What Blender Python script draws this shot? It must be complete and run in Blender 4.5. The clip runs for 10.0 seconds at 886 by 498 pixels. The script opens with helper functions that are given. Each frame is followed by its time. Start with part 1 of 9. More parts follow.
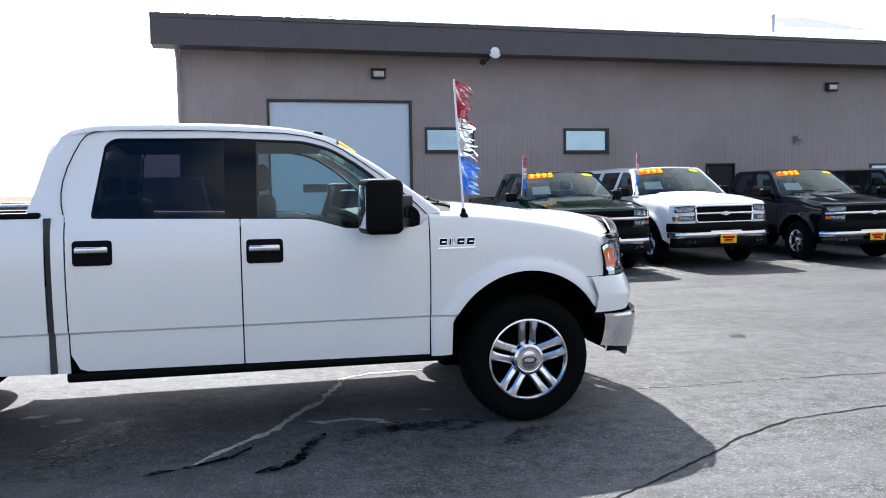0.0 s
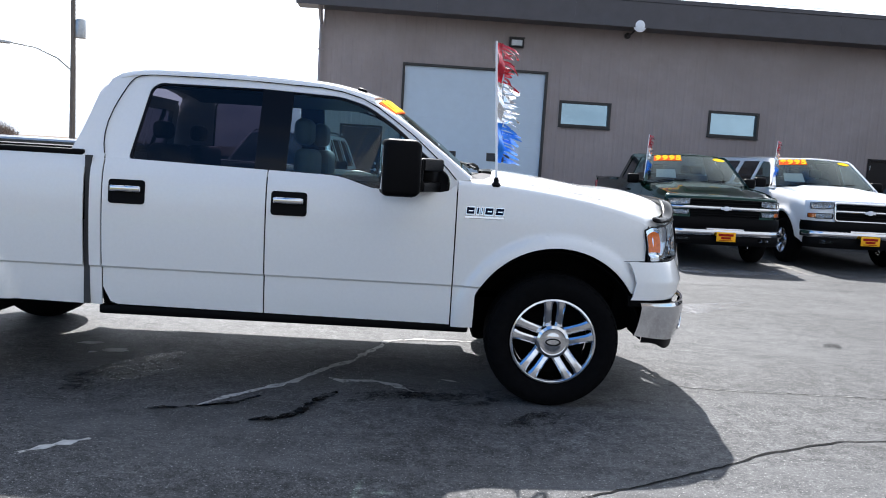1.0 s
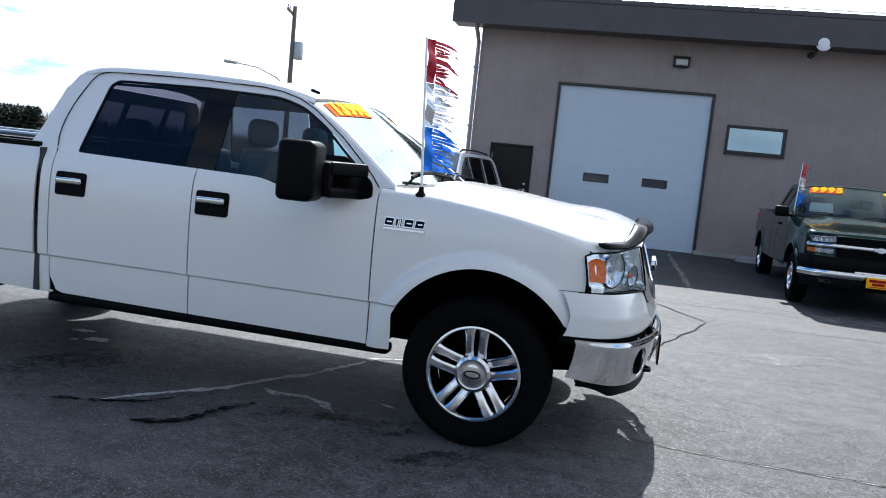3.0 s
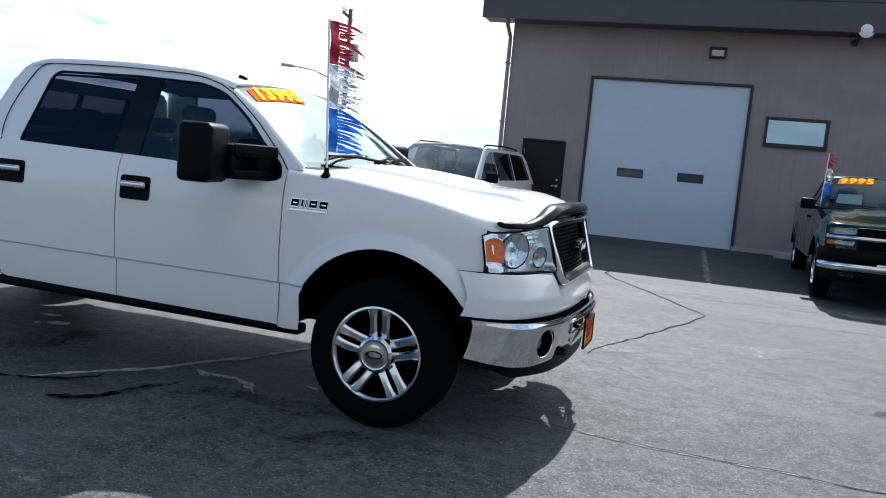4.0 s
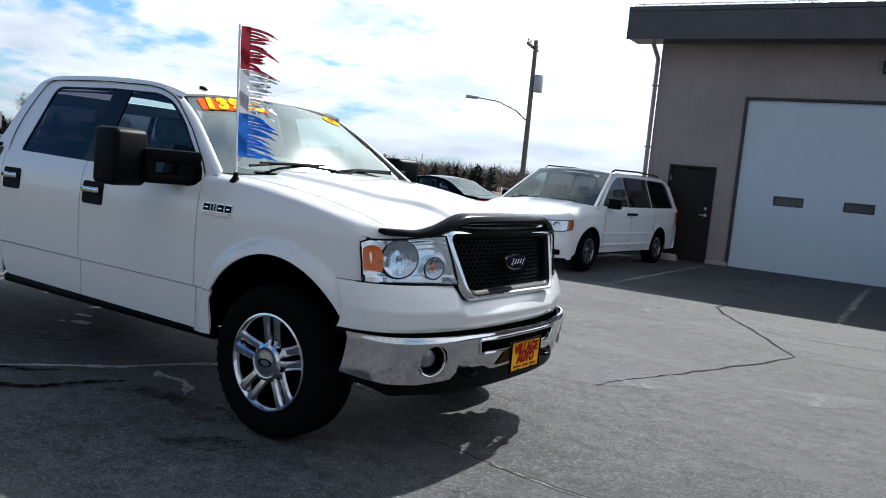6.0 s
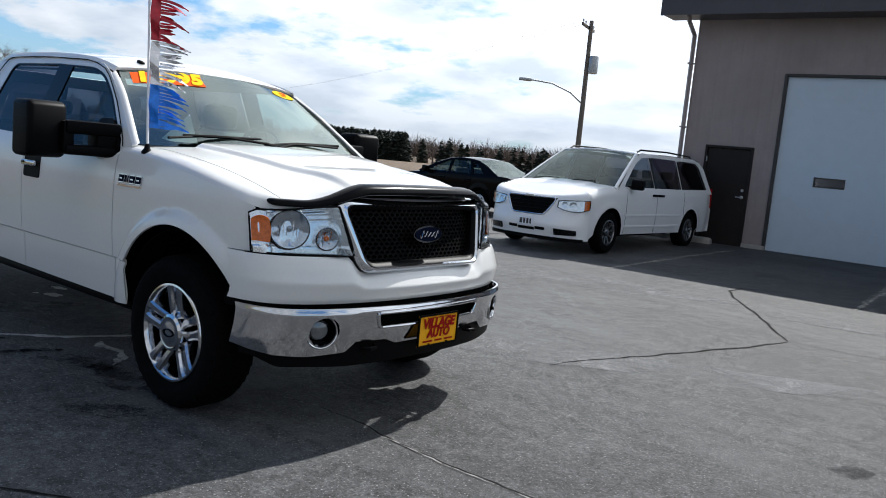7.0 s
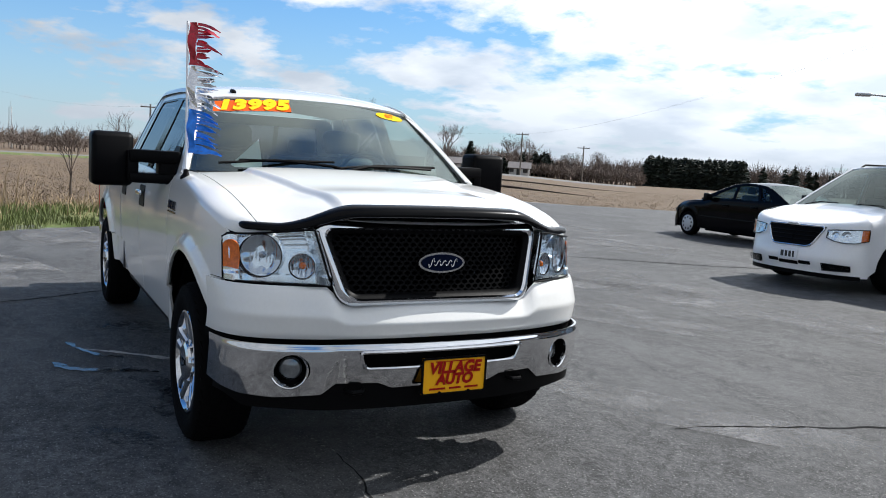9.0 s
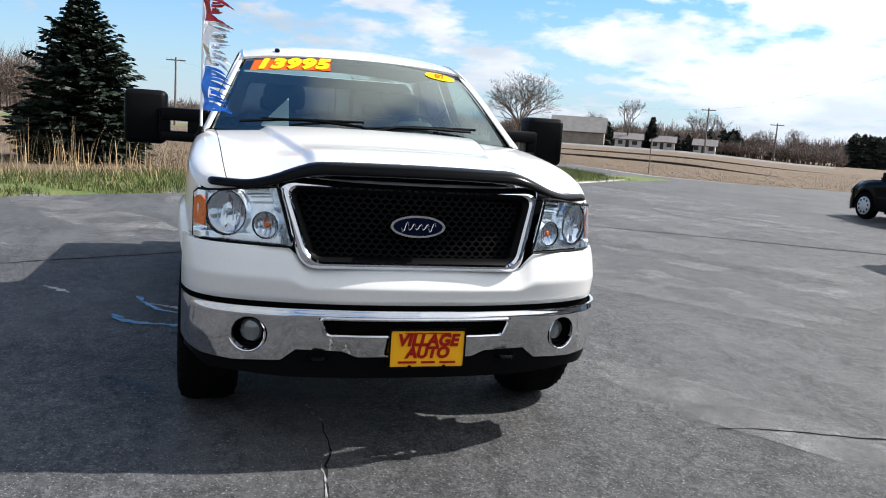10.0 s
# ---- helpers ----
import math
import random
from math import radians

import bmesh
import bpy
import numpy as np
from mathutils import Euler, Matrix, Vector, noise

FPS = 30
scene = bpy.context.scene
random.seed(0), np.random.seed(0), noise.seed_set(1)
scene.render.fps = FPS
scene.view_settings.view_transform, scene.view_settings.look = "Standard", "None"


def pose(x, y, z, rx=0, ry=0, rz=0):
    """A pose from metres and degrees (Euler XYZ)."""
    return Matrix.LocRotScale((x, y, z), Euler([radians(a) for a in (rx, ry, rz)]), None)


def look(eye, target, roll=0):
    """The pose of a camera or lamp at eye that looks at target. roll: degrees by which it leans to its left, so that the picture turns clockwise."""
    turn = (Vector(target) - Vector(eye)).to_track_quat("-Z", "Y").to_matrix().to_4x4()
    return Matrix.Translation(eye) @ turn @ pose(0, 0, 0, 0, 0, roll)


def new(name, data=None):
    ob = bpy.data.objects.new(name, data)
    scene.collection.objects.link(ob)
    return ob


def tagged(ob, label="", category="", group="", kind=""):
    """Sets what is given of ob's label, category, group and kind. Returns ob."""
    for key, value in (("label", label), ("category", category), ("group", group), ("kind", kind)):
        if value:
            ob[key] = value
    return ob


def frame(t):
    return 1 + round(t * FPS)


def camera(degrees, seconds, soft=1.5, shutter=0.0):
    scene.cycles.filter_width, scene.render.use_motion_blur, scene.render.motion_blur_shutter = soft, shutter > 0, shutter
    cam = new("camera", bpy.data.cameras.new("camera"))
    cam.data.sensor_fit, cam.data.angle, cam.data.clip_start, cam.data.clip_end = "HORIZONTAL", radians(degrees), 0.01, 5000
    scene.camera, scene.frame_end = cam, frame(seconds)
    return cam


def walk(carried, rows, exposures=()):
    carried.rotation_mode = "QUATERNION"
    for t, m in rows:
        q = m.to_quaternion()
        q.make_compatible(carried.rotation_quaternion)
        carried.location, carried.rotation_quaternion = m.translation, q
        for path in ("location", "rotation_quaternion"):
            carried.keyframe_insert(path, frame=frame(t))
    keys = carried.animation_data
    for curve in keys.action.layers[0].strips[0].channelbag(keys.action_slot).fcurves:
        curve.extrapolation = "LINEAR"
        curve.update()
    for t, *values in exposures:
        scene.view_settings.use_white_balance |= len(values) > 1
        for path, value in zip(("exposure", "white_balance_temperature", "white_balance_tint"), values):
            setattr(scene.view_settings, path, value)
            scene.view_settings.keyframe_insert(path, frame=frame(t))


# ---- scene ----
cam = camera(57.1, 10.0, soft=1.0)
PATH = [
    (0, (-1.564, -5.761, 1.457), (-1.142, -3.812, 1.31), -0.9),
    (0.2, (-1.42, -5.747, 1.442), (-1.095, -3.777, 1.326), -0.2),
    (0.3, (-1.33, -5.745, 1.444), (-1.099, -3.761, 1.341), 0.7),
    (0.5, (-1.167, -5.766, 1.447), (-1.065, -3.773, 1.316), 1.7),
    (0.7, (-1.006, -5.75, 1.453), (-0.95, -3.76, 1.261), 2.9),
    (0.8, (-0.933, -5.736, 1.452), (-0.888, -3.747, 1.244), 3.0),
    (1, (-0.798, -5.695, 1.43), (-0.747, -3.708, 1.209), 3.4),
    (1.2, (-0.629, -5.624, 1.427), (-0.612, -3.637, 1.201), 4.7),
    (1.3, (-0.539, -5.578, 1.423), (-0.555, -3.593, 1.184), 4.6),
    (1.5, (-0.389, -5.518, 1.452), (-0.466, -3.535, 1.204), 3.4),
    (1.7, (-0.234, -5.497, 1.456), (-0.371, -3.516, 1.216), 3.0),
    (1.8, (-0.151, -5.463, 1.446), (-0.317, -3.483, 1.222), 3.1),
    (2, (0.033, -5.427, 1.45), (-0.208, -3.452, 1.25), 4.7),
    (2.2, (0.21, -5.397, 1.47), (-0.074, -3.43, 1.251), 4.7),
    (3.3, (1.025, -5.011, 1.454), (0.455, -3.102, 1.283), 5.1),
    (3.5, (1.22, -4.978, 1.447), (0.59, -3.086, 1.3), 4.4),
    (3.7, (1.4, -4.943, 1.457), (0.741, -3.064, 1.267), 4.9),
    (3.8, (1.466, -4.909, 1.451), (0.821, -3.027, 1.249), 4.9),
    (4, (1.629, -4.851, 1.436), (0.989, -2.968, 1.219), 5.2),
    (4.2, (1.772, -4.731, 1.418), (1.106, -2.859, 1.193), 8.2),
    (4.3, (1.849, -4.678, 1.435), (1.153, -2.82, 1.187), 8.5),
    (4.5, (1.961, -4.584, 1.457), (1.236, -2.737, 1.205), 6.7),
    (4.7, (2.091, -4.516, 1.446), (1.283, -2.693, 1.286), 4.5),
    (4.8, (2.178, -4.485, 1.445), (1.293, -2.697, 1.309), 4.3),
    (5, (2.336, -4.434, 1.433), (1.315, -2.728, 1.222), 4.6),
    (5.2, (2.48, -4.371, 1.465), (1.411, -2.693, 1.26), 3.5),
    (5.3, (2.544, -4.33, 1.452), (1.472, -2.653, 1.258), 2.8),
    (5.5, (2.67, -4.252, 1.444), (1.628, -2.556, 1.252), 2.6),
    (5.7, (2.775, -4.118, 1.438), (1.734, -2.418, 1.274), 4.8),
    (6.8, (3.49, -3.508, 1.457), (2.256, -1.951, 1.221), 4.0),
    (7, (3.59, -3.371, 1.447), (2.361, -1.811, 1.209), 5.4),
    (7.2, (3.65, -3.204, 1.425), (2.417, -1.647, 1.186), 7.6),
    (7.3, (3.672, -3.099, 1.429), (2.421, -1.566, 1.136), 7.5),
    (7.4, (3.691, -3.01, 1.447), (2.404, -1.51, 1.137), 7.9),
    (7.5, (3.696, -2.926, 1.462), (2.368, -1.456, 1.186), 7.0),
    (7.7, (3.78, -2.779, 1.454), (2.396, -1.354, 1.223), 6.9),
    (7.8, (3.835, -2.725, 1.444), (2.401, -1.345, 1.246), 6.1),
    (8, (3.935, -2.577, 1.441), (2.396, -1.318, 1.227), 5.0),
    (8.2, (4.007, -2.432, 1.459), (2.434, -1.217, 1.237), 5.2),
    (8.3, (4.038, -2.367, 1.456), (2.452, -1.169, 1.234), 4.8),
    (8.5, (4.086, -2.218, 1.437), (2.476, -1.053, 1.213), 4.9),
    (8.7, (4.089, -2.043, 1.444), (2.415, -0.972, 1.218), 6.9),
    (8.8, (4.094, -1.96, 1.436), (2.393, -0.938, 1.189), 6.2),
    (9, (4.09, -1.776, 1.468), (2.339, -0.835, 1.25), 3.4),
    (9.2, (4.116, -1.599, 1.455), (2.311, -0.746, 1.33), 0.8),
    (9.3, (4.146, -1.494, 1.449), (2.323, -0.677, 1.342), 0.1),
    (9.5, (4.183, -1.304, 1.449), (2.318, -0.606, 1.266), 0.6),
    (9.7, (4.187, -1.126, 1.449), (2.313, -0.479, 1.187), 2.7),
    (9.8, (4.164, -1.037, 1.444), (2.292, -0.402, 1.142), 3.8),
    (10, (4.148, -0.858, 1.436), (2.246, -0.319, 1.133), 3.9),
]
walk(cam, [(t, look(eye, target, roll)) for t, eye, target, roll in PATH],
     exposures=[(0, 1.57, 6320, 12), (1, 1.40, 6290, 11), (2, 1.24, 6180, 10), (3.5, 0.99, 6080, 9), (4.5, 0.76, 6100, 9), (5.5, 0.61, 6180, 9), (7, 0.43, 6330, 9), (8, 0.51, 6380, 9), (9, 0.54, 6380, 9), (9.5, 0.52, 6250, 9), (10, 0.80, 6500, 10)])

# ---------------------------------------------------------------- world and sun
SUN_DIR = Vector((-0.05, 1.0, 1.0)).normalized()
sun = new("sun", bpy.data.lights.new("sun", "SUN"))
sun.data.energy, sun.data.angle, sun.data.color = 4.75, radians(0.6), (1.0, 0.965, 0.92)
sun.matrix_world = look((0, 0, 40), Vector((0, 0, 40)) - SUN_DIR)

world = bpy.data.worlds.new("sky")
scene.world = world
world.use_nodes = True


def sky_world():
    nt = world.node_tree
    nt.nodes.clear()
    out = nt.nodes.new("ShaderNodeOutputWorld")
    bg = nt.nodes.new("ShaderNodeBackground")
    sky = nt.nodes.new("ShaderNodeTexSky")
    sky.sky_type, sky.sun_disc = "NISHITA", False
    sky.sun_elevation = math.asin(SUN_DIR.z)
    sky.sun_rotation = math.atan2(SUN_DIR.x, SUN_DIR.y)
    sky.air_density, sky.dust_density = 1.0, 0.25
    bg.inputs["Strength"].default_value = 0.066
    tc = nt.nodes.new("ShaderNodeTexCoord")
    sep = nt.nodes.new("ShaderNodeSeparateXYZ")
    nt.links.new(tc.outputs["Generated"], sep.inputs[0])
    # clouds lie on a flat layer: direction divided by its height
    up = math_node(nt, "MAXIMUM", sep.outputs["Z"], 0.0)
    up = math_node(nt, "ADD", up, 0.22)
    cx = math_node(nt, "DIVIDE", sep.outputs["X"], up)
    cy = math_node(nt, "DIVIDE", sep.outputs["Y"], up)
    comb = nt.nodes.new("ShaderNodeCombineXYZ")
    nt.links.new(cx, comb.inputs[0])
    nt.links.new(cy, comb.inputs[1])
    n1 = nt.nodes.new("ShaderNodeTexNoise")
    n1.inputs["Scale"].default_value, n1.inputs["Detail"].default_value = 1.55, 10.0
    n1.inputs["Roughness"].default_value, n1.inputs["Distortion"].default_value = 0.55, 0.15
    nt.links.new(comb.outputs[0], n1.inputs["Vector"])
    # cover thickens towards the sun's side and again behind the walk
    bank = math_node(nt, "MULTIPLY", math_node(nt, "ABSOLUTE", math_node(nt, "ADD", sep.outputs["Y"], 0.25)), 0.26)
    bank = math_node(nt, "SUBTRACT", bank, 0.065)
    west = math_node(nt, "MULTIPLY", sep.outputs["X"], 0.085)
    bank = math_node(nt, "ADD", bank, west)
    east = math_node(nt, "MULTIPLY", math_node(nt, "MAXIMUM", sep.outputs["X"], 0.0), 0.16)
    bank = math_node(nt, "ADD", bank, east)
    clear = math_node(nt, "MULTIPLY", math_node(nt, "MAXIMUM", math_node(nt, "SUBTRACT", sep.outputs["X"], 0.62), 0.0), 0.60)
    bank = math_node(nt, "SUBTRACT", bank, clear)
    dens = math_node(nt, "ADD", n1.outputs["Fac"], bank)
    # smaller puffs along the edges
    n3 = nt.nodes.new("ShaderNodeTexNoise")
    n3.inputs["Scale"].default_value, n3.inputs["Detail"].default_value, n3.inputs["Roughness"].default_value = 4.6, 8.0, 0.58
    nt.links.new(comb.outputs[0], n3.inputs["Vector"])
    puff = math_node(nt, "MULTIPLY", math_node(nt, "SUBTRACT", n3.outputs["Fac"], 0.5), 0.42)
    dens = math_node(nt, "ADD", dens, puff)
    ramp = nt.nodes.new("ShaderNodeValToRGB")
    ramp.color_ramp.elements[0].position, ramp.color_ramp.elements[1].position = 0.470, 0.570
    nt.links.new(dens, ramp.inputs[0])
    n2 = nt.nodes.new("ShaderNodeTexNoise")
    n2.inputs["Scale"].default_value, n2.inputs["Detail"].default_value = 2.2, 7.0
    nt.links.new(comb.outputs[0], n2.inputs["Vector"])
    shade = nt.nodes.new("ShaderNodeValToRGB")
    shade.color_ramp.elements[0].position, shade.color_ramp.elements[1].position = 0.36, 0.58
    shade.color_ramp.elements[0].color = (4.1, 4.6, 5.35, 1)
    shade.color_ramp.elements[1].color = (6.85, 7.1, 7.5, 1)
    nt.links.new(n2.outputs["Fac"], shade.inputs[0])
    # clouds near the sun glow more
    glow = math_node(nt, "MAXIMUM", sep.outputs["Y"], 0.0)
    glow = math_node(nt, "MULTIPLY_ADD", glow, 2.0)
    glow.node.inputs[2].default_value = 0.95
    lit = nt.nodes.new("ShaderNodeVectorMath")
    lit.operation = "SCALE"
    nt.links.new(shade.outputs[0], lit.inputs[0])
    nt.links.new(glow, lit.inputs["Scale"])
    mix = nt.nodes.new("ShaderNodeMix")
    mix.data_type = "RGBA"
    nt.links.new(ramp.outputs[0], mix.inputs["Factor"])
    deep = nt.nodes.new("ShaderNodeMix")
    deep.data_type, deep.blend_type = "RGBA", "MULTIPLY"
    deep.inputs["Factor"].default_value = 1.0
    nt.links.new(sky.outputs[0], deep.inputs["A"])
    deep.inputs["B"].default_value = (0.62, 1.14, 1.60, 1)
    nt.links.new(deep.outputs["Result"], mix.inputs["A"])
    nt.links.new(lit.outputs[0], mix.inputs["B"])
    haze = math_node(nt, "SUBTRACT", 1.0, math_node(nt, "MULTIPLY", math_node(nt, "MAXIMUM", sep.outputs["Z"], 0.0), 3.2))
    haze = math_node(nt, "POWER", math_node(nt, "MAXIMUM", haze, 0.0), 2.2)
    haze = math_node(nt, "MULTIPLY", haze, 0.85)
    hz = nt.nodes.new("ShaderNodeMix")
    hz.data_type = "RGBA"
    nt.links.new(haze, hz.inputs["Factor"])
    nt.links.new(mix.outputs["Result"], hz.inputs["A"])
    hz.inputs["B"].default_value = (5.6, 6.3, 7.2, 1)
    nt.links.new(hz.outputs["Result"], bg.inputs["Color"])
    nt.links.new(bg.outputs[0], out.inputs["Surface"])


def math_node(nt, op, a, b=None):
    n = nt.nodes.new("ShaderNodeMath")
    n.operation = op
    for i, v in enumerate((a, b)):
        if v is None:
            continue
        if isinstance(v, (int, float)):
            n.inputs[i].default_value = v
        else:
            nt.links.new(v, n.inputs[i])
    return n.outputs[0]


sky_world()

# ---------------------------------------------------------------- materials


def material(name, color, rough=0.5, metal=0.0, coat=0.0, noise_scale=0.0, vary=0.0, bump=0.0, fine=0.0, stain=None, stain_scale=0.6,
             stain_at=(0.5, 0.7), trans=0.0, alpha=1.0, emit=0.0, space="Object", spec=0.5, grain_color=None, stretch=None, island=0.0):
    m = bpy.data.materials.new(name)
    m.use_nodes = True
    nt = m.node_tree
    b = nt.nodes["Principled BSDF"]
    b.inputs["Base Color"].default_value = (*color, 1)
    b.inputs["Roughness"].default_value = rough
    b.inputs["Metallic"].default_value = metal
    b.inputs["Coat Weight"].default_value = coat
    b.inputs["Coat Roughness"].default_value = 0.04
    b.inputs["Transmission Weight"].default_value = trans
    b.inputs["Alpha"].default_value = alpha
    b.inputs["Specular IOR Level"].default_value = spec
    if emit:
        b.inputs["Emission Color"].default_value = (*color, 1)
        b.inputs["Emission Strength"].default_value = emit
    tc = nt.nodes.new("ShaderNodeTexCoord")
    vec = tc.outputs[space]
    if stretch:
        mp = nt.nodes.new("ShaderNodeMapping")
        mp.inputs["Scale"].default_value = stretch
        nt.links.new(vec, mp.inputs["Vector"])
        vec = mp.outputs[0]
    col = None
    if noise_scale:
        n1 = nt.nodes.new("ShaderNodeTexNoise")
        n1.inputs["Scale"].default_value, n1.inputs["Detail"].default_value, n1.inputs["Roughness"].default_value = noise_scale, 8.0, 0.65
        nt.links.new(vec, n1.inputs["Vector"])
        ramp = nt.nodes.new("ShaderNodeValToRGB")
        dark = grain_color or [c * (1 - vary) for c in color]
        light = [min(1, c * (1 + vary)) for c in color]
        ramp.color_ramp.elements[0].position, ramp.color_ramp.elements[1].position = 0.3, 0.7
        ramp.color_ramp.elements[0].color, ramp.color_ramp.elements[1].color = (*dark, 1), (*light, 1)
        nt.links.new(n1.outputs["Fac"], ramp.inputs[0])
        col = ramp.outputs[0]
        if bump:
            n3 = nt.nodes.new("ShaderNodeTexNoise")
            n3.inputs["Scale"].default_value, n3.inputs["Detail"].default_value = fine or noise_scale * 6, 5.0
            nt.links.new(vec, n3.inputs["Vector"])
            bp = nt.nodes.new("ShaderNodeBump")
            bp.inputs["Strength"].default_value, bp.inputs["Distance"].default_value = bump, 0.01
            nt.links.new(n3.outputs["Fac"], bp.inputs["Height"])
            nt.links.new(bp.outputs[0], b.inputs["Normal"])
    if stain:
        n2 = nt.nodes.new("ShaderNodeTexNoise")
        n2.inputs["Scale"].default_value, n2.inputs["Detail"].default_value, n2.inputs["Distortion"].default_value = stain_scale, 6.0, 0.6
        nt.links.new(tc.outputs[space], n2.inputs["Vector"])
        r2 = nt.nodes.new("ShaderNodeValToRGB")
        r2.color_ramp.elements[0].position, r2.color_ramp.elements[1].position = stain_at
        nt.links.new(n2.outputs["Fac"], r2.inputs[0])
        mx = nt.nodes.new("ShaderNodeMix")
        mx.data_type = "RGBA"
        nt.links.new(r2.outputs[0], mx.inputs["Factor"])
        if col:
            nt.links.new(col, mx.inputs["A"])
        else:
            mx.inputs["A"].default_value = (*color, 1)
        mx.inputs["B"].default_value = (*stain, 1)
        col = mx.outputs["Result"]
    if island:
        gm = nt.nodes.new("ShaderNodeNewGeometry")
        hs = nt.nodes.new("ShaderNodeHueSaturation")
        val = math_node(nt, "MULTIPLY_ADD", gm.outputs["Random Per Island"], island * 2)
        val.node.inputs[2].default_value = 1 - island
        nt.links.new(val, hs.inputs["Value"])
        if col:
            nt.links.new(col, hs.inputs["Color"])
        else:
            hs.inputs["Color"].default_value = (*color, 1)
        col = hs.outputs[0]
    if col:
        nt.links.new(col, b.inputs["Base Color"])
    return m


def glass(name, tint, face, rough=0.02, power=3.2, coat=(0.8, 0.8, 0.8)):
    """Thin tinted glass: a clear film that darkens what is behind it, with a glossy face."""
    m = bpy.data.materials.new(name)
    m.use_nodes = True
    nt = m.node_tree
    nt.nodes.clear()
    out = nt.nodes.new("ShaderNodeOutputMaterial")
    tr = nt.nodes.new("ShaderNodeBsdfTransparent")
    tr.inputs["Color"].default_value = (*tint, 1)
    gl = nt.nodes.new("ShaderNodeBsdfGlossy")
    gl.inputs["Roughness"].default_value = rough
    gl.inputs["Color"].default_value = (*coat, 1)
    mix = nt.nodes.new("ShaderNodeMixShader")
    lw = nt.nodes.new("ShaderNodeLayerWeight")
    lw.inputs["Blend"].default_value = 0.5
    k = math_node(nt, "POWER", lw.outputs["Facing"], power)
    k = math_node(nt, "MULTIPLY_ADD", k, 0.9)
    k.node.inputs[2].default_value = face
    nt.links.new(k, mix.inputs[0])
    nt.links.new(tr.outputs[0], mix.inputs[1])
    nt.links.new(gl.outputs[0], mix.inputs[2])
    nt.links.new(mix.outputs[0], out.inputs["Surface"])
    return m


M = {}
M["pearl"] = material("pearl_paint", (0.745, 0.742, 0.725), 0.30, 0.0, 0.9, 60, 0.02)
M["white_paint"] = material("white_paint", (0.86, 0.86, 0.86), 0.35, 0.0, 0.8, 40, 0.02)
M["green_paint"] = material("dark_green_paint", (0.006, 0.028, 0.023), 0.09, 0.75, 0.0, 40, 0.1)
M["black_paint"] = material("black_paint", (0.003, 0.0038, 0.0075), 0.08, 0.0, 0.0, 40, 0.1, spec=0.22)
M["chrome"] = material("chrome", (0.66, 0.665, 0.68), 0.08, 1.0, 0, 3.0, 0.06)
M["grille_chrome"] = material("plated_plastic", (0.84, 0.86, 0.90), 0.05, 1.0, 0, 3.0, 0.04)
M["sedan_black"] = material("sedan_black_paint", (0.0022, 0.0022, 0.0034), 0.10, 0.0, 0.0, 40, 0.1, spec=0.09)
M["dim_wheel"] = material("worn_wheel_cover", (0.26, 0.265, 0.275), 0.22, 0.9, 0, 20, 0.3)
M["wheel_chrome"] = material("wheel_chrome", (0.70, 0.71, 0.735), 0.11, 1.0, 0, 18, 0.14, 0.05, 40)
M["alloy"] = material("bright_alloy", (0.72, 0.72, 0.73), 0.16, 1.0, 0, 30, 0.06)
M["dull_steel"] = material("dull_steel", (0.42, 0.43, 0.44), 0.4, 0.9, 0, 20, 0.2)
M["rubber"] = material("tyre_rubber", (0.0035, 0.0035, 0.0038), 0.9, 0, 0, 25, 0.35, 0.3, 200, spec=0.06)
M["black_plastic"] = material("black_plastic", (0.0025, 0.0025, 0.003), 0.45, 0, 0, 60, 0.2, 0.06, 400, spec=0.07)
M["gloss_black"] = material("gloss_black", (0.005, 0.005, 0.006), 0.12, 0, 0.0, spec=0.16)
M["smoked"] = material("smoked_acrylic", (0.003, 0.003, 0.0035), 0.20, 0, 0.0, spec=0.08)
M["mesh_black"] = material("mesh_black", (0.003, 0.003, 0.0034), 0.6, 0, 0, 30, 0.2, spec=0.06)
M["gap_grey"] = material("dark_gap_grey", (0.035, 0.035, 0.037), 0.7, 0, 0, 20, 0.2)
# near-black, so recesses and undersides carry their shade as colour
M["dark"] = material("shade_black", (0.003, 0.003, 0.003), 0.95, 0, 0, 8, 0.4, spec=0.05)
M["glass_clear"] = glass("clear_glass", (0.42, 0.49, 0.49), 0.06, 0.02, 2.8, (0.47, 0.53, 0.51))
M["glass_screen"] = glass("windscreen_glass", (0.56, 0.67, 0.62), 0.13, 0.09, 1.9, (0.64, 0.71, 0.66))
M["glass_front"] = glass("door_glass", (0.56, 0.74, 0.77), 0.05, 0.02, 5.0)
M["glass_tint"] = glass("privacy_glass", (0.130, 0.125, 0.160), 0.03, 0.02, 4.6)
M["lens"] = glass("lamp_lens", (0.95, 0.97, 0.98), 0.03)
M["lamp_inner"] = material("lamp_reflector", (0.80, 0.87, 0.96), 0.16, 0.75, 0, 30, 0.10)
M["lamp_far"] = material("lamp_glass", (0.15, 0.165, 0.19), 0.12, 0.75, 0.3, 14, 0.45)
M["fog_glass"] = material("fog_glass", (0.20, 0.21, 0.22), 0.10, 0.5, 0.6, 60, 0.2)
M["lamp_bowl"] = material("lamp_bowl", (0.50, 0.55, 0.62), 0.09, 0.95)
M["amber"] = material("amber_lens", (0.62, 0.125, 0.012), 0.22, 0, 0.35, 70, 0.25)
M["red_lens"] = material("red_lens", (0.5, 0.01, 0.01), 0.2, 0, 0.8)
M["seat"] = material("dark_leather", (0.045, 0.040, 0.037), 0.6, 0, 0, 20, 0.2, 0.2, 150)
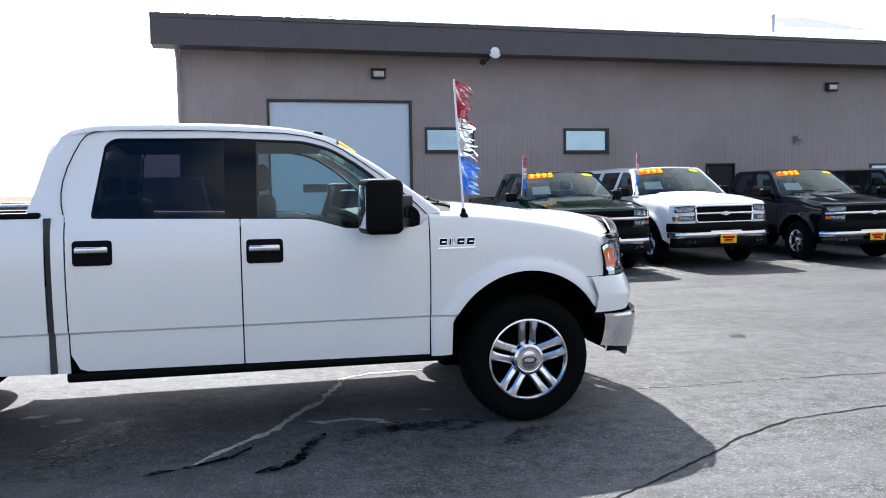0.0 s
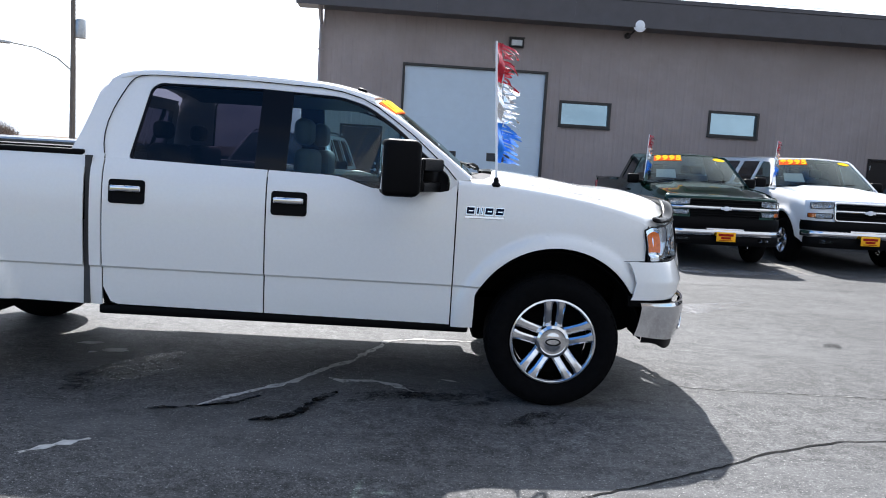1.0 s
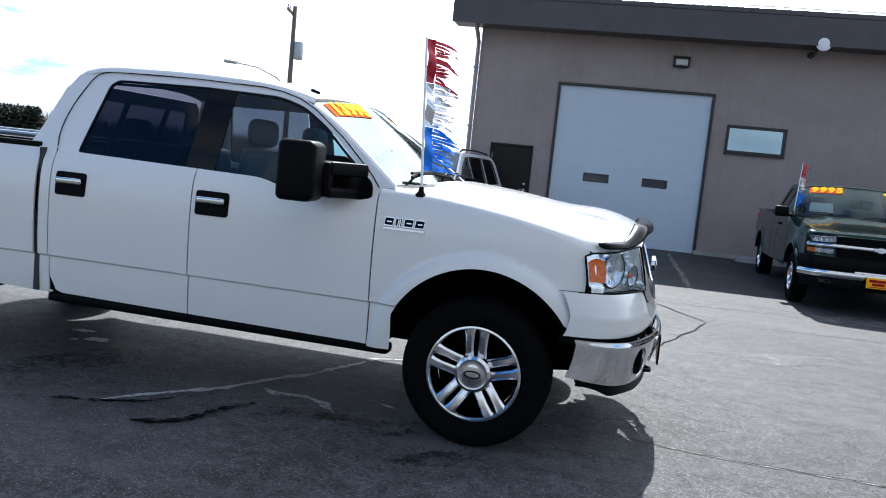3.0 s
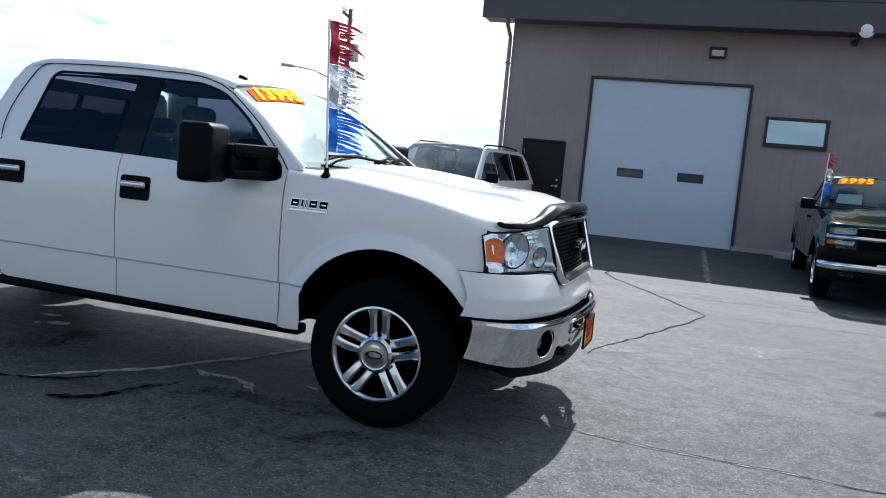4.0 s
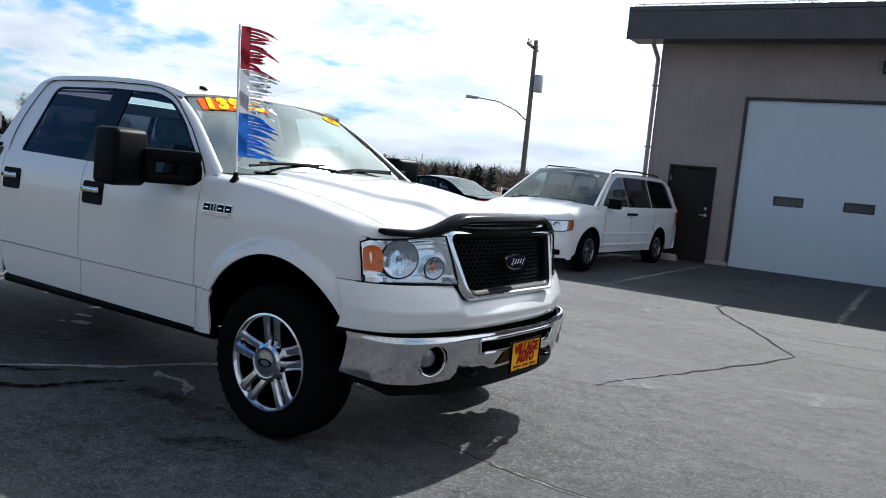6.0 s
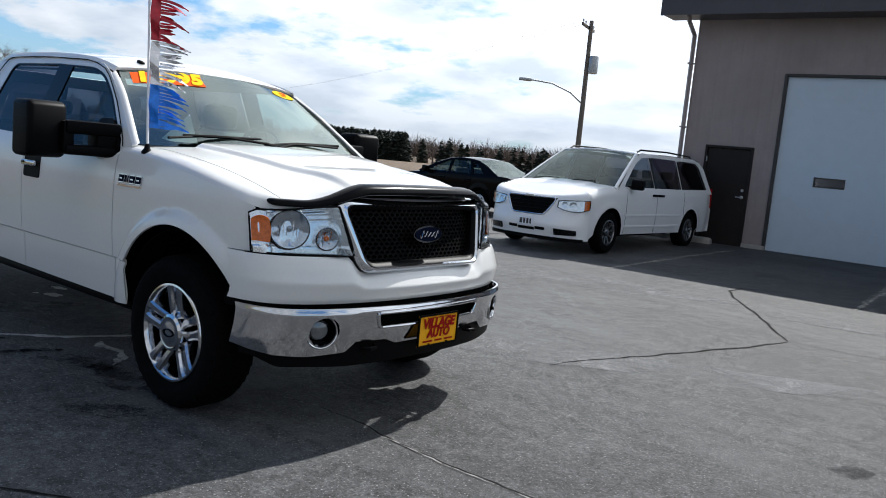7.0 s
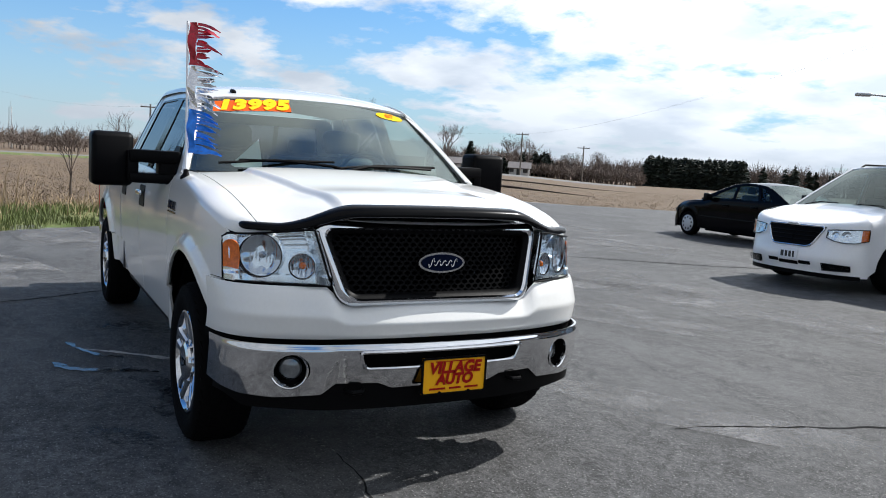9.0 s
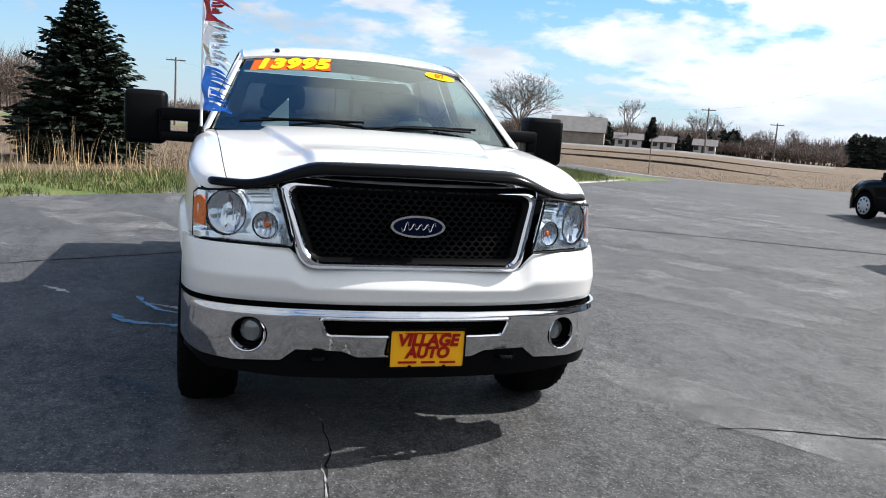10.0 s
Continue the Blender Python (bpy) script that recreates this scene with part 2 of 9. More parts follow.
M["dash"] = material("dash_plastic", (0.045, 0.043, 0.042), 0.7, 0, 0, 30, 0.2)
M["paper"] = material("white_paper", (0.80, 0.82, 0.84), 0.8, 0, 0, 15, 0.04)
M["plate_yellow"] = material("yellow_plate", (1.0, 0.46, 0.006), 0.45, 0, 0.1, 12, 0.06, spec=0.3)
M["plate_red"] = material("dark_red_ink", (0.34, 0.010, 0.008), 0.6, spec=0.1)
M["sticker_orange"] = material("orange_sticker", (0.85, 0.11, 0.02), 0.9, 0, 0, 20, 0.1, spec=0.05)
M["sticker_yellow"] = material("yellow_sticker", (0.95, 0.58, 0.02), 0.9, 0, 0, 20, 0.05, spec=0.05)
M["blue_badge"] = material("blue_enamel", (0.002, 0.005, 0.020), 0.45, 0, 0.0, spec=0.05)
M["foil_red"] = material("red_foil", (0.42, 0.012, 0.03), 0.25, 0.35, 0.4, 30, 0.35)
M["foil_silver"] = material("silver_foil", (0.80, 0.80, 0.82), 0.15, 0.8, 0, 30, 0.12)
M["foil_blue"] = material("blue_foil", (0.012, 0.19, 0.74), 0.25, 0.35, 0.4, 30, 0.3)
M["pole_white"] = material("white_plastic", (0.82, 0.82, 0.84), 0.4, 0, 0, 20, 0.03)
M["siding"] = material("taupe_metal_siding", (0.286, 0.242, 0.234), 0.5, 0.0, 0, 3, 0.08, 0.05, 30, (0.236, 0.196, 0.186), 0.35, (0.45, 0.7))
M["fascia"] = material("charcoal_metal_fascia", (0.043, 0.041, 0.050), 0.4, 0.0, 0.1, 3, 0.15)
M["roof_metal"] = material("pale_metal_roof", (0.74, 0.75, 0.76), 0.35, 0.3, 0, 4, 0.08)
M["door_white"] = material("white_enamel_door", (0.51, 0.605, 0.69), 0.45, 0, 0, 5, 0.03, 0.05, 60)
M["door_brown"] = material("dark_brown_door", (0.016, 0.013, 0.0125), 0.5, 0, 0, 6, 0.15, spec=0.2)
M["frame_dark"] = material("dark_window_frame", (0.02, 0.019, 0.019), 0.5, 0, 0, 10, 0.2)
M["pane_mirror"] = material("reflective_pane", (0.31, 0.43, 0.49), 0.04, 0.8, 0, 1.2, 0.12)
M["pane_grey"] = material("dusty_pane", (0.016, 0.026, 0.042), 0.12, 0.2, 0, 5, 0.15)
M["concrete"] = material("concrete", (0.36, 0.34, 0.31), 0.85, 0, 0, 14, 0.15, 0.3, 120, (0.26, 0.25, 0.23), 1.1)
M["pale_road"] = material("far_asphalt", (0.15, 0.148, 0.145), 0.85, 0, 0, 0.5, 0.15)
M["wood_pole"] = material("weathered_pole", (0.15, 0.130, 0.110), 0.85, 0, 0, 6, 0.3, 0.4, 40, None, 0.6, (0.5, 0.7), stretch=(4, 4, 0.4))
M["galv"] = material("galvanised_steel", (0.42, 0.44, 0.45), 0.45, 0.7, 0, 10, 0.15)
M["crack"] = material("crack_tar", (0.014, 0.014, 0.014), 0.9, 0, 0, 20, 0.3, spec=0.06)
M["chalk"] = material("chalk_mark", (0.56, 0.55, 0.53), 0.9, 0, 0, 25, 0.15)
M["grass"] = material("grass_blades", (0.084, 0.108, 0.022), 0.7, 0, 0, 0.5, 0.3, island=0.35)
M["dry"] = material("dry_stalks", (0.34, 0.25, 0.145), 0.8, 0, 0, 0.8, 0.25, island=0.3)
M["stubble"] = material("corn_stubble", (0.185, 0.138, 0.090), 0.85, 0, 0, 0.8, 0.25, island=0.25)
M["wheel_cover"] = material("silver_wheel_cover", (0.55, 0.55, 0.57), 0.35, 0.3, 0, 20, 0.08)
M["needle"] = material("spruce_needles", (0.012, 0.024, 0.013), 0.7, 0, 0, 1.0, 0.3, island=0.4)
M["needle_far"] = material("far_pine_needles", (0.014, 0.022, 0.014), 0.8, 0, 0, 0.4, 0.3, island=0.4)
M["bark"] = material("bark", (0.085, 0.066, 0.052), 0.9, 0, 0, 10, 0.3, 0.5, 50)
M["soil"] = material("dark_turned_soil", (0.022, 0.017, 0.013), 0.95, 0, 0, 3, 0.3, 0.5, 12, spec=0.1)
M["twig"] = material("bare_twigs", (0.16, 0.125, 0.105), 0.9, 0, 0, 4, 0.2, island=0.25)
M["barn_roof"] = material("weathered_barn_roof", (0.15, 0.145, 0.14), 0.8, 0, 0, 0.8, 0.2)
M["barn_wall"] = material("weathered_barn_boards", (0.24, 0.21, 0.18), 0.85, 0, 0, 0.9, 0.25)
M["house_wall"] = material("pale_house_siding", (0.48, 0.475, 0.46), 0.7, 0, 0, 0.7, 0.08)
M["house_roof"] = material("grey_shingles", (0.13, 0.12, 0.12), 0.85, 0, 0, 1.5, 0.2)


def ground_material(name, kind):
    m = bpy.data.materials.new(name)
    m.use_nodes = True
    nt = m.node_tree
    b = nt.nodes["Principled BSDF"]
    tc = nt.nodes.new("ShaderNodeTexCoord")

    def noise_fac(scale, detail=6.0, rough=0.6, dist=0.0, stretch=None):
        v = tc.outputs["Object"]
        if stretch:
            mp = nt.nodes.new("ShaderNodeMapping")
            mp.inputs["Scale"].default_value = stretch
            mp.inputs["Rotation"].default_value = (0, 0, radians(25))
            nt.links.new(v, mp.inputs["Vector"])
            v = mp.outputs[0]
        n = nt.nodes.new("ShaderNodeTexNoise")
        n.inputs["Scale"].default_value, n.inputs["Detail"].default_value = scale, detail
        n.inputs["Roughness"].default_value, n.inputs["Distortion"].default_value = rough, dist
        nt.links.new(v, n.inputs["Vector"])
        return n.outputs["Fac"]

    def ramp(fac, p0, c0, p1, c1):
        r = nt.nodes.new("ShaderNodeValToRGB")
        r.color_ramp.elements[0].position, r.color_ramp.elements[1].position = p0, p1
        r.color_ramp.elements[0].color, r.color_ramp.elements[1].color = (*c0, 1), (*c1, 1)
        nt.links.new(fac, r.inputs[0])
        return r.outputs[0]

    def mixed(fac, a, c, mode="MIX"):
        x = nt.nodes.new("ShaderNodeMix")
        x.data_type, x.blend_type = "RGBA", mode
        if isinstance(fac, float):
            x.inputs["Factor"].default_value = fac
        else:
            nt.links.new(fac, x.inputs["Factor"])
        nt.links.new(a, x.inputs["A"])
        if isinstance(c, tuple):
            x.inputs["B"].default_value = (*c, 1)
        else:
            nt.links.new(c, x.inputs["B"])
        return x.outputs["Result"]

    if kind == "asphalt":
        grit = ramp(noise_fac(36, 8, 0.98), 0.455, (0.005, 0.005, 0.0055), 0.565, (0.186, 0.187, 0.190))
        broad = ramp(noise_fac(0.45, 7, 0.66, 0.6), 0.38, (0.014, 0.014, 0.015), 0.62, (0.092, 0.093, 0.095))
        col = mixed(0.40, grit, broad)
        patch = ramp(noise_fac(8.5, 7, 0.75, 0.3), 0.36, (0.36, 0.36, 0.365), 0.64, (1.12, 1.12, 1.12))
        col = mixed(1.0, col, patch, "MULTIPLY")
        smear = ramp(noise_fac(0.8, 8, 0.66, 0.3, (0.35, 1.6, 1)), 0.49, (0, 0, 0), 0.66, (0.74, 0.74, 0.74))
        col = mixed(smear, col, (0.086, 0.087, 0.089))
        blots = ramp(noise_fac(1.7, 8, 0.7, 0.4), 0.54, (0, 0, 0), 0.70, (0.66, 0.66, 0.66))
        col = mixed(blots, col, (0.018, 0.018, 0.019))
        specks = ramp(noise_fac(85, 2, 0.5), 0.63, (0, 0, 0), 0.70, (0.85, 0.85, 0.85))
        col = mixed(specks, col, (0.33, 0.328, 0.32))
        # the paving gets darker towards +x and +y, with a noisy border
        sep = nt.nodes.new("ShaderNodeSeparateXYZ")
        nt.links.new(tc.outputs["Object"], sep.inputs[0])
        door_side = math_node(nt, "ADD", math_node(nt, "MULTIPLY", sep.outputs["X"], 0.5), math_node(nt, "MULTIPLY", sep.outputs["Y"], 0.25))
        door_side = math_node(nt, "ADD", door_side, math_node(nt, "MULTIPLY", noise_fac(0.7, 6, 0.65), 1.6))
        door_side = math_node(nt, "MULTIPLY", math_node(nt, "SUBTRACT", door_side, 1.0), 0.6)
        col = mixed(1.0, col, ramp(door_side, 0.0, (1.11, 1.11, 1.11), 1.0, (0.78, 0.78, 0.785)), "MULTIPLY")
        b.inputs["Roughness"].default_value = 0.72
        b.inputs["Specular IOR Level"].default_value = 0.30
        height, strength = noise_fac(85, 6, 0.8), 1.0
    elif kind == "field":
        fine = ramp(noise_fac(6, 8, 0.75), 0.3, (0.044, 0.028, 0.016), 0.7, (0.172, 0.116, 0.066))
        rows = ramp(noise_fac(0.35, 5, 0.6, 0.2, (0.25, 2.5, 1)), 0.35, (0.060, 0.040, 0.024), 0.65, (0.150, 0.103, 0.060))
        col = mixed(0.5, fine, rows)
        b.inputs["Roughness"].default_value = 0.95
        height, strength = noise_fac(9, 6, 0.7), 0.8
    else:
        fine = ramp(noise_fac(14, 7, 0.75), 0.3, (0.045, 0.075, 0.014), 0.7, (0.14, 0.18, 0.04))
        patch = ramp(noise_fac(0.9, 5, 0.6), 0.4, (0.075, 0.125, 0.022), 0.66, (0.22, 0.18, 0.085))
        col = mixed(0.5, fine, patch)
        b.inputs["Roughness"].default_value = 0.95
        height, strength = noise_fac(20, 6, 0.7), 0.8
    nt.links.new(col, b.inputs["Base Color"])
    bp = nt.nodes.new("ShaderNodeBump")
    bp.inputs["Strength"].default_value, bp.inputs["Distance"].default_value = strength, 0.006 if kind == "asphalt" else 0.05
    nt.links.new(height, bp.inputs["Height"])
    nt.links.new(bp.outputs[0], b.inputs["Normal"])
    return m



def mottled(name, color, rough, scale, lo, hi, most=1.0, spec=0.5):
    """A thin patchy film on the ground: noise leaves gaps where the asphalt shows."""
    m = material(name, color, rough, 0, 0, 20, 0.25, spec=spec)
    nt = m.node_tree
    b = nt.nodes["Principled BSDF"]
    tc = nt.nodes.new("ShaderNodeTexCoord")
    n = nt.nodes.new("ShaderNodeTexNoise")
    n.inputs["Scale"].default_value, n.inputs["Detail"].default_value, n.inputs["Roughness"].default_value = scale, 7.0, 0.7
    nt.links.new(tc.outputs["Object"], n.inputs["Vector"])
    r = nt.nodes.new("ShaderNodeValToRGB")
    r.color_ramp.elements[0].position, r.color_ramp.elements[1].position = lo, hi
    r.color_ramp.elements[1].color = (most, most, most, 1)
    nt.links.new(n.outputs["Fac"], r.inputs[0])
    nt.links.new(r.outputs[0], b.inputs["Alpha"])
    return m


M["oil"] = mottled("oil_stain", (0.010, 0.010, 0.011), 0.12, 9, 0.38, 0.54, 0.95)
M["oil_dry"] = mottled("dried_oil_spot", (0.008, 0.008, 0.009), 0.9, 12, 0.30, 0.52, 0.4, spec=0.05)
M["damp"] = mottled("damp_patch", (0.014, 0.014, 0.015), 0.5, 7, 0.44, 0.60, 0.75)
M["pale_mark"] = mottled("pale_mineral_mark", (0.42, 0.415, 0.40), 0.9, 14, 0.30, 0.50, 0.95)
M["crack_lit"] = mottled("lit_crack_edge", (0.31, 0.306, 0.295), 0.9, 12, 0.34, 0.54, 0.95)
M["faded_paint"] = mottled("faded_stall_paint", (0.30, 0.285, 0.25), 0.85, 16, 0.36, 0.62, 0.85)
M["worn"] = mottled("worn_pale_film", (0.19, 0.19, 0.193), 0.9, 1.6, 0.40, 0.68, 0.75)
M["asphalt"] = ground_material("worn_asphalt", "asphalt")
M["field"] = ground_material("dry_field", "field")
M["turf"] = ground_material("rough_turf", "turf")

# ---------------------------------------------------------------- mesh helpers


def thing(name, label="", category="", at=None, group="", kind=""):
    ob = new(name)
    ob.empty_display_size = 0.2
    if at is not None:
        ob.matrix_basis = at
    return tagged(ob, label, category, group, kind)


def finish(name, bm, mat, smooth=35):
    me = bpy.data.meshes.new(name)
    bmesh.ops.recalc_face_normals(bm, faces=bm.faces)
    for f in bm.faces:
        f.smooth = smooth > 0
    if smooth > 0:
        lim = radians(smooth)
        for e in bm.edges:
            if len(e.link_faces) == 2 and e.calc_face_angle(0) > lim:
                e.smooth = False
    bm.to_mesh(me)
    bm.free()
    me.materials.append(mat)
    return me


def part(name, bm, mat, parent, label="", smooth=35):
    ob = new(name, finish(name, bm, mat, smooth))
    ob.parent = parent
    if label:
        ob["label"] = label
    return ob


def solo(name, bm, mat, label="", category="", group="", kind="", smooth=35):
    return tagged(new(name, finish(name, bm, mat, smooth)), label, category, group, kind)


def box(bm, lo, hi, bevel=0.0, seg=2):
    r = bmesh.ops.create_cube(bm, size=1.0)
    vs = r["verts"]
    for v in vs:
        v.co = Vector([lo[i] + (v.co[i] + 0.5) * (hi[i] - lo[i]) for i in range(3)])
    if bevel:
        es = {e for v in vs for e in v.link_edges}
        bmesh.ops.bevel(bm, geom=list(es), offset=bevel, segments=seg, affect="EDGES", profile=0.5)
    return vs


def grid(bm, nu, nv, f, thick=0.0, closed_u=False):
    """A sheet of nu x nv cells, f(u, v) -> place, u and v from 0 to 1."""
    rows = []
    for j in range(nv + 1):
        rows.append([bm.verts.new(f(i / nu, j / nv)) for i in range(nu if closed_u else nu + 1)])
    faces = []
    n = len(rows[0])
    for j in range(nv):
        for i in range(nu):
            a, b = rows[j][i], rows[j][(i + 1) % n]
            c, d = rows[j + 1][(i + 1) % n], rows[j + 1][i]
            faces.append(bm.faces.new((a, b, c, d)))
    if thick:
        bmesh.ops.recalc_face_normals(bm, faces=faces)
        bmesh.ops.solidify(bm, geom=faces, thickness=thick)
    return faces


def lathe(bm, profile, n=32, m=None):
    """profile: (radius, along) pairs; spins round the local y axis, then m places it."""
    m = m or Matrix()
    rings = []
    for r, a in profile:
        if r < 1e-6:
            rings.append([bm.verts.new(m @ Vector((0, a, 0)))])
        else:
            rings.append([bm.verts.new(m @ Vector((r * math.cos(2 * math.pi * i / n), a, r * math.sin(2 * math.pi * i / n)))) for i in range(n)])
    for p, q in zip(rings, rings[1:]):
        for i in range(n):
            k = (i + 1) % n
            if len(p) == 1 and len(q) == 1:
                continue
            if len(p) == 1:
                bm.faces.new((p[0], q[i], q[k]))
            elif len(q) == 1:
                bm.faces.new((p[i], q[0], p[k]))
            else:
                bm.faces.new((p[i], q[i], q[k], p[k]))


def tube(bm, pts, r, n=8, r1=None):
    pts = [Vector(p) for p in pts]
    rings = []
    for i, p in enumerate(pts):
        d = (pts[min(i + 1, len(pts) - 1)] - pts[max(i - 1, 0)]).normalized()
        side = d.cross(Vector((0, 0, 1)))
        side = side.normalized() if side.length > 0.05 else Vector((1, 0, 0))
        up = side.cross(d).normalized()
        k = i / max(1, len(pts) - 1)
        rr = r + ((r1 if r1 is not None else r) - r) * k
        rings.append([bm.verts.new(p + rr * (math.cos(2 * math.pi * j / n) * side + math.sin(2 * math.pi * j / n) * up)) for j in range(n)])
    for p, q in zip(rings, rings[1:]):
        for j in range(n):
            bm.faces.new((p[j], p[(j + 1) % n], q[(j + 1) % n], q[j]))
    bm.faces.new(rings[0][::-1])
    bm.faces.new(rings[-1])


def sheet(bm, outer, holes, place, thick):
    """A flat outline (with holes) in two coordinates, put in the world by place(a, b), made thick."""
    edges = []
    for loop in [outer, *holes]:
        vs = [bm.verts.new((a, b, 0)) for a, b in loop]
        edges += [bm.edges.new((vs[i], vs[(i + 1) % len(vs)])) for i in range(len(vs))]
    r = bmesh.ops.triangle_fill(bm, use_beauty=True, use_dissolve=False, edges=edges, normal=(0, 0, 1))
    faces = [g for g in r["geom"] if isinstance(g, bmesh.types.BMFace)]
    vs = {v for f in faces for v in f.verts}
    for v in vs:
        v.co = Vector(place(v.co.x, v.co.y))
    if thick:
        bmesh.ops.recalc_face_normals(bm, faces=faces)
        bmesh.ops.solidify(bm, geom=faces, thickness=thick)


def lerp_fn(pts):
    xs, ys = zip(*pts)
    return lambda x: float(np.interp(x, xs, ys))


def smooth_fn(pts, n=12):
    """A smooth curve through (x, y) points, x rising."""
    xs, ys = [p[0] for p in pts], [p[1] for p in pts]
    sl = []
    for i in range(len(xs)):
        a, b = max(0, i - 1), min(len(xs) - 1, i + 1)
        sl.append((ys[b] - ys[a]) / (xs[b] - xs[a]))
    X, Y = [], []
    for i in range(len(xs) - 1):
        h = xs[i + 1] - xs[i]
        for k in range(n):
            t = k / n
            X.append(xs[i] + t * h)
            Y.append((2 * t**3 - 3 * t**2 + 1) * ys[i] + (t**3 - 2 * t**2 + t) * h * sl[i] + (-2 * t**3 + 3 * t**2) * ys[i + 1] + (t**3 - t**2) * h * sl[i + 1])
    X.append(xs[-1])
    Y.append(ys[-1])
    return lambda x: float(np.interp(x, X, Y))


def round_poly(pts, r, seg=5):
    """The outline pts with corners rounded by r (one number, or one for each corner)."""
    out, n = [], len(pts)
    for i in range(n):
        ri = r[i] if isinstance(r, (list, tuple)) else r
        p, a, b = Vector(pts[i]), Vector(pts[i - 1]), Vector(pts[(i + 1) % n])
        if ri <= 0:
            out.append(tuple(p))
            continue
        da, db = (a - p), (b - p)
        k = min(ri, da.length * 0.45, db.length * 0.45)
        p0, p1 = p + da.normalized() * k, p + db.normalized() * k
        for s in range(seg + 1):
            t = s / seg
            out.append(tuple((1 - t) ** 2 * p0 + 2 * t * (1 - t) * p + t * t * p1))
    return out


def text_part(name, words, size, mat, parent, m, label="", extrude=0.001, bold=0.0, shear=0.0):
    cu = bpy.data.curves.new(name, "FONT")
    cu.body, cu.size, cu.extrude, cu.offset, cu.shear = words, size, extrude, bold, shear
    cu.align_x, cu.align_y = "CENTER", "CENTER"
    tmp = bpy.data.objects.new(name, cu)
    scene.collection.objects.link(tmp)
    me = bpy.data.meshes.new_from_object(tmp.evaluated_get(bpy.context.evaluated_depsgraph_get()))
    bpy.data.objects.remove(tmp)
    me.materials.clear()
    me.materials.append(mat)
    ob = new(name, me)
    ob.parent = parent
    ob.matrix_basis = m
    if label:
        ob["label"] = label
    return ob


# ---------------------------------------------------------------- ground
# the lot is level round the pickup and rises a hand's width to the building; the fields beyond fall away gently
EDGE_A, EDGE_D = Vector((-8.6, -3.8)), Vector((-0.571, 0.821))


def smoothstep(a, b, x):
    t = min(1.0, max(0.0, (x - a) / (b - a)))
    return t * t * (3 - 2 * t)


def beyond_edge(x, y):
    """How far a place lies past the lot's edge."""
    p = Vector((x, y)) - EDGE_A
    off = p.x * -0.821 + p.y * -0.571
    return off


def lot_height(x, y):
    return 0.09 * smoothstep(5.5, 12.5, y) * smoothstep(-9.0, -4.5, x)


def far_height(x, y):
    """The fields fall away, less so towards the barn and the houses."""
    d = math.hypot(x, y)
    az = math.degrees(math.atan2(y, x)) % 360
    fall = 0.0115 - 0.0068 * smoothstep(139, 149, az) * (1 - smoothstep(160, 172, az))
    return -fall * min(max(0.0, d - 22), 330)


def land_height(x, y):
    w = smoothstep(22, 32, math.hypot(x - 4, y - 8))
    return lot_height(x, y) * (1 - w) + (far_height(x, y) - 0.02) * w


def build_ground():
    bm = bmesh.new()
    rad = [0, 4, 8, 12, 15, 18, 20, 22, 25, 28, 32, 38, 46, 58, 75, 100, 140, 200, 280, 400, 700, 1400, 3000, 4500]
    n = 192
    rings = [[bm.verts.new((0, 0, -0.05))]]
    for r in rad[1:]:
        ring = []
        for i in range(n):
            x, y = r * math.cos(2 * math.pi * i / n), r * math.sin(2 * math.pi * i / n)
            ring.append(bm.verts.new((x, y, land_height(x, y) - 0.05)))
        rings.append(ring)
    for p, q in zip(rings, rings[1:]):
        for i in range(n):
            k = (i + 1) % n
            if len(p) == 1:
                bm.faces.new((p[0], q[i], q[k]))
            else:
                bm.faces.new((p[i], q[i], q[k], p[k]))
    solo("ground", bm, M["field"], "dry brown stubble field falling away to far trees", "field", kind="structure")


# outline of the paved lot
LOT = [(9.0, -24), (-8.6 + 0.571 * 14, -3.8 - 0.821 * 14), (-8.6, -3.8), (-12.9, 2.4), (-17.2, 8.6), (-20.2, 11.9), (-23.5, 12.9), (-31, 13.3), (-31, 15.0),
       (-24.0, 15.2), (-21.8, 17.5), (-20.0, 22.0), (-19, 30), (-17, 36), (6, 36), (34, 36), (34, -24)]


def in_poly(x, y, poly):
    inside = False
    for i in range(len(poly)):
        (x0, y0), (x1, y1) = poly[i - 1], poly[i]
        if (y0 > y) != (y1 > y) and x < (x1 - x0) * (y - y0) / (y1 - y0) + x0:
            inside = not inside
    return inside


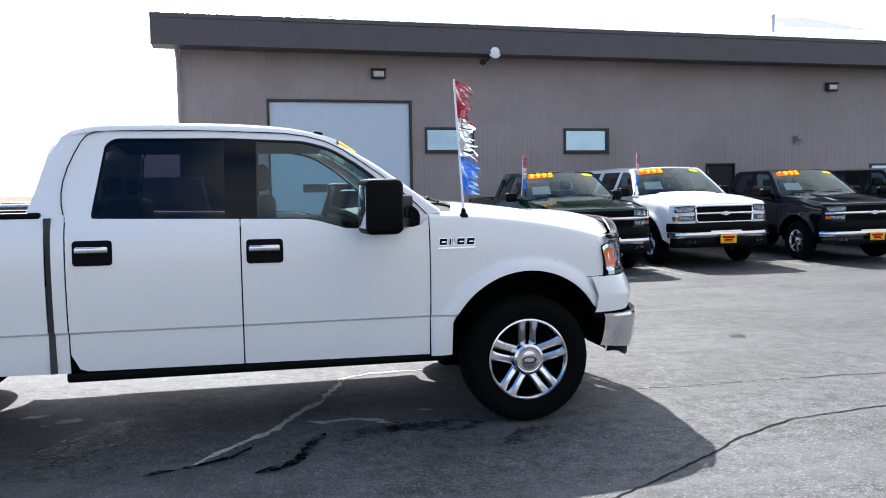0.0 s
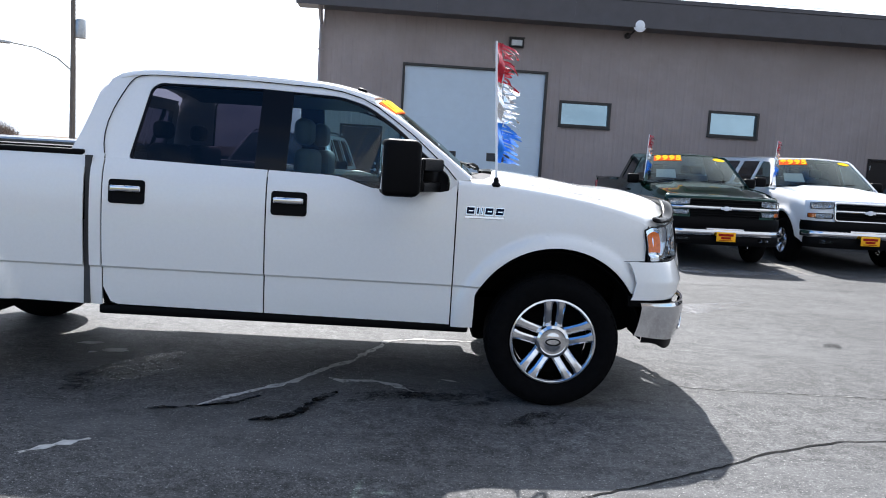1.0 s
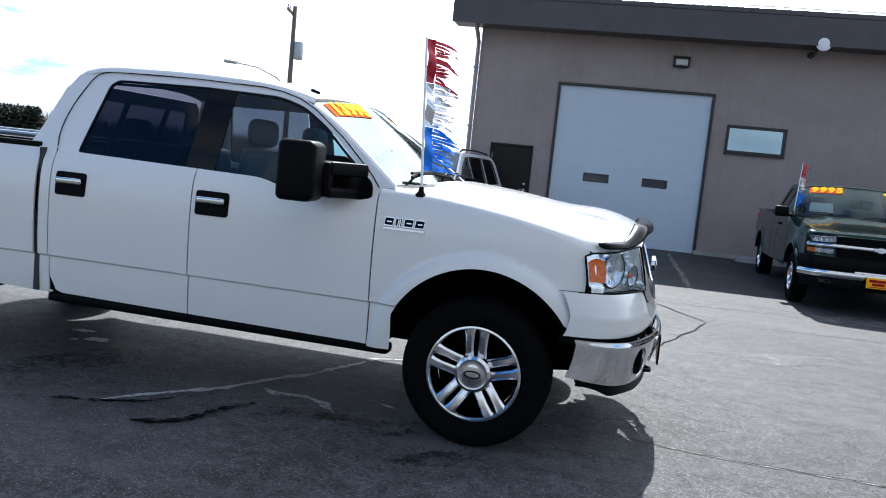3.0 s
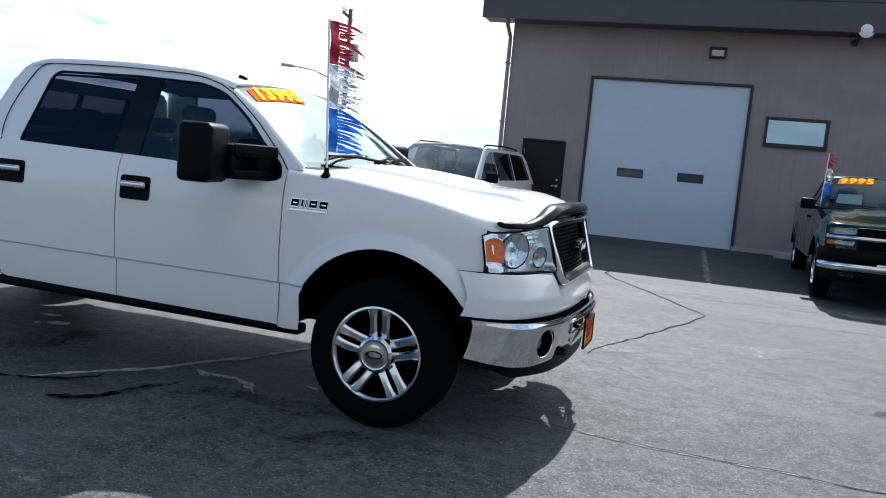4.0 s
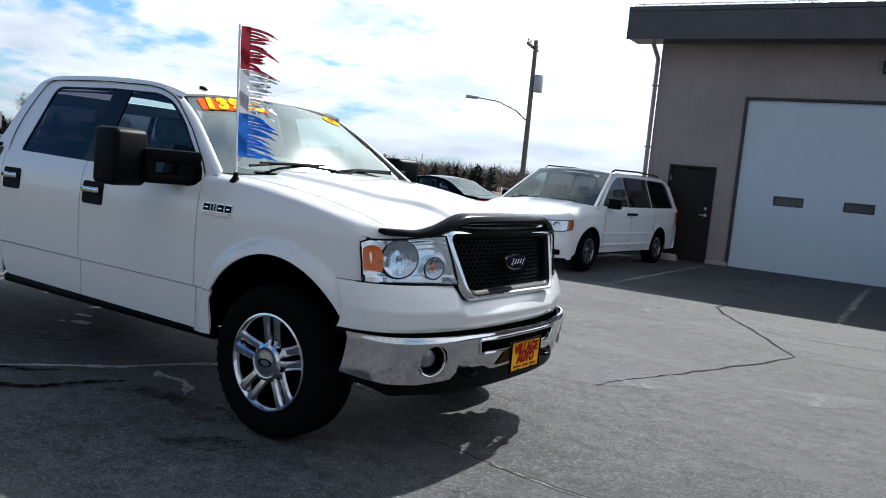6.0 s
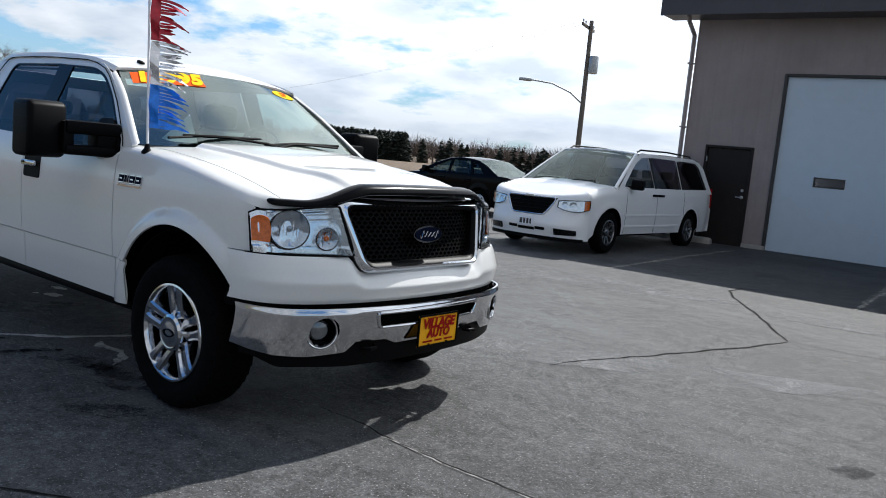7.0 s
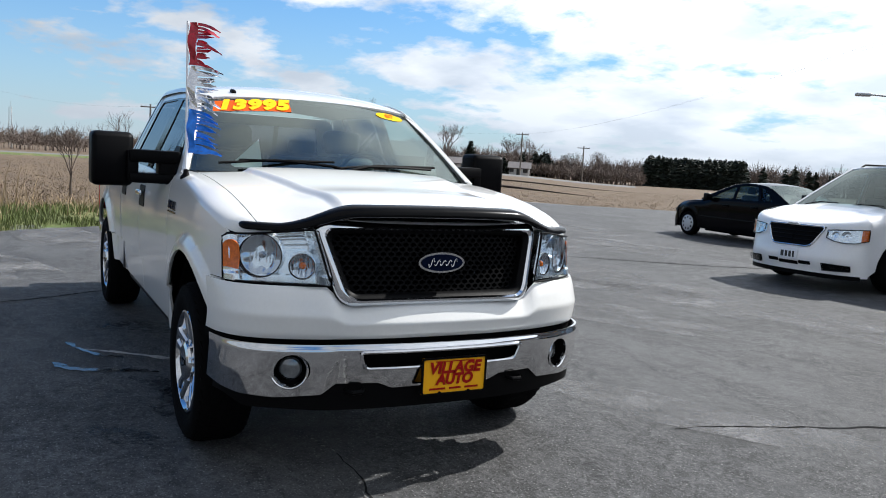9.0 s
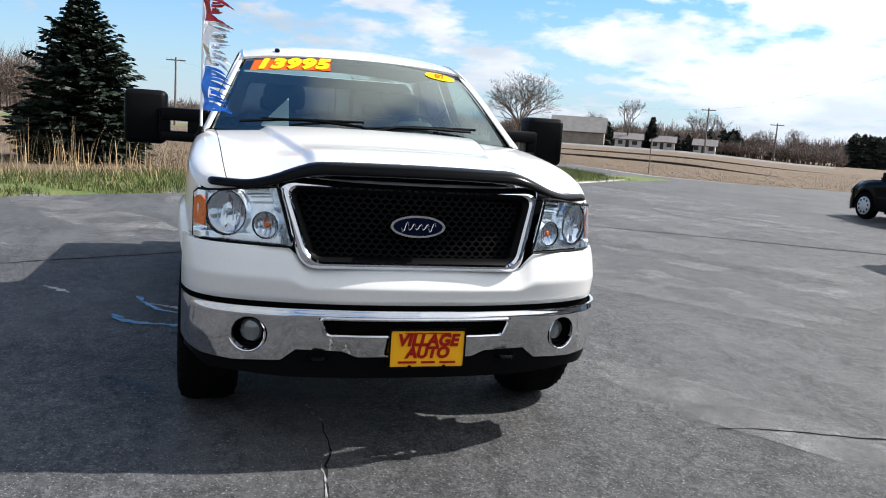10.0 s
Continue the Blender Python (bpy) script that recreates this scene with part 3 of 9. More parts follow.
def build_lot():
    bm = bmesh.new()
    outline = []
    for i in range(len(LOT)):
        a, b = Vector(LOT[i]), Vector(LOT[(i + 1) % len(LOT)])
        n = max(2, int((b - a).length / 0.5))
        for k in range(n):
            p = a.lerp(b, k / n)
            w = 0.10 * (noise.noise((p.x * 0.9, p.y * 0.9, 3)) + 0.6 * noise.noise((p.x * 3.1, p.y * 3.1, 8)))
            outline.append((p.x + w, p.y + w))
    vs = [bm.verts.new((x, y, 0)) for x, y in outline]
    es = [bm.edges.new((vs[i], vs[(i + 1) % len(vs)])) for i in range(len(vs))]
    bmesh.ops.triangle_fill(bm, use_beauty=True, edges=es, normal=(0, 0, 1))
    for k in (-12, -8, -4, 0, 2, 2.5, 3, 3.5, 4, 4.5, 5, 5.5, 6, 6.5, 7.5, 9, 12, 15):
        g = bm.verts[:] + bm.edges[:] + bm.faces[:]
        bmesh.ops.bisect_plane(bm, geom=g, plane_co=(0, k * 2.0, 0), plane_no=(0, 1, 0))
    for k in range(-12, -1):
        g = bm.verts[:] + bm.edges[:] + bm.faces[:]
        bmesh.ops.bisect_plane(bm, geom=g, plane_co=(k * 1.0, 0, 0), plane_no=(1, 0, 0))
    bmesh.ops.triangulate(bm, faces=bm.faces)
    for v in bm.verts:
        v.co.z = lot_height(v.co.x, v.co.y) + min(0.0, 1.0 * far_height(v.co.x * 0.8, v.co.y * 0.8))
    ret = bmesh.ops.extrude_face_region(bm, geom=bm.faces[:])
    for v in [g for g in ret["geom"] if isinstance(g, bmesh.types.BMVert)]:
        v.co.z -= 0.12
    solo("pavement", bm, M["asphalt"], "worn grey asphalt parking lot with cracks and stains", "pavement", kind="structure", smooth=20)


build_ground()
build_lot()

# ---------------------------------------------------------------- building
# the wall runs from its west corner along WALL_U; a is the distance along it, d the distance out towards the lot
WALL_O = Vector((-3.30, 13.185, 0))
WALL_U = Vector((1, 0.05, 0)).normalized()
WALL_N = Vector((WALL_U.y, -WALL_U.x, 0))


def on_wall(a, d, z):
    return WALL_O + WALL_U * a + WALL_N * d + Vector((0, 0, z))


def wall_a(x):
    return (x + 3.30) / WALL_U.x


def wall_box(bm, a0, a1, d0, d1, z0, z1, bevel=0.0):
    vs = box(bm, (a0, d0, z0), (a1, d1, z1), 0)
    if bevel:
        es = {e for v in vs for e in v.link_edges}
        vs = {v for f in bmesh.ops.bevel(bm, geom=list(es), offset=bevel, segments=1, affect="EDGES")["faces"] for v in f.verts} | {v for v in vs if v.is_valid}
    for v in vs:
        v.co = on_wall(v.co.x, v.co.y, v.co.z)


LEN, DEPTH, EAVE = 46.0, 14.0, 4.72
GD = (wall_a(-1.42), wall_a(1.83), 0.09, 3.50)
MD = (wall_a(-2.84), wall_a(-1.87), 0.09, 2.09)
MD2 = (wall_a(9.80), wall_a(10.68), 0.09, 2.02)
WINS = [(wall_a(2.20), wall_a(3.42), 2.34, 2.93), (wall_a(5.77), wall_a(7.0), 2.32, 2.92), (wall_a(15.0), wall_a(16.2), 1.4, 1.98)]


def build_walls():
    openings = sorted([GD, MD, MD2, *WINS])
    cuts = sorted({0.0, LEN, *[v for o in openings for v in o[:2]]})
    bm = bmesh.new()

    def ribbed(a0, a1, z0, z1):
        """Ribbed sheet between two heights: broad pans with narrow raised ribs, thickness behind."""
        prof, pitch = [], 0.229
        k0, k1 = math.floor(a0 / pitch) - 1, math.ceil(a1 / pitch) + 1
        for k in range(k0, k1 + 1):
            c = k * pitch
            for da, d in ((-0.036, 0.0), (-0.018, 0.006), (0.018, 0.006), (0.036, 0.0), (0.100, 0.0), (0.108, 0.002), (0.124, 0.002), (0.132, 0.0)):
                prof.append((c + da, d))
        line = [(a0, float(np.interp(a0, *zip(*prof))))] + [p for p in prof if a0 + 1e-4 < p[0] < a1 - 1e-4] + [(a1, float(np.interp(a1, *zip(*prof))))]
        lo = [bm.verts.new(on_wall(a, d, z0)) for a, d in line]
        hi = [bm.verts.new(on_wall(a, d, z1)) for a, d in line]
        blo, bhi = [bm.verts.new(on_wall(a, -0.2, z0)) for a in (a0, a1)], [bm.verts.new(on_wall(a, -0.2, z1)) for a in (a0, a1)]
        for i in range(len(line) - 1):
            bm.faces.new((lo[i], lo[i + 1], hi[i + 1], hi[i]))
        bm.faces.new((blo[0], lo[0], hi[0], bhi[0]))
        bm.faces.new((lo[-1], blo[1], bhi[1], hi[-1]))
        bm.faces.new((blo[1], blo[0], bhi[0], bhi[1]))
        bm.faces.new([*hi, bhi[1], bhi[0]])
        bm.faces.new([*lo[::-1], blo[0], blo[1]])

    for a0, a1 in zip(cuts, cuts[1:]):
        mid = (a0 + a1) / 2
        hole = [o for o in openings if o[0] < mid < o[1]]
        if not hole:
            ribbed(a0, a1, -0.1, EAVE)
        else:
            _, _, z0, z1 = hole[0]
            if z0 > 0.2:
                ribbed(a0, a1, -0.1, z0)
            ribbed(a0, a1, z1, EAVE)
    solo("wall_south", bm, M["siding"], "taupe ribbed metal siding wall in shade", "wall", kind="structure", smooth=0)
    for name, a0, a1, d0, d1 in (("wall_west", 0.0, 0.2, -DEPTH, -0.205), ("wall_east", LEN - 0.2, LEN, -DEPTH, -0.205), ("wall_north", 0.0, LEN, -DEPTH - 0.2, -DEPTH - 0.005)):
        bm = bmesh.new()
        wall_box(bm, a0, a1, d0, d1, -0.1, EAVE)
        solo(name, bm, M["siding"], "taupe metal siding wall of the service building", "wall", kind="structure", smooth=0)
    bm = bmesh.new()
    wall_box(bm, 0.2, LEN - 0.2, -DEPTH, -0.2, -0.12, 0.06)
    solo("floor", bm, M["concrete"], "concrete floor inside the service building", "floor", kind="structure", smooth=0)
    # foundation strip
    bm = bmesh.new()
    for a0, a1 in ((0, MD[0]), (MD[1], GD[0]), (GD[1], MD2[0]), (MD2[1], LEN)):
        wall_box(bm, a0, a1, 0.02, 0.05, -0.1, 0.17, 0.006)
    solo("baseboard", bm, M["concrete"], "low concrete footing along the metal wall", "footing", kind="structure", smooth=0)


def build_roof():
    over, west = 0.75, 0.55
    slope = 0.25
    # soffit and deep fascia
    bm = bmesh.new()
    wall_box(bm, -west, LEN + west, 0.03, over, 4.60, 4.64)
    solo("ceiling_soffit", bm, M["fascia"], "dark metal soffit under the eave", "soffit", kind="structure", smooth=0)
    fas = thing("fascia_trim", "deep charcoal metal fascia along the eave", "fascia", kind="structure")
    a = -west
    k = 0
    while a < LEN + west:
        a1 = min(a + 3.05, LEN + west)
        bm = bmesh.new()
        wall_box(bm, a + 0.0006, a1 - 0.0006, over, over + 0.035, 4.57, 5.21, 0.001)
        part("panel", bm, M["fascia"], fas, smooth=0)
        bm = bmesh.new()
        wall_box(bm, a + 0.0006, a1 - 0.0006, over + 0.035, over + 0.055, 5.13, 5.225, 0.006)
        part("gutter_lip", bm, M["fascia"], fas, smooth=0)
        a = a1
        k += 1
    # roof: two slopes with standing ribs
    bm = bmesh.new()
    half = DEPTH / 2

    def roof_pt(a, d, lift=0.0):
        rise = (over - d) * slope if d > -half else (d + DEPTH + over) * slope
        return on_wall(a, d, 5.215 + rise + lift)

    for d0, d1 in ((over + 0.05, -half), (-half, -DEPTH - over)):
        prof = []
        n = int((LEN + 2 * west) / 0.305)
        for i in range(n):
            a0 = -west + i * 0.305
            prof += [(a0, 0), (a0 + 0.11, 0), (a0 + 0.125, 0.032), (a0 + 0.165, 0.032), (a0 + 0.18, 0)]
        prof.append((LEN + west, 0))
        p = [bm.verts.new(roof_pt(a0, d0, h)) for a0, h in prof]
        q = [bm.verts.new(roof_pt(a0, d1, h)) for a0, h in prof]
        for i in range(len(prof) - 1):
            bm.faces.new((p[i], p[i + 1], q[i + 1], q[i]))
    solo("roof", bm, M["roof_metal"], "pale ribbed metal roof in sunlight", "roof", kind="structure", smooth=0)
    bm = bmesh.new()
    for i in range(3):
        pts = [tuple(roof_pt(-west + 0.02, over - 0.45 - 0.1 * i, 0.05)), tuple(roof_pt(LEN + west, over - 0.45 - 0.1 * i, 0.05))]
        if i == 0:
            tube(bm, pts, 0.012, 6)
    for i in range(76):
        a0 = -west + 0.14 + i * 0.61
        p = roof_pt(a0, over - 0.45, 0.0)
        box(bm, (p.x - 0.02, p.y - 0.03, p.z + 0.02), (p.x + 0.02, p.y + 0.03, p.z + 0.065))
    solo("snow_guard", bm, M["roof_metal"], "thin snow guard rail along the metal roof", "rail", smooth=0)
    for a0 in (-west, LEN + west - 0.04):
        bm = bmesh.new()
        down = Vector((0, 0, 0.60))
        top = [roof_pt(a0, over), roof_pt(a0, -half), roof_pt(a0, -DEPTH - over)]
        pts = top + [p - down for p in reversed(top)]
        f = bm.faces.new([bm.verts.new(p - WALL_U * -0.0) for p in pts])
        bmesh.ops.solidify(bm, geom=[f], thickness=0.04)
        solo("gable_trim", bm, M["fascia"], "charcoal metal rake board along the gable", "rake board", kind="structure", smooth=0)
    for k, a0 in (("wall_west_gable", 0.0), ("wall_east_gable", LEN - 0.2)):
        bm = bmesh.new()
        pts = [on_wall(a0, -0.21, EAVE + 0.004), on_wall(a0, -DEPTH, EAVE + 0.004), roof_pt(a0, -DEPTH, -0.05), roof_pt(a0, -half, -0.05), roof_pt(a0, -0.21, -0.05)]
        f = bm.faces.new([bm.verts.new(p) for p in pts])
        bmesh.ops.solidify(bm, geom=[f], thickness=0.15)
        solo(k, bm, M["siding"], "taupe metal siding gable wall", "gable", kind="structure", smooth=0)


def frame_ring(bm, o, w, d0, d1, bottom=True):
    a0, a1, z0, z1 = o
    wall_box(bm, a0 - w, a0, d0, d1, z0 - (w if bottom else 0), z1 + w, 0.004)
    wall_box(bm, a1, a1 + w, d0, d1, z0 - (w if bottom else 0), z1 + w, 0.004)
    wall_box(bm, a0, a1, d0, d1, z1, z1 + w, 0.004)
    if bottom:
        wall_box(bm, a0, a1, d0, d1, z0 - w, z0, 0.004)


def build_openings():
    # overhead door: four sections, two small lights in the second
    door = thing("door_1", "white sectional overhead garage door, closed", "garage door", kind="structure")
    a0, a1, z0, z1 = GD
    bm = bmesh.new()
    frame_ring(bm, (a0, a1, z0 - 0.05, z1), 0.055, -0.06, 0.035, False)
    part("door_frame", bm, M["frame_dark"], door, "dark metal door frame", 0)
    n = 6
    h = (z1 - z0) / n
    lights = [(wall_a(-0.70), wall_a(-0.15)), (wall_a(0.58), wall_a(1.11))]
    for i in range(n):
        b0, b1 = z0 + i * h, z0 + (i + 1) * h - 0.0008
        bm = bmesh.new()
        if b0 < 1.5 < b1 + 0.01:
            cuts = [a0 + 0.004, *[v for l in lights for v in l], a1 - 0.004]
            lz0, lz1 = 1.43, 1.61
            lz1 = min(lz1, b1 - 0.03)
            for k in range(0, 6, 2):
                wall_box(bm, cuts[k], cuts[k + 1], -0.075, -0.035, b0, b1)
            for l in lights:
                wall_box(bm, l[0], l[1], -0.075, -0.035, b0, lz0)
                wall_box(bm, l[0], l[1], -0.075, -0.035, lz1, b1)
            sec = part("door_section", bm, M["door_white"], door, "", 0)
            for l in lights:
                bm = bmesh.new()
                frame_ring(bm, (l[0] + 0.02, l[1] - 0.02, lz0 + 0.02, lz1 - 0.02), 0.025, -0.04, -0.026)
                part("light_frame", bm, M["frame_dark"], sec, "", 0)
                bm = bmesh.new()
                wall_box(bm, l[0], l[1], -0.065, -0.055, lz0, lz1)
                part("pane", bm, M["pane_grey"], sec, "small dark window pane", 0)
        else:
            wall_box(bm, a0 + 0.004, a1 - 0.004, -0.075, -0.035, b0, b1, 0.0015)
            part("door_section", bm, M["door_white"], door, "", 0)
    bm = bmesh.new()
    wall_box(bm, a0 + 0.004, a1 - 0.004, -0.08, -0.03, z0 - 0.03, z0 - 0.002)
    part("bottom_seal", bm, M["rubber"], door, "black rubber bottom seal", 0)
    # side doors
    for k, o in (("door_2", MD), ("door_3", MD2)):
        d = thing(k, "closed dark brown metal service door", "door", kind="structure")
        bm = bmesh.new()
        frame_ring(bm, (o[0] + 0.05, o[1] - 0.05, o[2] - 0.05, o[3] - 0.05), 0.05, -0.1, 0.03, False)
        part("door_frame", bm, M["door_brown"], d, "", 0)
        bm = bmesh.new()
        wall_box(bm, o[0] + 0.054, o[1] - 0.054, -0.06, -0.01, o[2] - 0.04, o[3] - 0.055, 0.004)
        leaf = part("leaf", bm, M["door_brown"], d, "", 0)
        bm = bmesh.new()
        ha, hz = o[1] - 0.13, 1.08
        lathe(bm, [(0.0, 0.0), (0.035, 0.0), (0.035, 0.008), (0.012, 0.012), (0.012, 0.05), (0, 0.05)], 14, Matrix.Translation(on_wall(ha, -0.008, hz)) @ WALL_N.to_track_quat("Y", "Z").to_matrix().to_4x4())
        p0, p1 = on_wall(ha, 0.04, hz), on_wall(ha - 0.11, 0.042, hz)
        tube(bm, [p0, p1], 0.011, 8)
        lathe(bm, [(0.0, 0.0), (0.028, 0.0), (0.028, 0.014), (0, 0.016)], 14, Matrix.Translation(on_wall(ha, -0.008, hz + 0.14)) @ WALL_N.to_track_quat("Y", "Z").to_matrix().to_4x4())
        part("door_handle", bm, M["dull_steel"], leaf, "brushed steel lever handle")
        for hz in (0.35, 1.05, 1.75):
            bm = bmesh.new()
            wall_box(bm, o[0] + 0.045, o[0] + 0.062, -0.012, 0.036, hz, hz + 0.11, 0.003)
            part("hinge", bm, M["dull_steel"], d, "", 0)
    for i, o in enumerate(WINS):
        w = thing("window_%d" % (i + 1), "small fixed window reflecting the sky, dark frame", "window", kind="structure")
        bm = bmesh.new()
        frame_ring(bm, (o[0] + 0.055, o[1] - 0.055, o[2] + 0.055, o[3] - 0.055), 0.058, -0.08, 0.035)
        part("window_frame", bm, M["frame_dark"], w, "", 0)
        bm = bmesh.new()
        wall_box(bm, o[0] + 0.05, o[1] - 0.05, -0.05, -0.04, o[2] + 0.05, o[3] - 0.05)
        part("pane", bm, M["pane_mirror"], w, "", 0)
        bm = bmesh.new()
        wall_box(bm, o[0] - 0.01, o[1] + 0.01, 0.0, 0.06, o[2] - 0.03, o[2] - 0.005, 0.004)
        part("window_sill", bm, M["frame_dark"], w, "", 0)


def wall_pack(a, z):
    t = thing("wall_light", "dark bronze wall-pack lamp with a pale lens", "wall lamp", group="wall lamps on the building")
    bm = bmesh.new()
    wall_box(bm, a - 0.17, a + 0.17, 0.02, 0.13, z - 0.105, z + 0.105, 0.02)
    part("housing", bm, M["frame_dark"], t, "", 0)
    bm = bmesh.new()
    wall_box(bm, a - 0.125, a + 0.125, 0.128, 0.145, z - 0.065, z + 0.065, 0.01)
    part("lens", bm, M["galv"], t, "pale frosted lens", 0)
    bm = bmesh.new()
    wall_box(bm, a - 0.18, a + 0.18, 0.015, 0.16, z + 0.10, z + 0.125, 0.006)
    part("hood", bm, M["frame_dark"], t, "", 0)


def round_flood(a, z):
    t = thing("flood_light", "round white floodlight on a dark bracket under the eave", "floodlight")
    bm = bmesh.new()
    rot = WALL_N.to_track_quat("Y", "Z").to_matrix().to_4x4()
    lathe(bm, [(0, 0), (0.06, 0), (0.10, 0.06), (0.14, 0.12), (0.15, 0.16), (0.14, 0.165)], 24, Matrix.Translation(on_wall(a, 0.62, z)) @ rot)
    part("reflector_shell", bm, M["pole_white"], t)
    bm = bmesh.new()
    lathe(bm, [(0.14, 0.150), (0.09, 0.175), (0, 0.185)], 24, Matrix.Translation(on_wall(a, 0.62, z)) @ rot)
    part("lens", bm, M["paper"], t)
    bm = bmesh.new()
    tube(bm, [on_wall(a - 0.06, 0.05, z - 0.13), on_wall(a - 0.06, 0.35, z - 0.13), on_wall(a, 0.62, z - 0.02)], 0.022, 8)
    lathe(bm, [(0, 0), (0.07, 0), (0.07, 0.05), (0, 0.05)], 16, Matrix.Translation(on_wall(a - 0.06, 0.018, z - 0.13)) @ rot)
    part("bracket", bm, M["frame_dark"], t)


def downspout():
    t = thing("downspout", "brown metal downspout at the wall corner", "downspout")
    bm = bmesh.new()
    for p, q in (((-0.04, 0.55, 4.61), (-0.04, 0.50, 4.50)), ((-0.04, 0.50, 4.50), (-0.04, 0.10, 4.28)), ((-0.04, 0.10, 4.28), (-0.04, 0.10, 0.25)), ((-0.04, 0.10, 0.25), (-0.04, 0.28, 0.12))):
        a, b = on_wall(*p), on_wall(*q)
        tube(bm, [a, b], 0.048, 4)
    part("pipe", bm, M["siding"], t, "", 0)
    for z in (1.0, 2.4, 3.7):
        bm = bmesh.new()
        wall_box(bm, -0.10, 0.02, 0.04, 0.155, z, z + 0.03)
        part("strap", bm, M["siding"], t, "", 0)


def wall_vent(a, z):
    t = thing("wall_vent", "small hooded exhaust vent on the metal wall", "vent")
    bm = bmesh.new()
    wall_box(bm, a - 0.11, a + 0.11, 0.018, 0.05, z - 0.11, z + 0.11, 0.006)
    part("flange", bm, M["siding"], t, "", 0)
    bm = bmesh.new()
    wall_box(bm, a - 0.085, a + 0.085, 0.05, 0.16, z - 0.02, z + 0.085, 0.02)
    part("hood", bm, M["siding"], t, "", 0)


def rear_wing():
    """Pale upper roof of the wing behind, over the ridge."""
    bm = bmesh.new()
    prof = [(18.7, 5.6), (18.7, 8.16), (20.2, 8.22), (27.0, 7.35), (27.0, 5.6)]
    a, b = [bm.verts.new((x, 24.2, z)) for x, z in prof], [bm.verts.new((x, 30.5, z)) for x, z in prof]
    bm.faces.new(a)
    bm.faces.new(b[::-1])
    for i in range(5):
        bm.faces.new((a[i], b[i], b[(i + 1) % 5], a[(i + 1) % 5]))
    solo("roof_wing", bm, M["roof_metal"], "pale metal upper roof behind the ridge", "roof", kind="structure", smooth=0)
    bm = bmesh.new()
    lathe(bm, [(0.0, 0.0), (0.05, 0.0), (0.05, 0.50), (0.075, 0.50), (0.075, 0.58), (0, 0.60)], 14, Matrix.Translation((13.2, 16.0, 5.84)) @ Matrix.Rotation(radians(90), 4, "X"))
    solo("vent_pipe", bm, M["galv"], "short grey vent pipe on the metal roof", "vent pipe")


build_walls()
build_roof()
rear_wing()
build_openings()
wall_pack(wall_a(1.09), 4.15)
wall_pack(wall_a(13.64), 4.06)
round_flood(wall_a(3.72), 4.62)
wall_vent(wall_a(12.6), 2.64)
downspout()

# ---------------------------------------------------------------- pickup truck
PICKUP_AT = pose(0, -0.028, 0)
AXLE_R, HUB_Z, TYRE_R = -3.77, 0.395, 0.405

W_SIDE = smooth_fn([(0.36, 0.885), (0.44, 0.925), (0.52, 0.950), (0.62, 0.960), (0.70, 0.962), (0.86, 0.972), (1.05, 0.974), (1.18, 0.966), (1.26, 0.950), (1.33, 0.918), (1.45, 0.90)])
T_PLAN = smooth_fn([(-4.8, 0.03), (-4.4, 0.008), (-4.0, 0.0), (-0.2, 0.0), (0.15, 0.003), (0.35, 0.022), (0.50, 0.060), (0.60, 0.09)])


def side_y(x, z):
    y = W_SIDE(z) - T_PLAN(x)
    y -= 0.019 * (1 - smoothstep(0.688, 0.700, z)) * smoothstep(0.40, 0.55, z)
    for cx in (0.0, AXLE_R):
        d = math.hypot(x - cx, z - HUB_Z)
        y += (0.014 * math.exp(-(((d - 0.55) / 0.05) ** 2)) + 0.017 * (1 - smoothstep(0.606, 0.626, d))) * (1 if z > 0.42 else 0.5)
    return y


def arch(x, cx=0.0, r=0.535):
    return HUB_Z + 1.04 * math.sqrt(max(0.0, r * r - (x - cx) ** 2))


def green_y(z):
    return 0.918 - max(0.0, z - 1.31) * 0.435


def side_panel(bm, xs, bot, top, rows, s, thick=0.012):
    cols = []
    for x in xs:
        b, t = bot(x), top(x)
        b0 = min(b, 0.60)
        zs = [b0 + (0.675 - b0) * k / 5 for k in range(6)] + [0.686, 0.693, 0.700, 0.708, 0.718] + [0.718 + (t - 0.718) * k / rows for k in range(1, rows + 1)]
        cols.append([bm.verts.new((x, s * side_y(x, max(z, b)), max(z, b))) for z in zs])
    fs = []
    for p, q in zip(cols, cols[1:]):
        for j in range(len(p) - 1):
            fs.append(bm.faces.new((p[j], q[j], q[j + 1], p[j + 1]) if s < 0 else (p[j + 1], q[j + 1], q[j], p[j])))
    bmesh.ops.remove_doubles(bm, verts=bm.verts[:], dist=1e-5)
    fs = bm.faces[:]
    for f in fs:
        f.normal_update()
    bmesh.ops.solidify(bm, geom=fs, thickness=thick)


def spread(a, b, n, extra=()):
    return sorted({round(a + (b - a) * i / n, 4) for i in range(n + 1)} | set(extra))


BELT = lerp_fn([(-2.72, 1.335), (-2.45, 1.325), (-1.35, 1.300), (-1.28, 1.292), (-1.10, 1.238), (-0.68, 1.238), (-0.60, 1.30)])
SILL = lerp_fn([(-4.8, 0.50), (-2.6, 0.465), (-0.46, 0.448)])
HOOD_EDGE_Y = smooth_fn([(-0.62, 0.845), (-0.30, 0.832), (0.2, 0.812), (0.55, 0.790), (0.72, 0.76)])
HOOD_EDGE_Z = smooth_fn([(-0.62, 1.325), (-0.30, 1.313), (0.1, 1.267), (0.40, 1.205), (0.58, 1.150), (0.72, 1.10)])
FRONT_X = smooth_fn([(0.0, 0.845), (0.25, 0.838), (0.45, 0.815), (0.55, 0.792), (0.65, 0.751), (0.75, 0.700), (0.83, 0.645), (0.89, 0.582), (0.93, 0.50)])


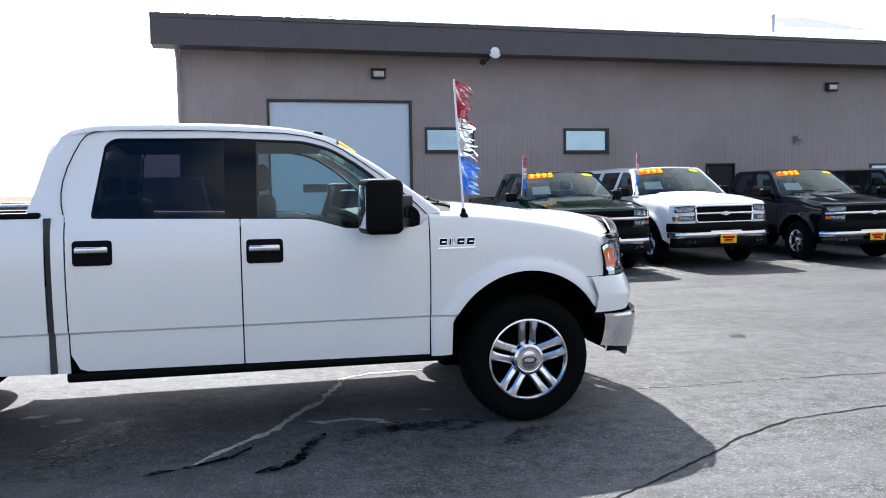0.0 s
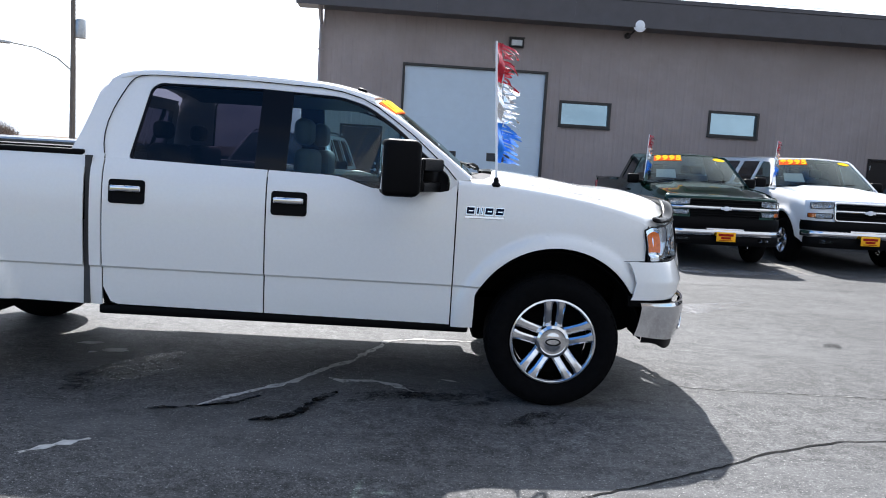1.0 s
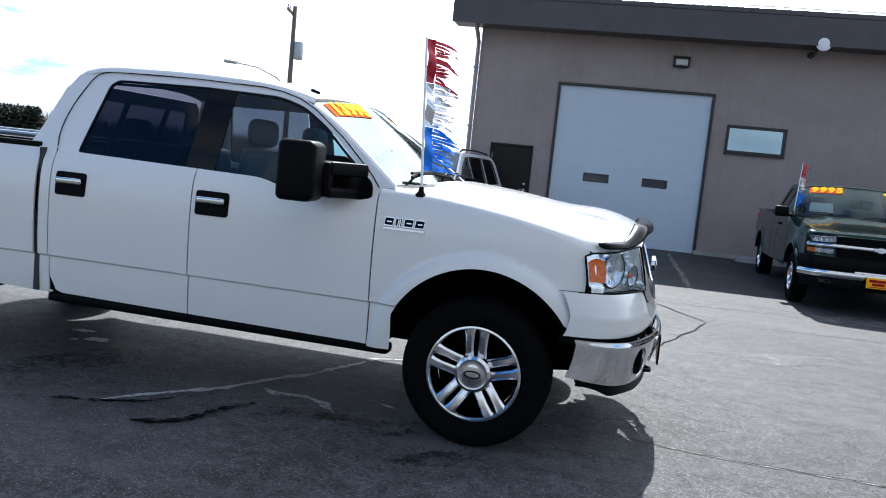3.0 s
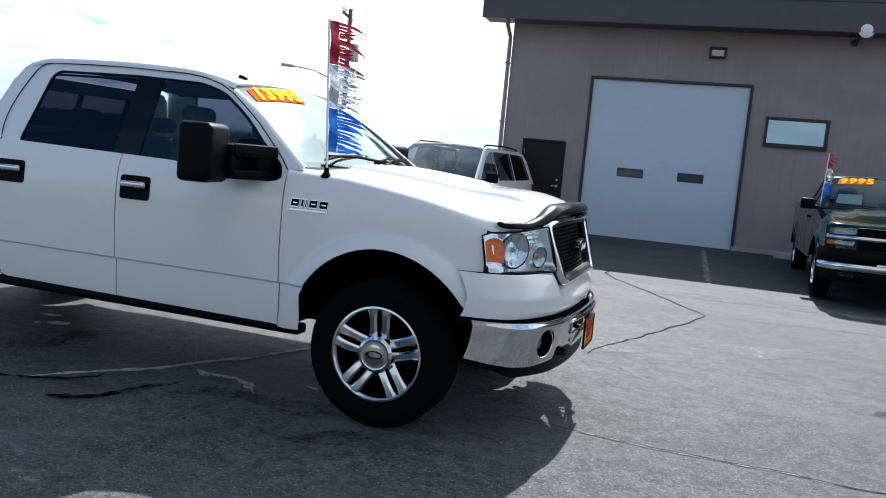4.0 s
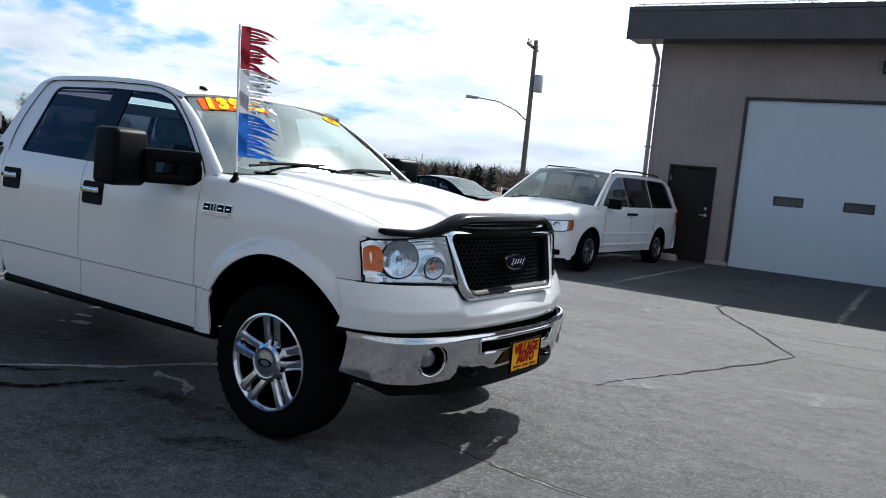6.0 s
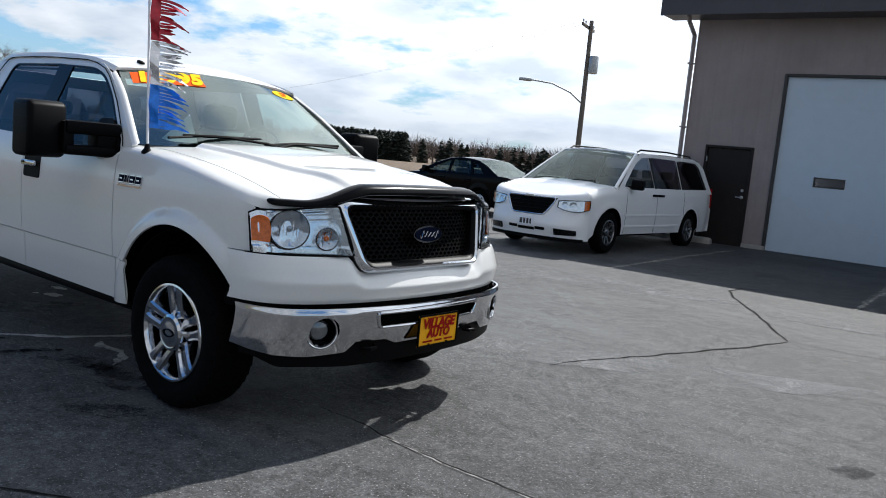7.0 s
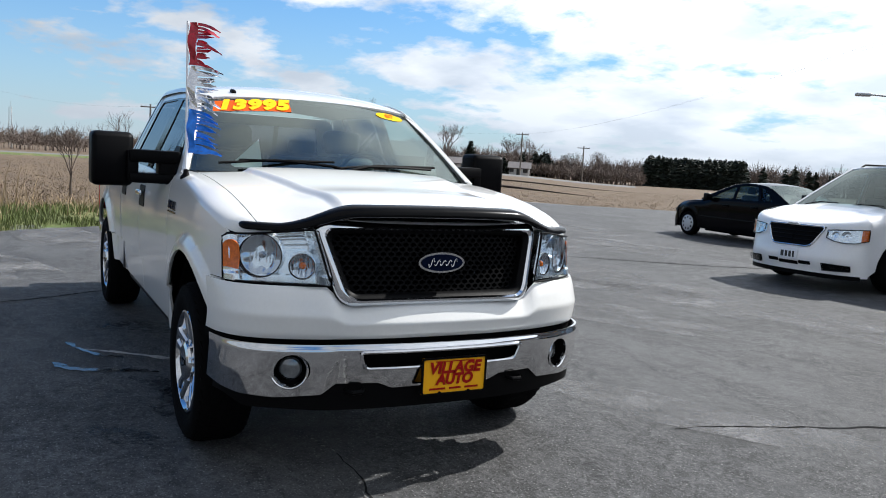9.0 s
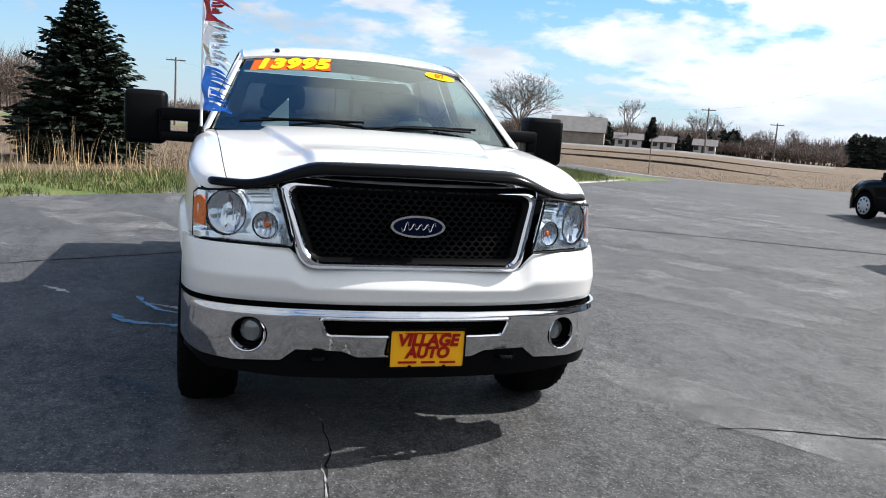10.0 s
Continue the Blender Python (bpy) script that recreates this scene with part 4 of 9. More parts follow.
def hood_crease(x):
    return 0.60 - 0.16 * smoothstep(-0.5, 0.6, x)


def hood_z(x, y):
    a = abs(y)
    e = HOOD_EDGE_Y(x)
    z = HOOD_EDGE_Z(x) + (0.034 + 0.040 * smoothstep(0.15, 0.7, x)) * (1 - min(1, a / e) ** 2.4)
    crease = hood_crease(x)
    z += 0.024 * (1 - smoothstep(crease - 0.026, crease + 0.026, a)) * (1 - 0.5 * smoothstep(0.5, 0.7, x))
    z += 0.050 * smoothstep(0.15, 0.75, x) * (1 - smoothstep(0.38, 0.74, a))
    lip = smoothstep(-0.10, 0.0, x - FRONT_X(a) + 0.06)
    return z - 0.020 * lip * (1 - smoothstep(0.5, 0.72, a))


def wheel(parent, at, outward, name="wheel"):
    """Chrome-clad five-by-two-spoke wheel. outward: +1 when its face looks to +y."""
    w = new(name)
    w.parent = parent
    w.matrix_basis = at @ (Matrix() if outward > 0 else pose(0, 0, 0, 0, 0, 180))
    w.empty_display_size = 0.1
    R, half = TYRE_R, 0.135
    bm = bmesh.new()
    lathe(bm, [(0.262, -half + 0.015), (0.30, -half), (0.345, -half - 0.004), (0.375, -half + 0.012), (0.394, -half + 0.04), (R - 0.008, -0.06), (R - 0.008, 0.06), (0.394, half - 0.04), (0.375, half - 0.012), (0.345, half + 0.004), (0.30, half), (0.262, half - 0.015), (0.262, -half + 0.015)], 64)
    tyre = part("tyre", bm, M["rubber"], w, "worn black all-terrain tyre")
    bm = bmesh.new()
    n = 42
    for i in range(n):
        for k, (ya, yb, tw) in enumerate(((-0.125, -0.085, 0.3), (-0.075, -0.028, -0.2), (-0.02, 0.02, 0.15), (0.028, 0.075, -0.2), (0.085, 0.125, 0.3))):
            a = 2 * math.pi * (i + 0.5 * (k % 2)) / n
            ro = R if abs(ya + yb) < 0.15 else R - 0.018
            vs = box(bm, (-0.022, ya, -0.006), (0.022, yb, 0.010))
            m = Matrix.Rotation(a, 4, "Y") @ Matrix.Translation((0, 0, ro - 0.0170)) @ Matrix.Rotation(tw, 4, "Z")
            for v in vs:
                v.co = m @ v.co
    part("tread", bm, M["rubber"], tyre, "", 0)
    bm = bmesh.new()
    lathe(bm, [(0.262, 0.110), (0.254, 0.124), (0.244, 0.126), (0.236, 0.118), (0.230, 0.100), (0.225, 0.02), (0.220, -0.10)], 56)
    rim = part("rim", bm, M["wheel_chrome"], w, "polished chrome rim")
    bm = bmesh.new()
    lathe(bm, [(0.222, -0.02), (0.12, 0.0), (0, 0.0)], 40)
    part("brake_shade", bm, M["dark"], w)
    for i in range(5):
        m = Matrix.Rotation(2 * math.pi * i / 5, 4, "Y")
        for sgn in (-1, 1):
            bm = bmesh.new()
            off = 0.0385 * sgn
            prof = [(0.070, 0.084, 0.031), (0.12, 0.096, 0.028), (0.18, 0.106, 0.028), (0.215, 0.111, 0.032), (0.238, 0.113, 0.042)]
            rows = []
            for r, y, hw in prof:
                oo = off * (0.85 + 1.0 * (r - 0.07))
                rows.append([Vector((oo - hw * 0.95, y - 0.03, r)), Vector((oo - hw * 0.80, y, r)), Vector((oo - hw * 0.42, y + 0.010, r)), Vector((oo + hw * 0.42, y + 0.010, r)), Vector((oo + hw * 0.80, y, r)), Vector((oo + hw * 0.95, y - 0.03, r))])
            rv = [[bm.verts.new(m @ p) for p in row] for row in rows]
            for p, q in zip(rv, rv[1:]):
                for j in range(5):
                    bm.faces.new((p[j], p[j + 1], q[j + 1], q[j]))
                bm.faces.new((p[5], p[0], q[0], q[5]))
            bm.faces.new(rv[0])
            bm.faces.new(rv[-1][::-1])
            part("spoke", bm, M["wheel_chrome"], rim, "", 25)
    bm = bmesh.new()
    lathe(bm, [(0.098, 0.06), (0.101, 0.112), (0.096, 0.126), (0.080, 0.134), (0.072, 0.131), (0.05, 0.136), (0, 0.140)], 40)
    part("centre_cap", bm, M["chrome"], rim)
    bm = bmesh.new()
    oval = [(math.cos(2 * math.pi * i / 24), math.sin(2 * math.pi * i / 24)) for i in range(24)]
    sheet(bm, [(0.046 * a, 0.022 * b) for a, b in oval], [[(0.038 * a, 0.015 * b) for a, b in oval]], lambda a, b: (a, 0.142, b), 0.003)
    part("cap_badge", bm, M["gloss_black"], rim)
    return w


def plan_strip(bm, ys, xf, zlo, zhi, rows, bulge=None, thick=0.012, holes=(), levels=(), slot=None):
    """A wrap-round strip over the front: for each y a column from zlo(y) to zhi(y) at x = xf(y) + bulge(v).
    holes: (cy, cz, ry, rz, power) ellipse-like openings."""
    cols = []
    for y in ys:
        lo, hi = zlo(y), zhi(y)
        zs = [lo + (levels[0] - lo) * k / 5 for k in range(5)] + list(levels) if levels else [lo + (hi - lo) * j / rows for j in range(rows + 1)]
        cols.append([bm.verts.new((xf(y) + (bulge((z - lo) / (hi - lo)) if bulge else 0), y, z)) for z in zs])
    rows = len(cols[0]) - 1
    fs = []
    for p, q in zip(cols, cols[1:]):
        for j in range(rows):
            fs.append(bm.faces.new((p[j], q[j], q[j + 1], p[j + 1])))
    if slot:
        kill = []
        for f in fs:
            c = f.calc_center_median()
            if slot[0] < c.z < slot[1] and abs(c.y) < slot[2] + (c.z - slot[0]) * 0.35:
                kill.append(f)
        bmesh.ops.delete(bm, geom=kill, context="FACES")
        fs = [f for f in fs if f.is_valid]
    for cy, cz, ry, rz, pw in holes:
        def val(v):
            return abs((v.co.y - cy) / ry) ** pw + abs((v.co.z - cz) / rz) ** pw
        kill = [f for f in fs if f.is_valid and sum(val(v) for v in f.verts) / 4 < 1]
        rimv = {v for f in kill for v in f.verts}
        bmesh.ops.delete(bm, geom=kill, context="FACES")
        fs = [f for f in fs if f.is_valid]
        for v in rimv:
            if v.is_valid and v.link_faces:
                k = val(v) ** (-1 / pw)
                v.co.y, v.co.z = cy + (v.co.y - cy) * k, cz + (v.co.z - cz) * k
    for f in fs:
        f.normal_update()
    bmesh.ops.recalc_face_normals(bm, faces=fs)
    if sum(f.normal.x for f in fs) < 0:
        bmesh.ops.reverse_faces(bm, faces=fs)
    bmesh.ops.solidify(bm, geom=fs, thickness=thick)


def door_handle(parent, x, z, s):
    h = new("door_handle")
    h.parent = parent
    h["label"] = "black cup with a chrome pull"
    y = side_y(x, z)
    bm = bmesh.new()
    sheet(bm, round_poly([(x - 0.103, z - 0.069), (x + 0.103, z - 0.069), (x + 0.103, z + 0.069), (x - 0.103, z + 0.069)], 0.022), [], lambda a, b: (a, s * (side_y(a, b) + 0.005), b), 0.006)
    part("cup", bm, M["black_plastic"], h)
    bm = bmesh.new()
    box(bm, (x - 0.088, 0, z + 0.000), (x + 0.085, 0.024, z + 0.036), 0.010, 3)
    for v in bm.verts:
        v.co.y = s * (y + 0.008 + v.co.y + 0.006 * math.cos((v.co.x - x) * 16))
    part("pull", bm, M["chrome"], h)


def tow_mirror(parent, s):
    mir = new("tow_mirror")
    mir.parent = parent
    mir["label"] = "large black telescoping towing mirror"
    bm = bmesh.new()
    box(bm, (-1.060, 0, 1.212), (-0.830, 0.225, 1.518), 0.032, 4)
    for v in bm.verts:
        v.co.x += 0.03 * (v.co.y / 0.225)
        v.co.x -= 0.035 * ((v.co.z - 1.365) / 0.15) ** 2 * (1 if v.co.x > -0.95 else 0)
        v.co.y = s * (v.co.y + 1.120)
    part("mirror_head", bm, M["black_plastic"], mir)
    bm = bmesh.new()
    box(bm, (-1.0615, 0.03, 1.245), (-1.056, 0.195, 1.485), 0.004)
    for v in bm.verts:
        v.co.x += 0.03 * (v.co.y / 0.225)
        v.co.y = s * (v.co.y + 1.120)
    part("mirror_glass", bm, M["chrome"], mir, "mirror glass")
    for z0, z1 in ((1.236, 1.292), (1.352, 1.425)):
        bm = bmesh.new()
        box(bm, (-0.955, 0.885, z0), (-0.80, 1.15, z1), 0.016, 2)
        for v in bm.verts:
            v.co.x += 0.10 * smoothstep(1.12, 0.9, v.co.y)
            v.co.y *= s
        part("arm", bm, M["black_plastic"], mir)
    for y0, y1 in ((0.885, 0.998), (1.098, 1.16)):
        bm = bmesh.new()
        box(bm, (-0.935, y0, 1.240), (-0.815, y1, 1.420), 0.012, 2)
        for v in bm.verts:
            v.co.x += 0.10 * smoothstep(1.12, 0.9, v.co.y)
            v.co.y *= s
        part("arm_joint", bm, M["black_plastic"], mir)
    bm = bmesh.new()
    sheet(bm, round_poly([(-1.02, 1.234), (-0.672, 1.234), (-0.668, 1.322), (-0.84, 1.455), (-0.97, 1.455)], 0.02), [], lambda a, b: (a, s * (green_y(b) + 0.012), b), 0.02)
    part("sail_plate", bm, M["black_plastic"], mir)


def headlight(parent, s):
    h = new("headlight")
    h.parent = parent
    h["label"] = "clear headlight with an amber corner"

    def yy(u):
        return 0.922 - 0.38 * u

    def zlo(y):
        return 0.898

    def zhi(y):
        return 1.098 + 0.036 * smoothstep(0.92, 0.56, y) - 0.020 * smoothstep(0.893, 0.92, y) ** 2

    def inner_lim(z):
        # the inner edge follows the slanting grille surround
        return 0.524 + (z - 0.9) / 0.22 * 0.062

    def surf(off):
        def f(u, v):
            z = zlo(0) + (zhi(0.92 - 0.36 * u) - zlo(0)) * v
            y = 0.922 + (inner_lim(z) - 0.922) * u
            x = FRONT_X(y) + 0.012 + off * (0.05 + 0.95 * smoothstep(0, 0.3, u))
            return (x - 0.02 * (v - 0.3) - 0.012 * v * v, s * y, z)
        return f

    bm = bmesh.new()
    fr = surf(-0.062)

    def facets(u, v):
        # smooth bright shell with fine ridges in its upper inner field
        x, y, z = fr(u, v)
        ridge = 0.0016 * math.sin(v * 62) * smoothstep(0.52, 0.60, u) * smoothstep(0.62, 0.68, v)
        step = 0.012 * smoothstep(0.20, 0.14, v) + 0.010 * smoothstep(0.17, 0.13, u)
        return (x + ridge + step + 0.052 * smoothstep(0.90, 1.0, u), y, z)
    grid(bm, 60, 48, facets, 0.004)
    part("reflector", bm, M["lamp_inner"], h, "bright silvered reflector")
    bm = bmesh.new()
    grid(bm, 24, 8, surf(0.0))
    part("lens", bm, M["lens"], h, "clear plastic lens")
    f1 = surf(0.002)
    rim = [f1(k / 20, 0) for k in range(21)] + [f1(1, k / 8) for k in range(1, 9)] + [f1(1 - k / 20, 1) for k in range(1, 21)] + [f1(0, 1 - k / 8) for k in range(1, 9)]
    bm = bmesh.new()
    tube(bm, rim + rim[1:2], 0.0052, 6)
    part("gasket", bm, M["black_plastic"], h, "black rubber gasket")
    bm = bmesh.new()
    f0 = surf(-0.004)
    sheet(bm, round_poly([(0.010, 0.28), (0.124, 0.24), (0.146, 0.52), (0.140, 0.80), (0.084, 0.88), (0.012, 0.84)], [0.02, 0.03, 0.03, 0.05, 0.06, 0.03]), [], lambda a, b: f0(a, b), 0.006)
    part("side_marker", bm, M["amber"], h, "amber side marker")
    for cy, cz, r, dep, tilt in ((0.786, 1.012, 0.091, 0.026, 33), (0.630, 0.976, 0.054, 0.020, 26)):
        x = (FRONT_X(cy - r) + FRONT_X(cy + r)) / 2 - 0.020
        m = Matrix.Translation((x, s * cy, cz)) @ Matrix.Rotation(radians(-90 + tilt * s), 4, "Z")
        big = r > 0.06
        bm = bmesh.new()
        n, rings = 96, []
        for k in range(21):
            q = r * (1.0 - k / 21)
            ring = []
            for i in range(n):
                a, b = q * math.cos(6.2832 * i / n), q * math.sin(6.2832 * i / n)
                # a dish of uneven upright facets, broken at mid height
                ph = 1.3 if b > 0.012 * math.sin(a * 40) else 0.0
                wave = math.cos(a * (2.6 if big else 4.2) / r * 3.1416 + ph + 0.8 * math.sin(a / r * 3.7 + ph)) + 0.45 * math.cos(b / r * 9.0 + a / r * 2.0)
                ring.append(bm.verts.new(m @ Vector((a, -dep * (1 - (q / r) ** 2) + (0.0040 if big else 0.0030) * wave * (1 - (q / r) ** 6), b))))
            rings.append(ring)
        for p, q in zip(rings, rings[1:]):
            for i in range(n):
                bm.faces.new((p[i], p[(i + 1) % n], q[(i + 1) % n], q[i]))
        bm.faces.new(rings[-1])
        bowl = part("lamp_bowl", bm, M["lamp_bowl"], h, "fluted silver lamp bowl", 40)
        bm = bmesh.new()
        lathe(bm, [(r + 0.002, -0.030), (r - 0.001, 0.002), (r + 0.002, 0.006), (r + 0.006, 0.005), (r + 0.010, -0.030)], 40, m)
        part("bowl_ring", bm, M["lamp_inner"], h, "bright lamp ring")
        bm = bmesh.new()
        # dark gap round the bowl plus a painted shadow crescent, widest below and towards the grille
        rim_pts = []
        for i in range(48):
            an = 6.2832 * i / 48
            wide = (0.0035 + 0.0085 * max(0.0, math.cos(an - (math.pi + 0.55 if s > 0 else -0.55))) ** 1.2) * (1.0 if big else 0.45)
            ca, sa = math.cos(an), math.sin(an)
            rim_pts.append([bm.verts.new(m @ Vector((q * ca, d, q * sa))) for q, d in ((r - 0.001, -0.006), (r - 0.0005, 0.0068), (r + wide, 0.0074), (r + wide + 0.001, 0.0))])
        for p, q in zip(rim_pts, rim_pts[1:] + rim_pts[:1]):
            for j in range(3):
                bm.faces.new((p[j], q[j], q[j + 1], p[j + 1]))
        part("bowl_gap_shade", bm, M["gloss_black"], h)
        # a few upright facet edges of uneven height
        for ka, lo, hi in ((-0.66, -0.55, 0.40), (-0.40, -0.80, 0.10), (-0.22, -0.35, 0.85), (0.12, -0.85, -0.15), (0.30, -0.20, 0.80), (0.58, -0.60, 0.62)):
            bm = bmesh.new()
            tube(bm, [m @ Vector((r * ka, -0.001 - dep * 0.60 * (1 - ka * ka), r * lo)), m @ Vector((r * ka * 0.97, -0.002 - dep * 0.70 * (1 - ka * ka), r * (lo + hi) / 2)), m @ Vector((r * ka, -0.001 - dep * 0.60 * (1 - ka * ka), r * hi))], r * 0.030, 8)
            part("facet_edge", bm, M["lamp_inner"], bowl, "", 60)
        bm = bmesh.new()
        lathe(bm, [(r * 0.17, -dep), (r * 0.17, -0.012), (r * 0.11, -0.004), (0, -0.003)] if big else [(r * 0.28, -dep), (r * 0.26, -0.010), (r * 0.15, -0.004), (0, -0.003)], 20, m)
        part("bulb_shield", bm, M["lamp_bowl"] if big else M["amber"], bowl)


ROOF_EDGE = smooth_fn([(-2.775, 1.720), (-2.72, 1.775), (-2.64, 1.825), (-2.54, 1.848), (-2.42, 1.857), (-1.9, 1.858), (-1.45, 1.836), (-1.25, 1.803), (-1.085, 1.760)])


def build_pickup():
    t = thing("pickup_truck", "pearl white crew cab pickup truck with towing mirrors, parked on asphalt", "pickup truck", PICKUP_AT)
    paint = M["pearl"]
    # --- inner dark blocks: the shade of gaps and arches put into near-black colour
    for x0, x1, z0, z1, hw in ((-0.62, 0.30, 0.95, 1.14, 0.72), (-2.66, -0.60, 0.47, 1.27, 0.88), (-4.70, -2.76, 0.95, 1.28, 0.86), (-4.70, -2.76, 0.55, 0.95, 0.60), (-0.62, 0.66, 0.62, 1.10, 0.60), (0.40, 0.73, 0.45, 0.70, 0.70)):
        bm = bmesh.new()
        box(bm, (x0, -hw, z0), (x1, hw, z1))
        part("inner_dark_block", bm, M["dark"], t, "", 0)
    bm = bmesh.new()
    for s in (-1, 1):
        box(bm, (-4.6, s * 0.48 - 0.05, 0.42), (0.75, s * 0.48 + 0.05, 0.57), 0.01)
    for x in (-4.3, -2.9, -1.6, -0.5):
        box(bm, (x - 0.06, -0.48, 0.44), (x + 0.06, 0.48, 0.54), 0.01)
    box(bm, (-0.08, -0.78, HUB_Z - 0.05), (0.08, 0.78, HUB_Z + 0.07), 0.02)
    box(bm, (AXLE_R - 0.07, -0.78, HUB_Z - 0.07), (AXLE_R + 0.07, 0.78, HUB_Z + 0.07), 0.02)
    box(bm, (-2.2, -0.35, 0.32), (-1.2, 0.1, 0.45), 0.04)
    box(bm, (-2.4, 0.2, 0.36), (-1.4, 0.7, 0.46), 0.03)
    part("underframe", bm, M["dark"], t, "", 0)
    # added low block, like a skid plate, that darkens the ground beneath
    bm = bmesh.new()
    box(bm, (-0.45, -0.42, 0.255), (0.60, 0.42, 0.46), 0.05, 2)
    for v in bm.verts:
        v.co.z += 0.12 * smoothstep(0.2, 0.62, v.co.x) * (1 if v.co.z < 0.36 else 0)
    part("added_under_block", bm, M["dark"], t)
    for s in (-1, 1):
        # fender
        bm = bmesh.new()

        def fbot(x):
            return 0.448 if x < -0.478 else 0.8945 if x > 0.4865 else max(arch(x), 0.70 if x > 0.44 else 0.0)

        def ftop(x):
            return HOOD_EDGE_Z(x) - 0.055 - 0.01 * smoothstep(0.3, 0.5, x)
        side_panel(bm, spread(-0.608, 0.522, 66, (-0.479, -0.477, -0.462, -0.445, 0.486, 0.487)), fbot, ftop, 26, s)
        part("fender", bm, paint, t)
        bm = bmesh.new()

        def roll(u, v):
            x = -0.608 + 1.27 * u
            y0, z0 = side_y(min(x, 0.5), ftop(x)) - max(0, x - 0.5) * 1.15, ftop(x)
            y1, z1 = HOOD_EDGE_Y(x) + 0.006, HOOD_EDGE_Z(x) - 0.002
            a = v * math.pi / 2
            return (x, s * (y0 + (y1 - y0) * (1 - math.cos(a))), z0 + (z1 - z0) * math.sin(a))
        grid(bm, 36, 7, roll, 0.01)
        part("fender_top", bm, paint, t)
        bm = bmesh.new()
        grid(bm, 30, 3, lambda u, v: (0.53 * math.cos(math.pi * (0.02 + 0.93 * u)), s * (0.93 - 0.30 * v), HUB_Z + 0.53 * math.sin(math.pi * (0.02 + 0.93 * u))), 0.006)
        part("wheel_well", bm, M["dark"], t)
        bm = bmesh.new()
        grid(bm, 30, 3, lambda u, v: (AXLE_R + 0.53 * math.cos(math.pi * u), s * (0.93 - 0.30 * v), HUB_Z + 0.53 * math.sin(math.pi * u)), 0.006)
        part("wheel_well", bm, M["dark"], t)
        # doors
        for nm, x0, x1 in (("front_door", -1.706, -0.616), ("rear_door", -2.642, -1.714)):
            bm = bmesh.new()
            bot = (lambda x: SILL(x) + 0.008) if nm == "front_door" else (lambda x: SILL(x) + 0.008 + 0.10 * smoothstep(-2.585, -2.645, x))
            side_panel(bm, spread(x0, x1, 22), bot, lambda x: BELT(x) - 0.004, 18, s)
            d = part(nm, bm, paint, t)
            door_handle(d, -1.577 if nm == "front_door" else -2.503, 1.119 if nm == "front_door" else 1.135, s)
        # cab corner behind the rear door
        bm = bmesh.new()
        side_panel(bm, spread(-2.716, -2.650, 4), SILL, lambda x: 1.345, 14, s)
        part("cab_corner", bm, paint, t)
        # rocker under the doors
        bm = bmesh.new()
        box(bm, (-2.68, 0.80, 0.405), (-0.50, 0.905, 0.462), 0.015)
        for v in bm.verts:
            v.co.y *= s
        part("rocker", bm, M["black_plastic"], t)
        # bed side
        bm = bmesh.new()

        def bbot(x):
            if abs(x - AXLE_R) < 0.522:
                return max(arch(x, AXLE_R, 0.535), SILL(x))
            return SILL(x)
        side_panel(bm, spread(-4.72, -2.752, 60, (AXLE_R - 0.525, AXLE_R + 0.525, AXLE_R - 0.515, AXLE_R + 0.515)), bbot, lambda x: 1.335, 16, s)
        part("bed_side", bm, paint, t)
        bm = bmesh.new()
        box(bm, (-4.72, 0.80, 1.325), (-2.77, 0.925, 1.362), 0.012)
        for v in bm.verts:
            v.co.y *= s
        part("bed_rail_cap", bm, M["black_plastic"], t)
        # recessed dark strip: the tone of the shaded cab-to-bed gap as colour
        bm = bmesh.new()
        box(bm, (-2.751, 0.70, 0.47), (-2.717, 0.945, 1.33))
        for v in bm.verts:
            v.co.y *= s
        part("gap_shade", bm, M["gap_grey"], t, "dark strip painting the shaded gap between cab and bed", 0)
        # greenhouse side: frame with two openings
        outer = [(-2.835, 1.335), (-0.545, 1.315), (-0.60, 1.36), (-0.92, 1.60), (-1.13, 1.733), (-1.25, 1.785), (-1.45, 1.820), (-1.9, 1.840), (-2.42, 1.842), (-2.56, 1.836), (-2.64, 1.820), (-2.69, 1.785), (-2.730, 1.71), (-2.768, 1.62), (-2.812, 1.46)]
        wf = round_poly([(-1.612, 1.300), (-1.35, 1.298), (-1.28, 1.290), (-1.10, 1.237), (-0.675, 1.238), (-0.670, 1.320), (-0.842, 1.452), (-0.998, 1.586), (-1.178, 1.700), (-1.33, 1.745), (-1.612, 1.762)], [0, 0.05, 0.05, 0.05, 0.02, 0.03, 0.1, 0.1, 0.06, 0.06, 0])
        wr = round_poly([(-2.505, 1.314), (-1.795, 1.300), (-1.795, 1.768), (-2.395, 1.766), (-2.440, 1.735)], [0.06, 0, 0, 0.05, 0.05])
        whole = round_poly([(-2.520, 1.307), (-1.35, 1.290), (-1.28, 1.281), (-1.10, 1.228), (-0.662, 1.226), (-0.655, 1.325), (-0.830, 1.462), (-0.985, 1.600), (-1.168, 1.714), (-1.33, 1.760), (-1.8, 1.779), (-2.405, 1.778), (-2.455, 1.742)], [0.05, 0.05, 0.05, 0.05, 0.03, 0.04, 0.1, 0.1, 0.06, 0.06, 0, 0.05, 0.05])

        def up_place(a, b):
            return (a, s * green_y(max(b, 1.2)), b)
        bm = bmesh.new()
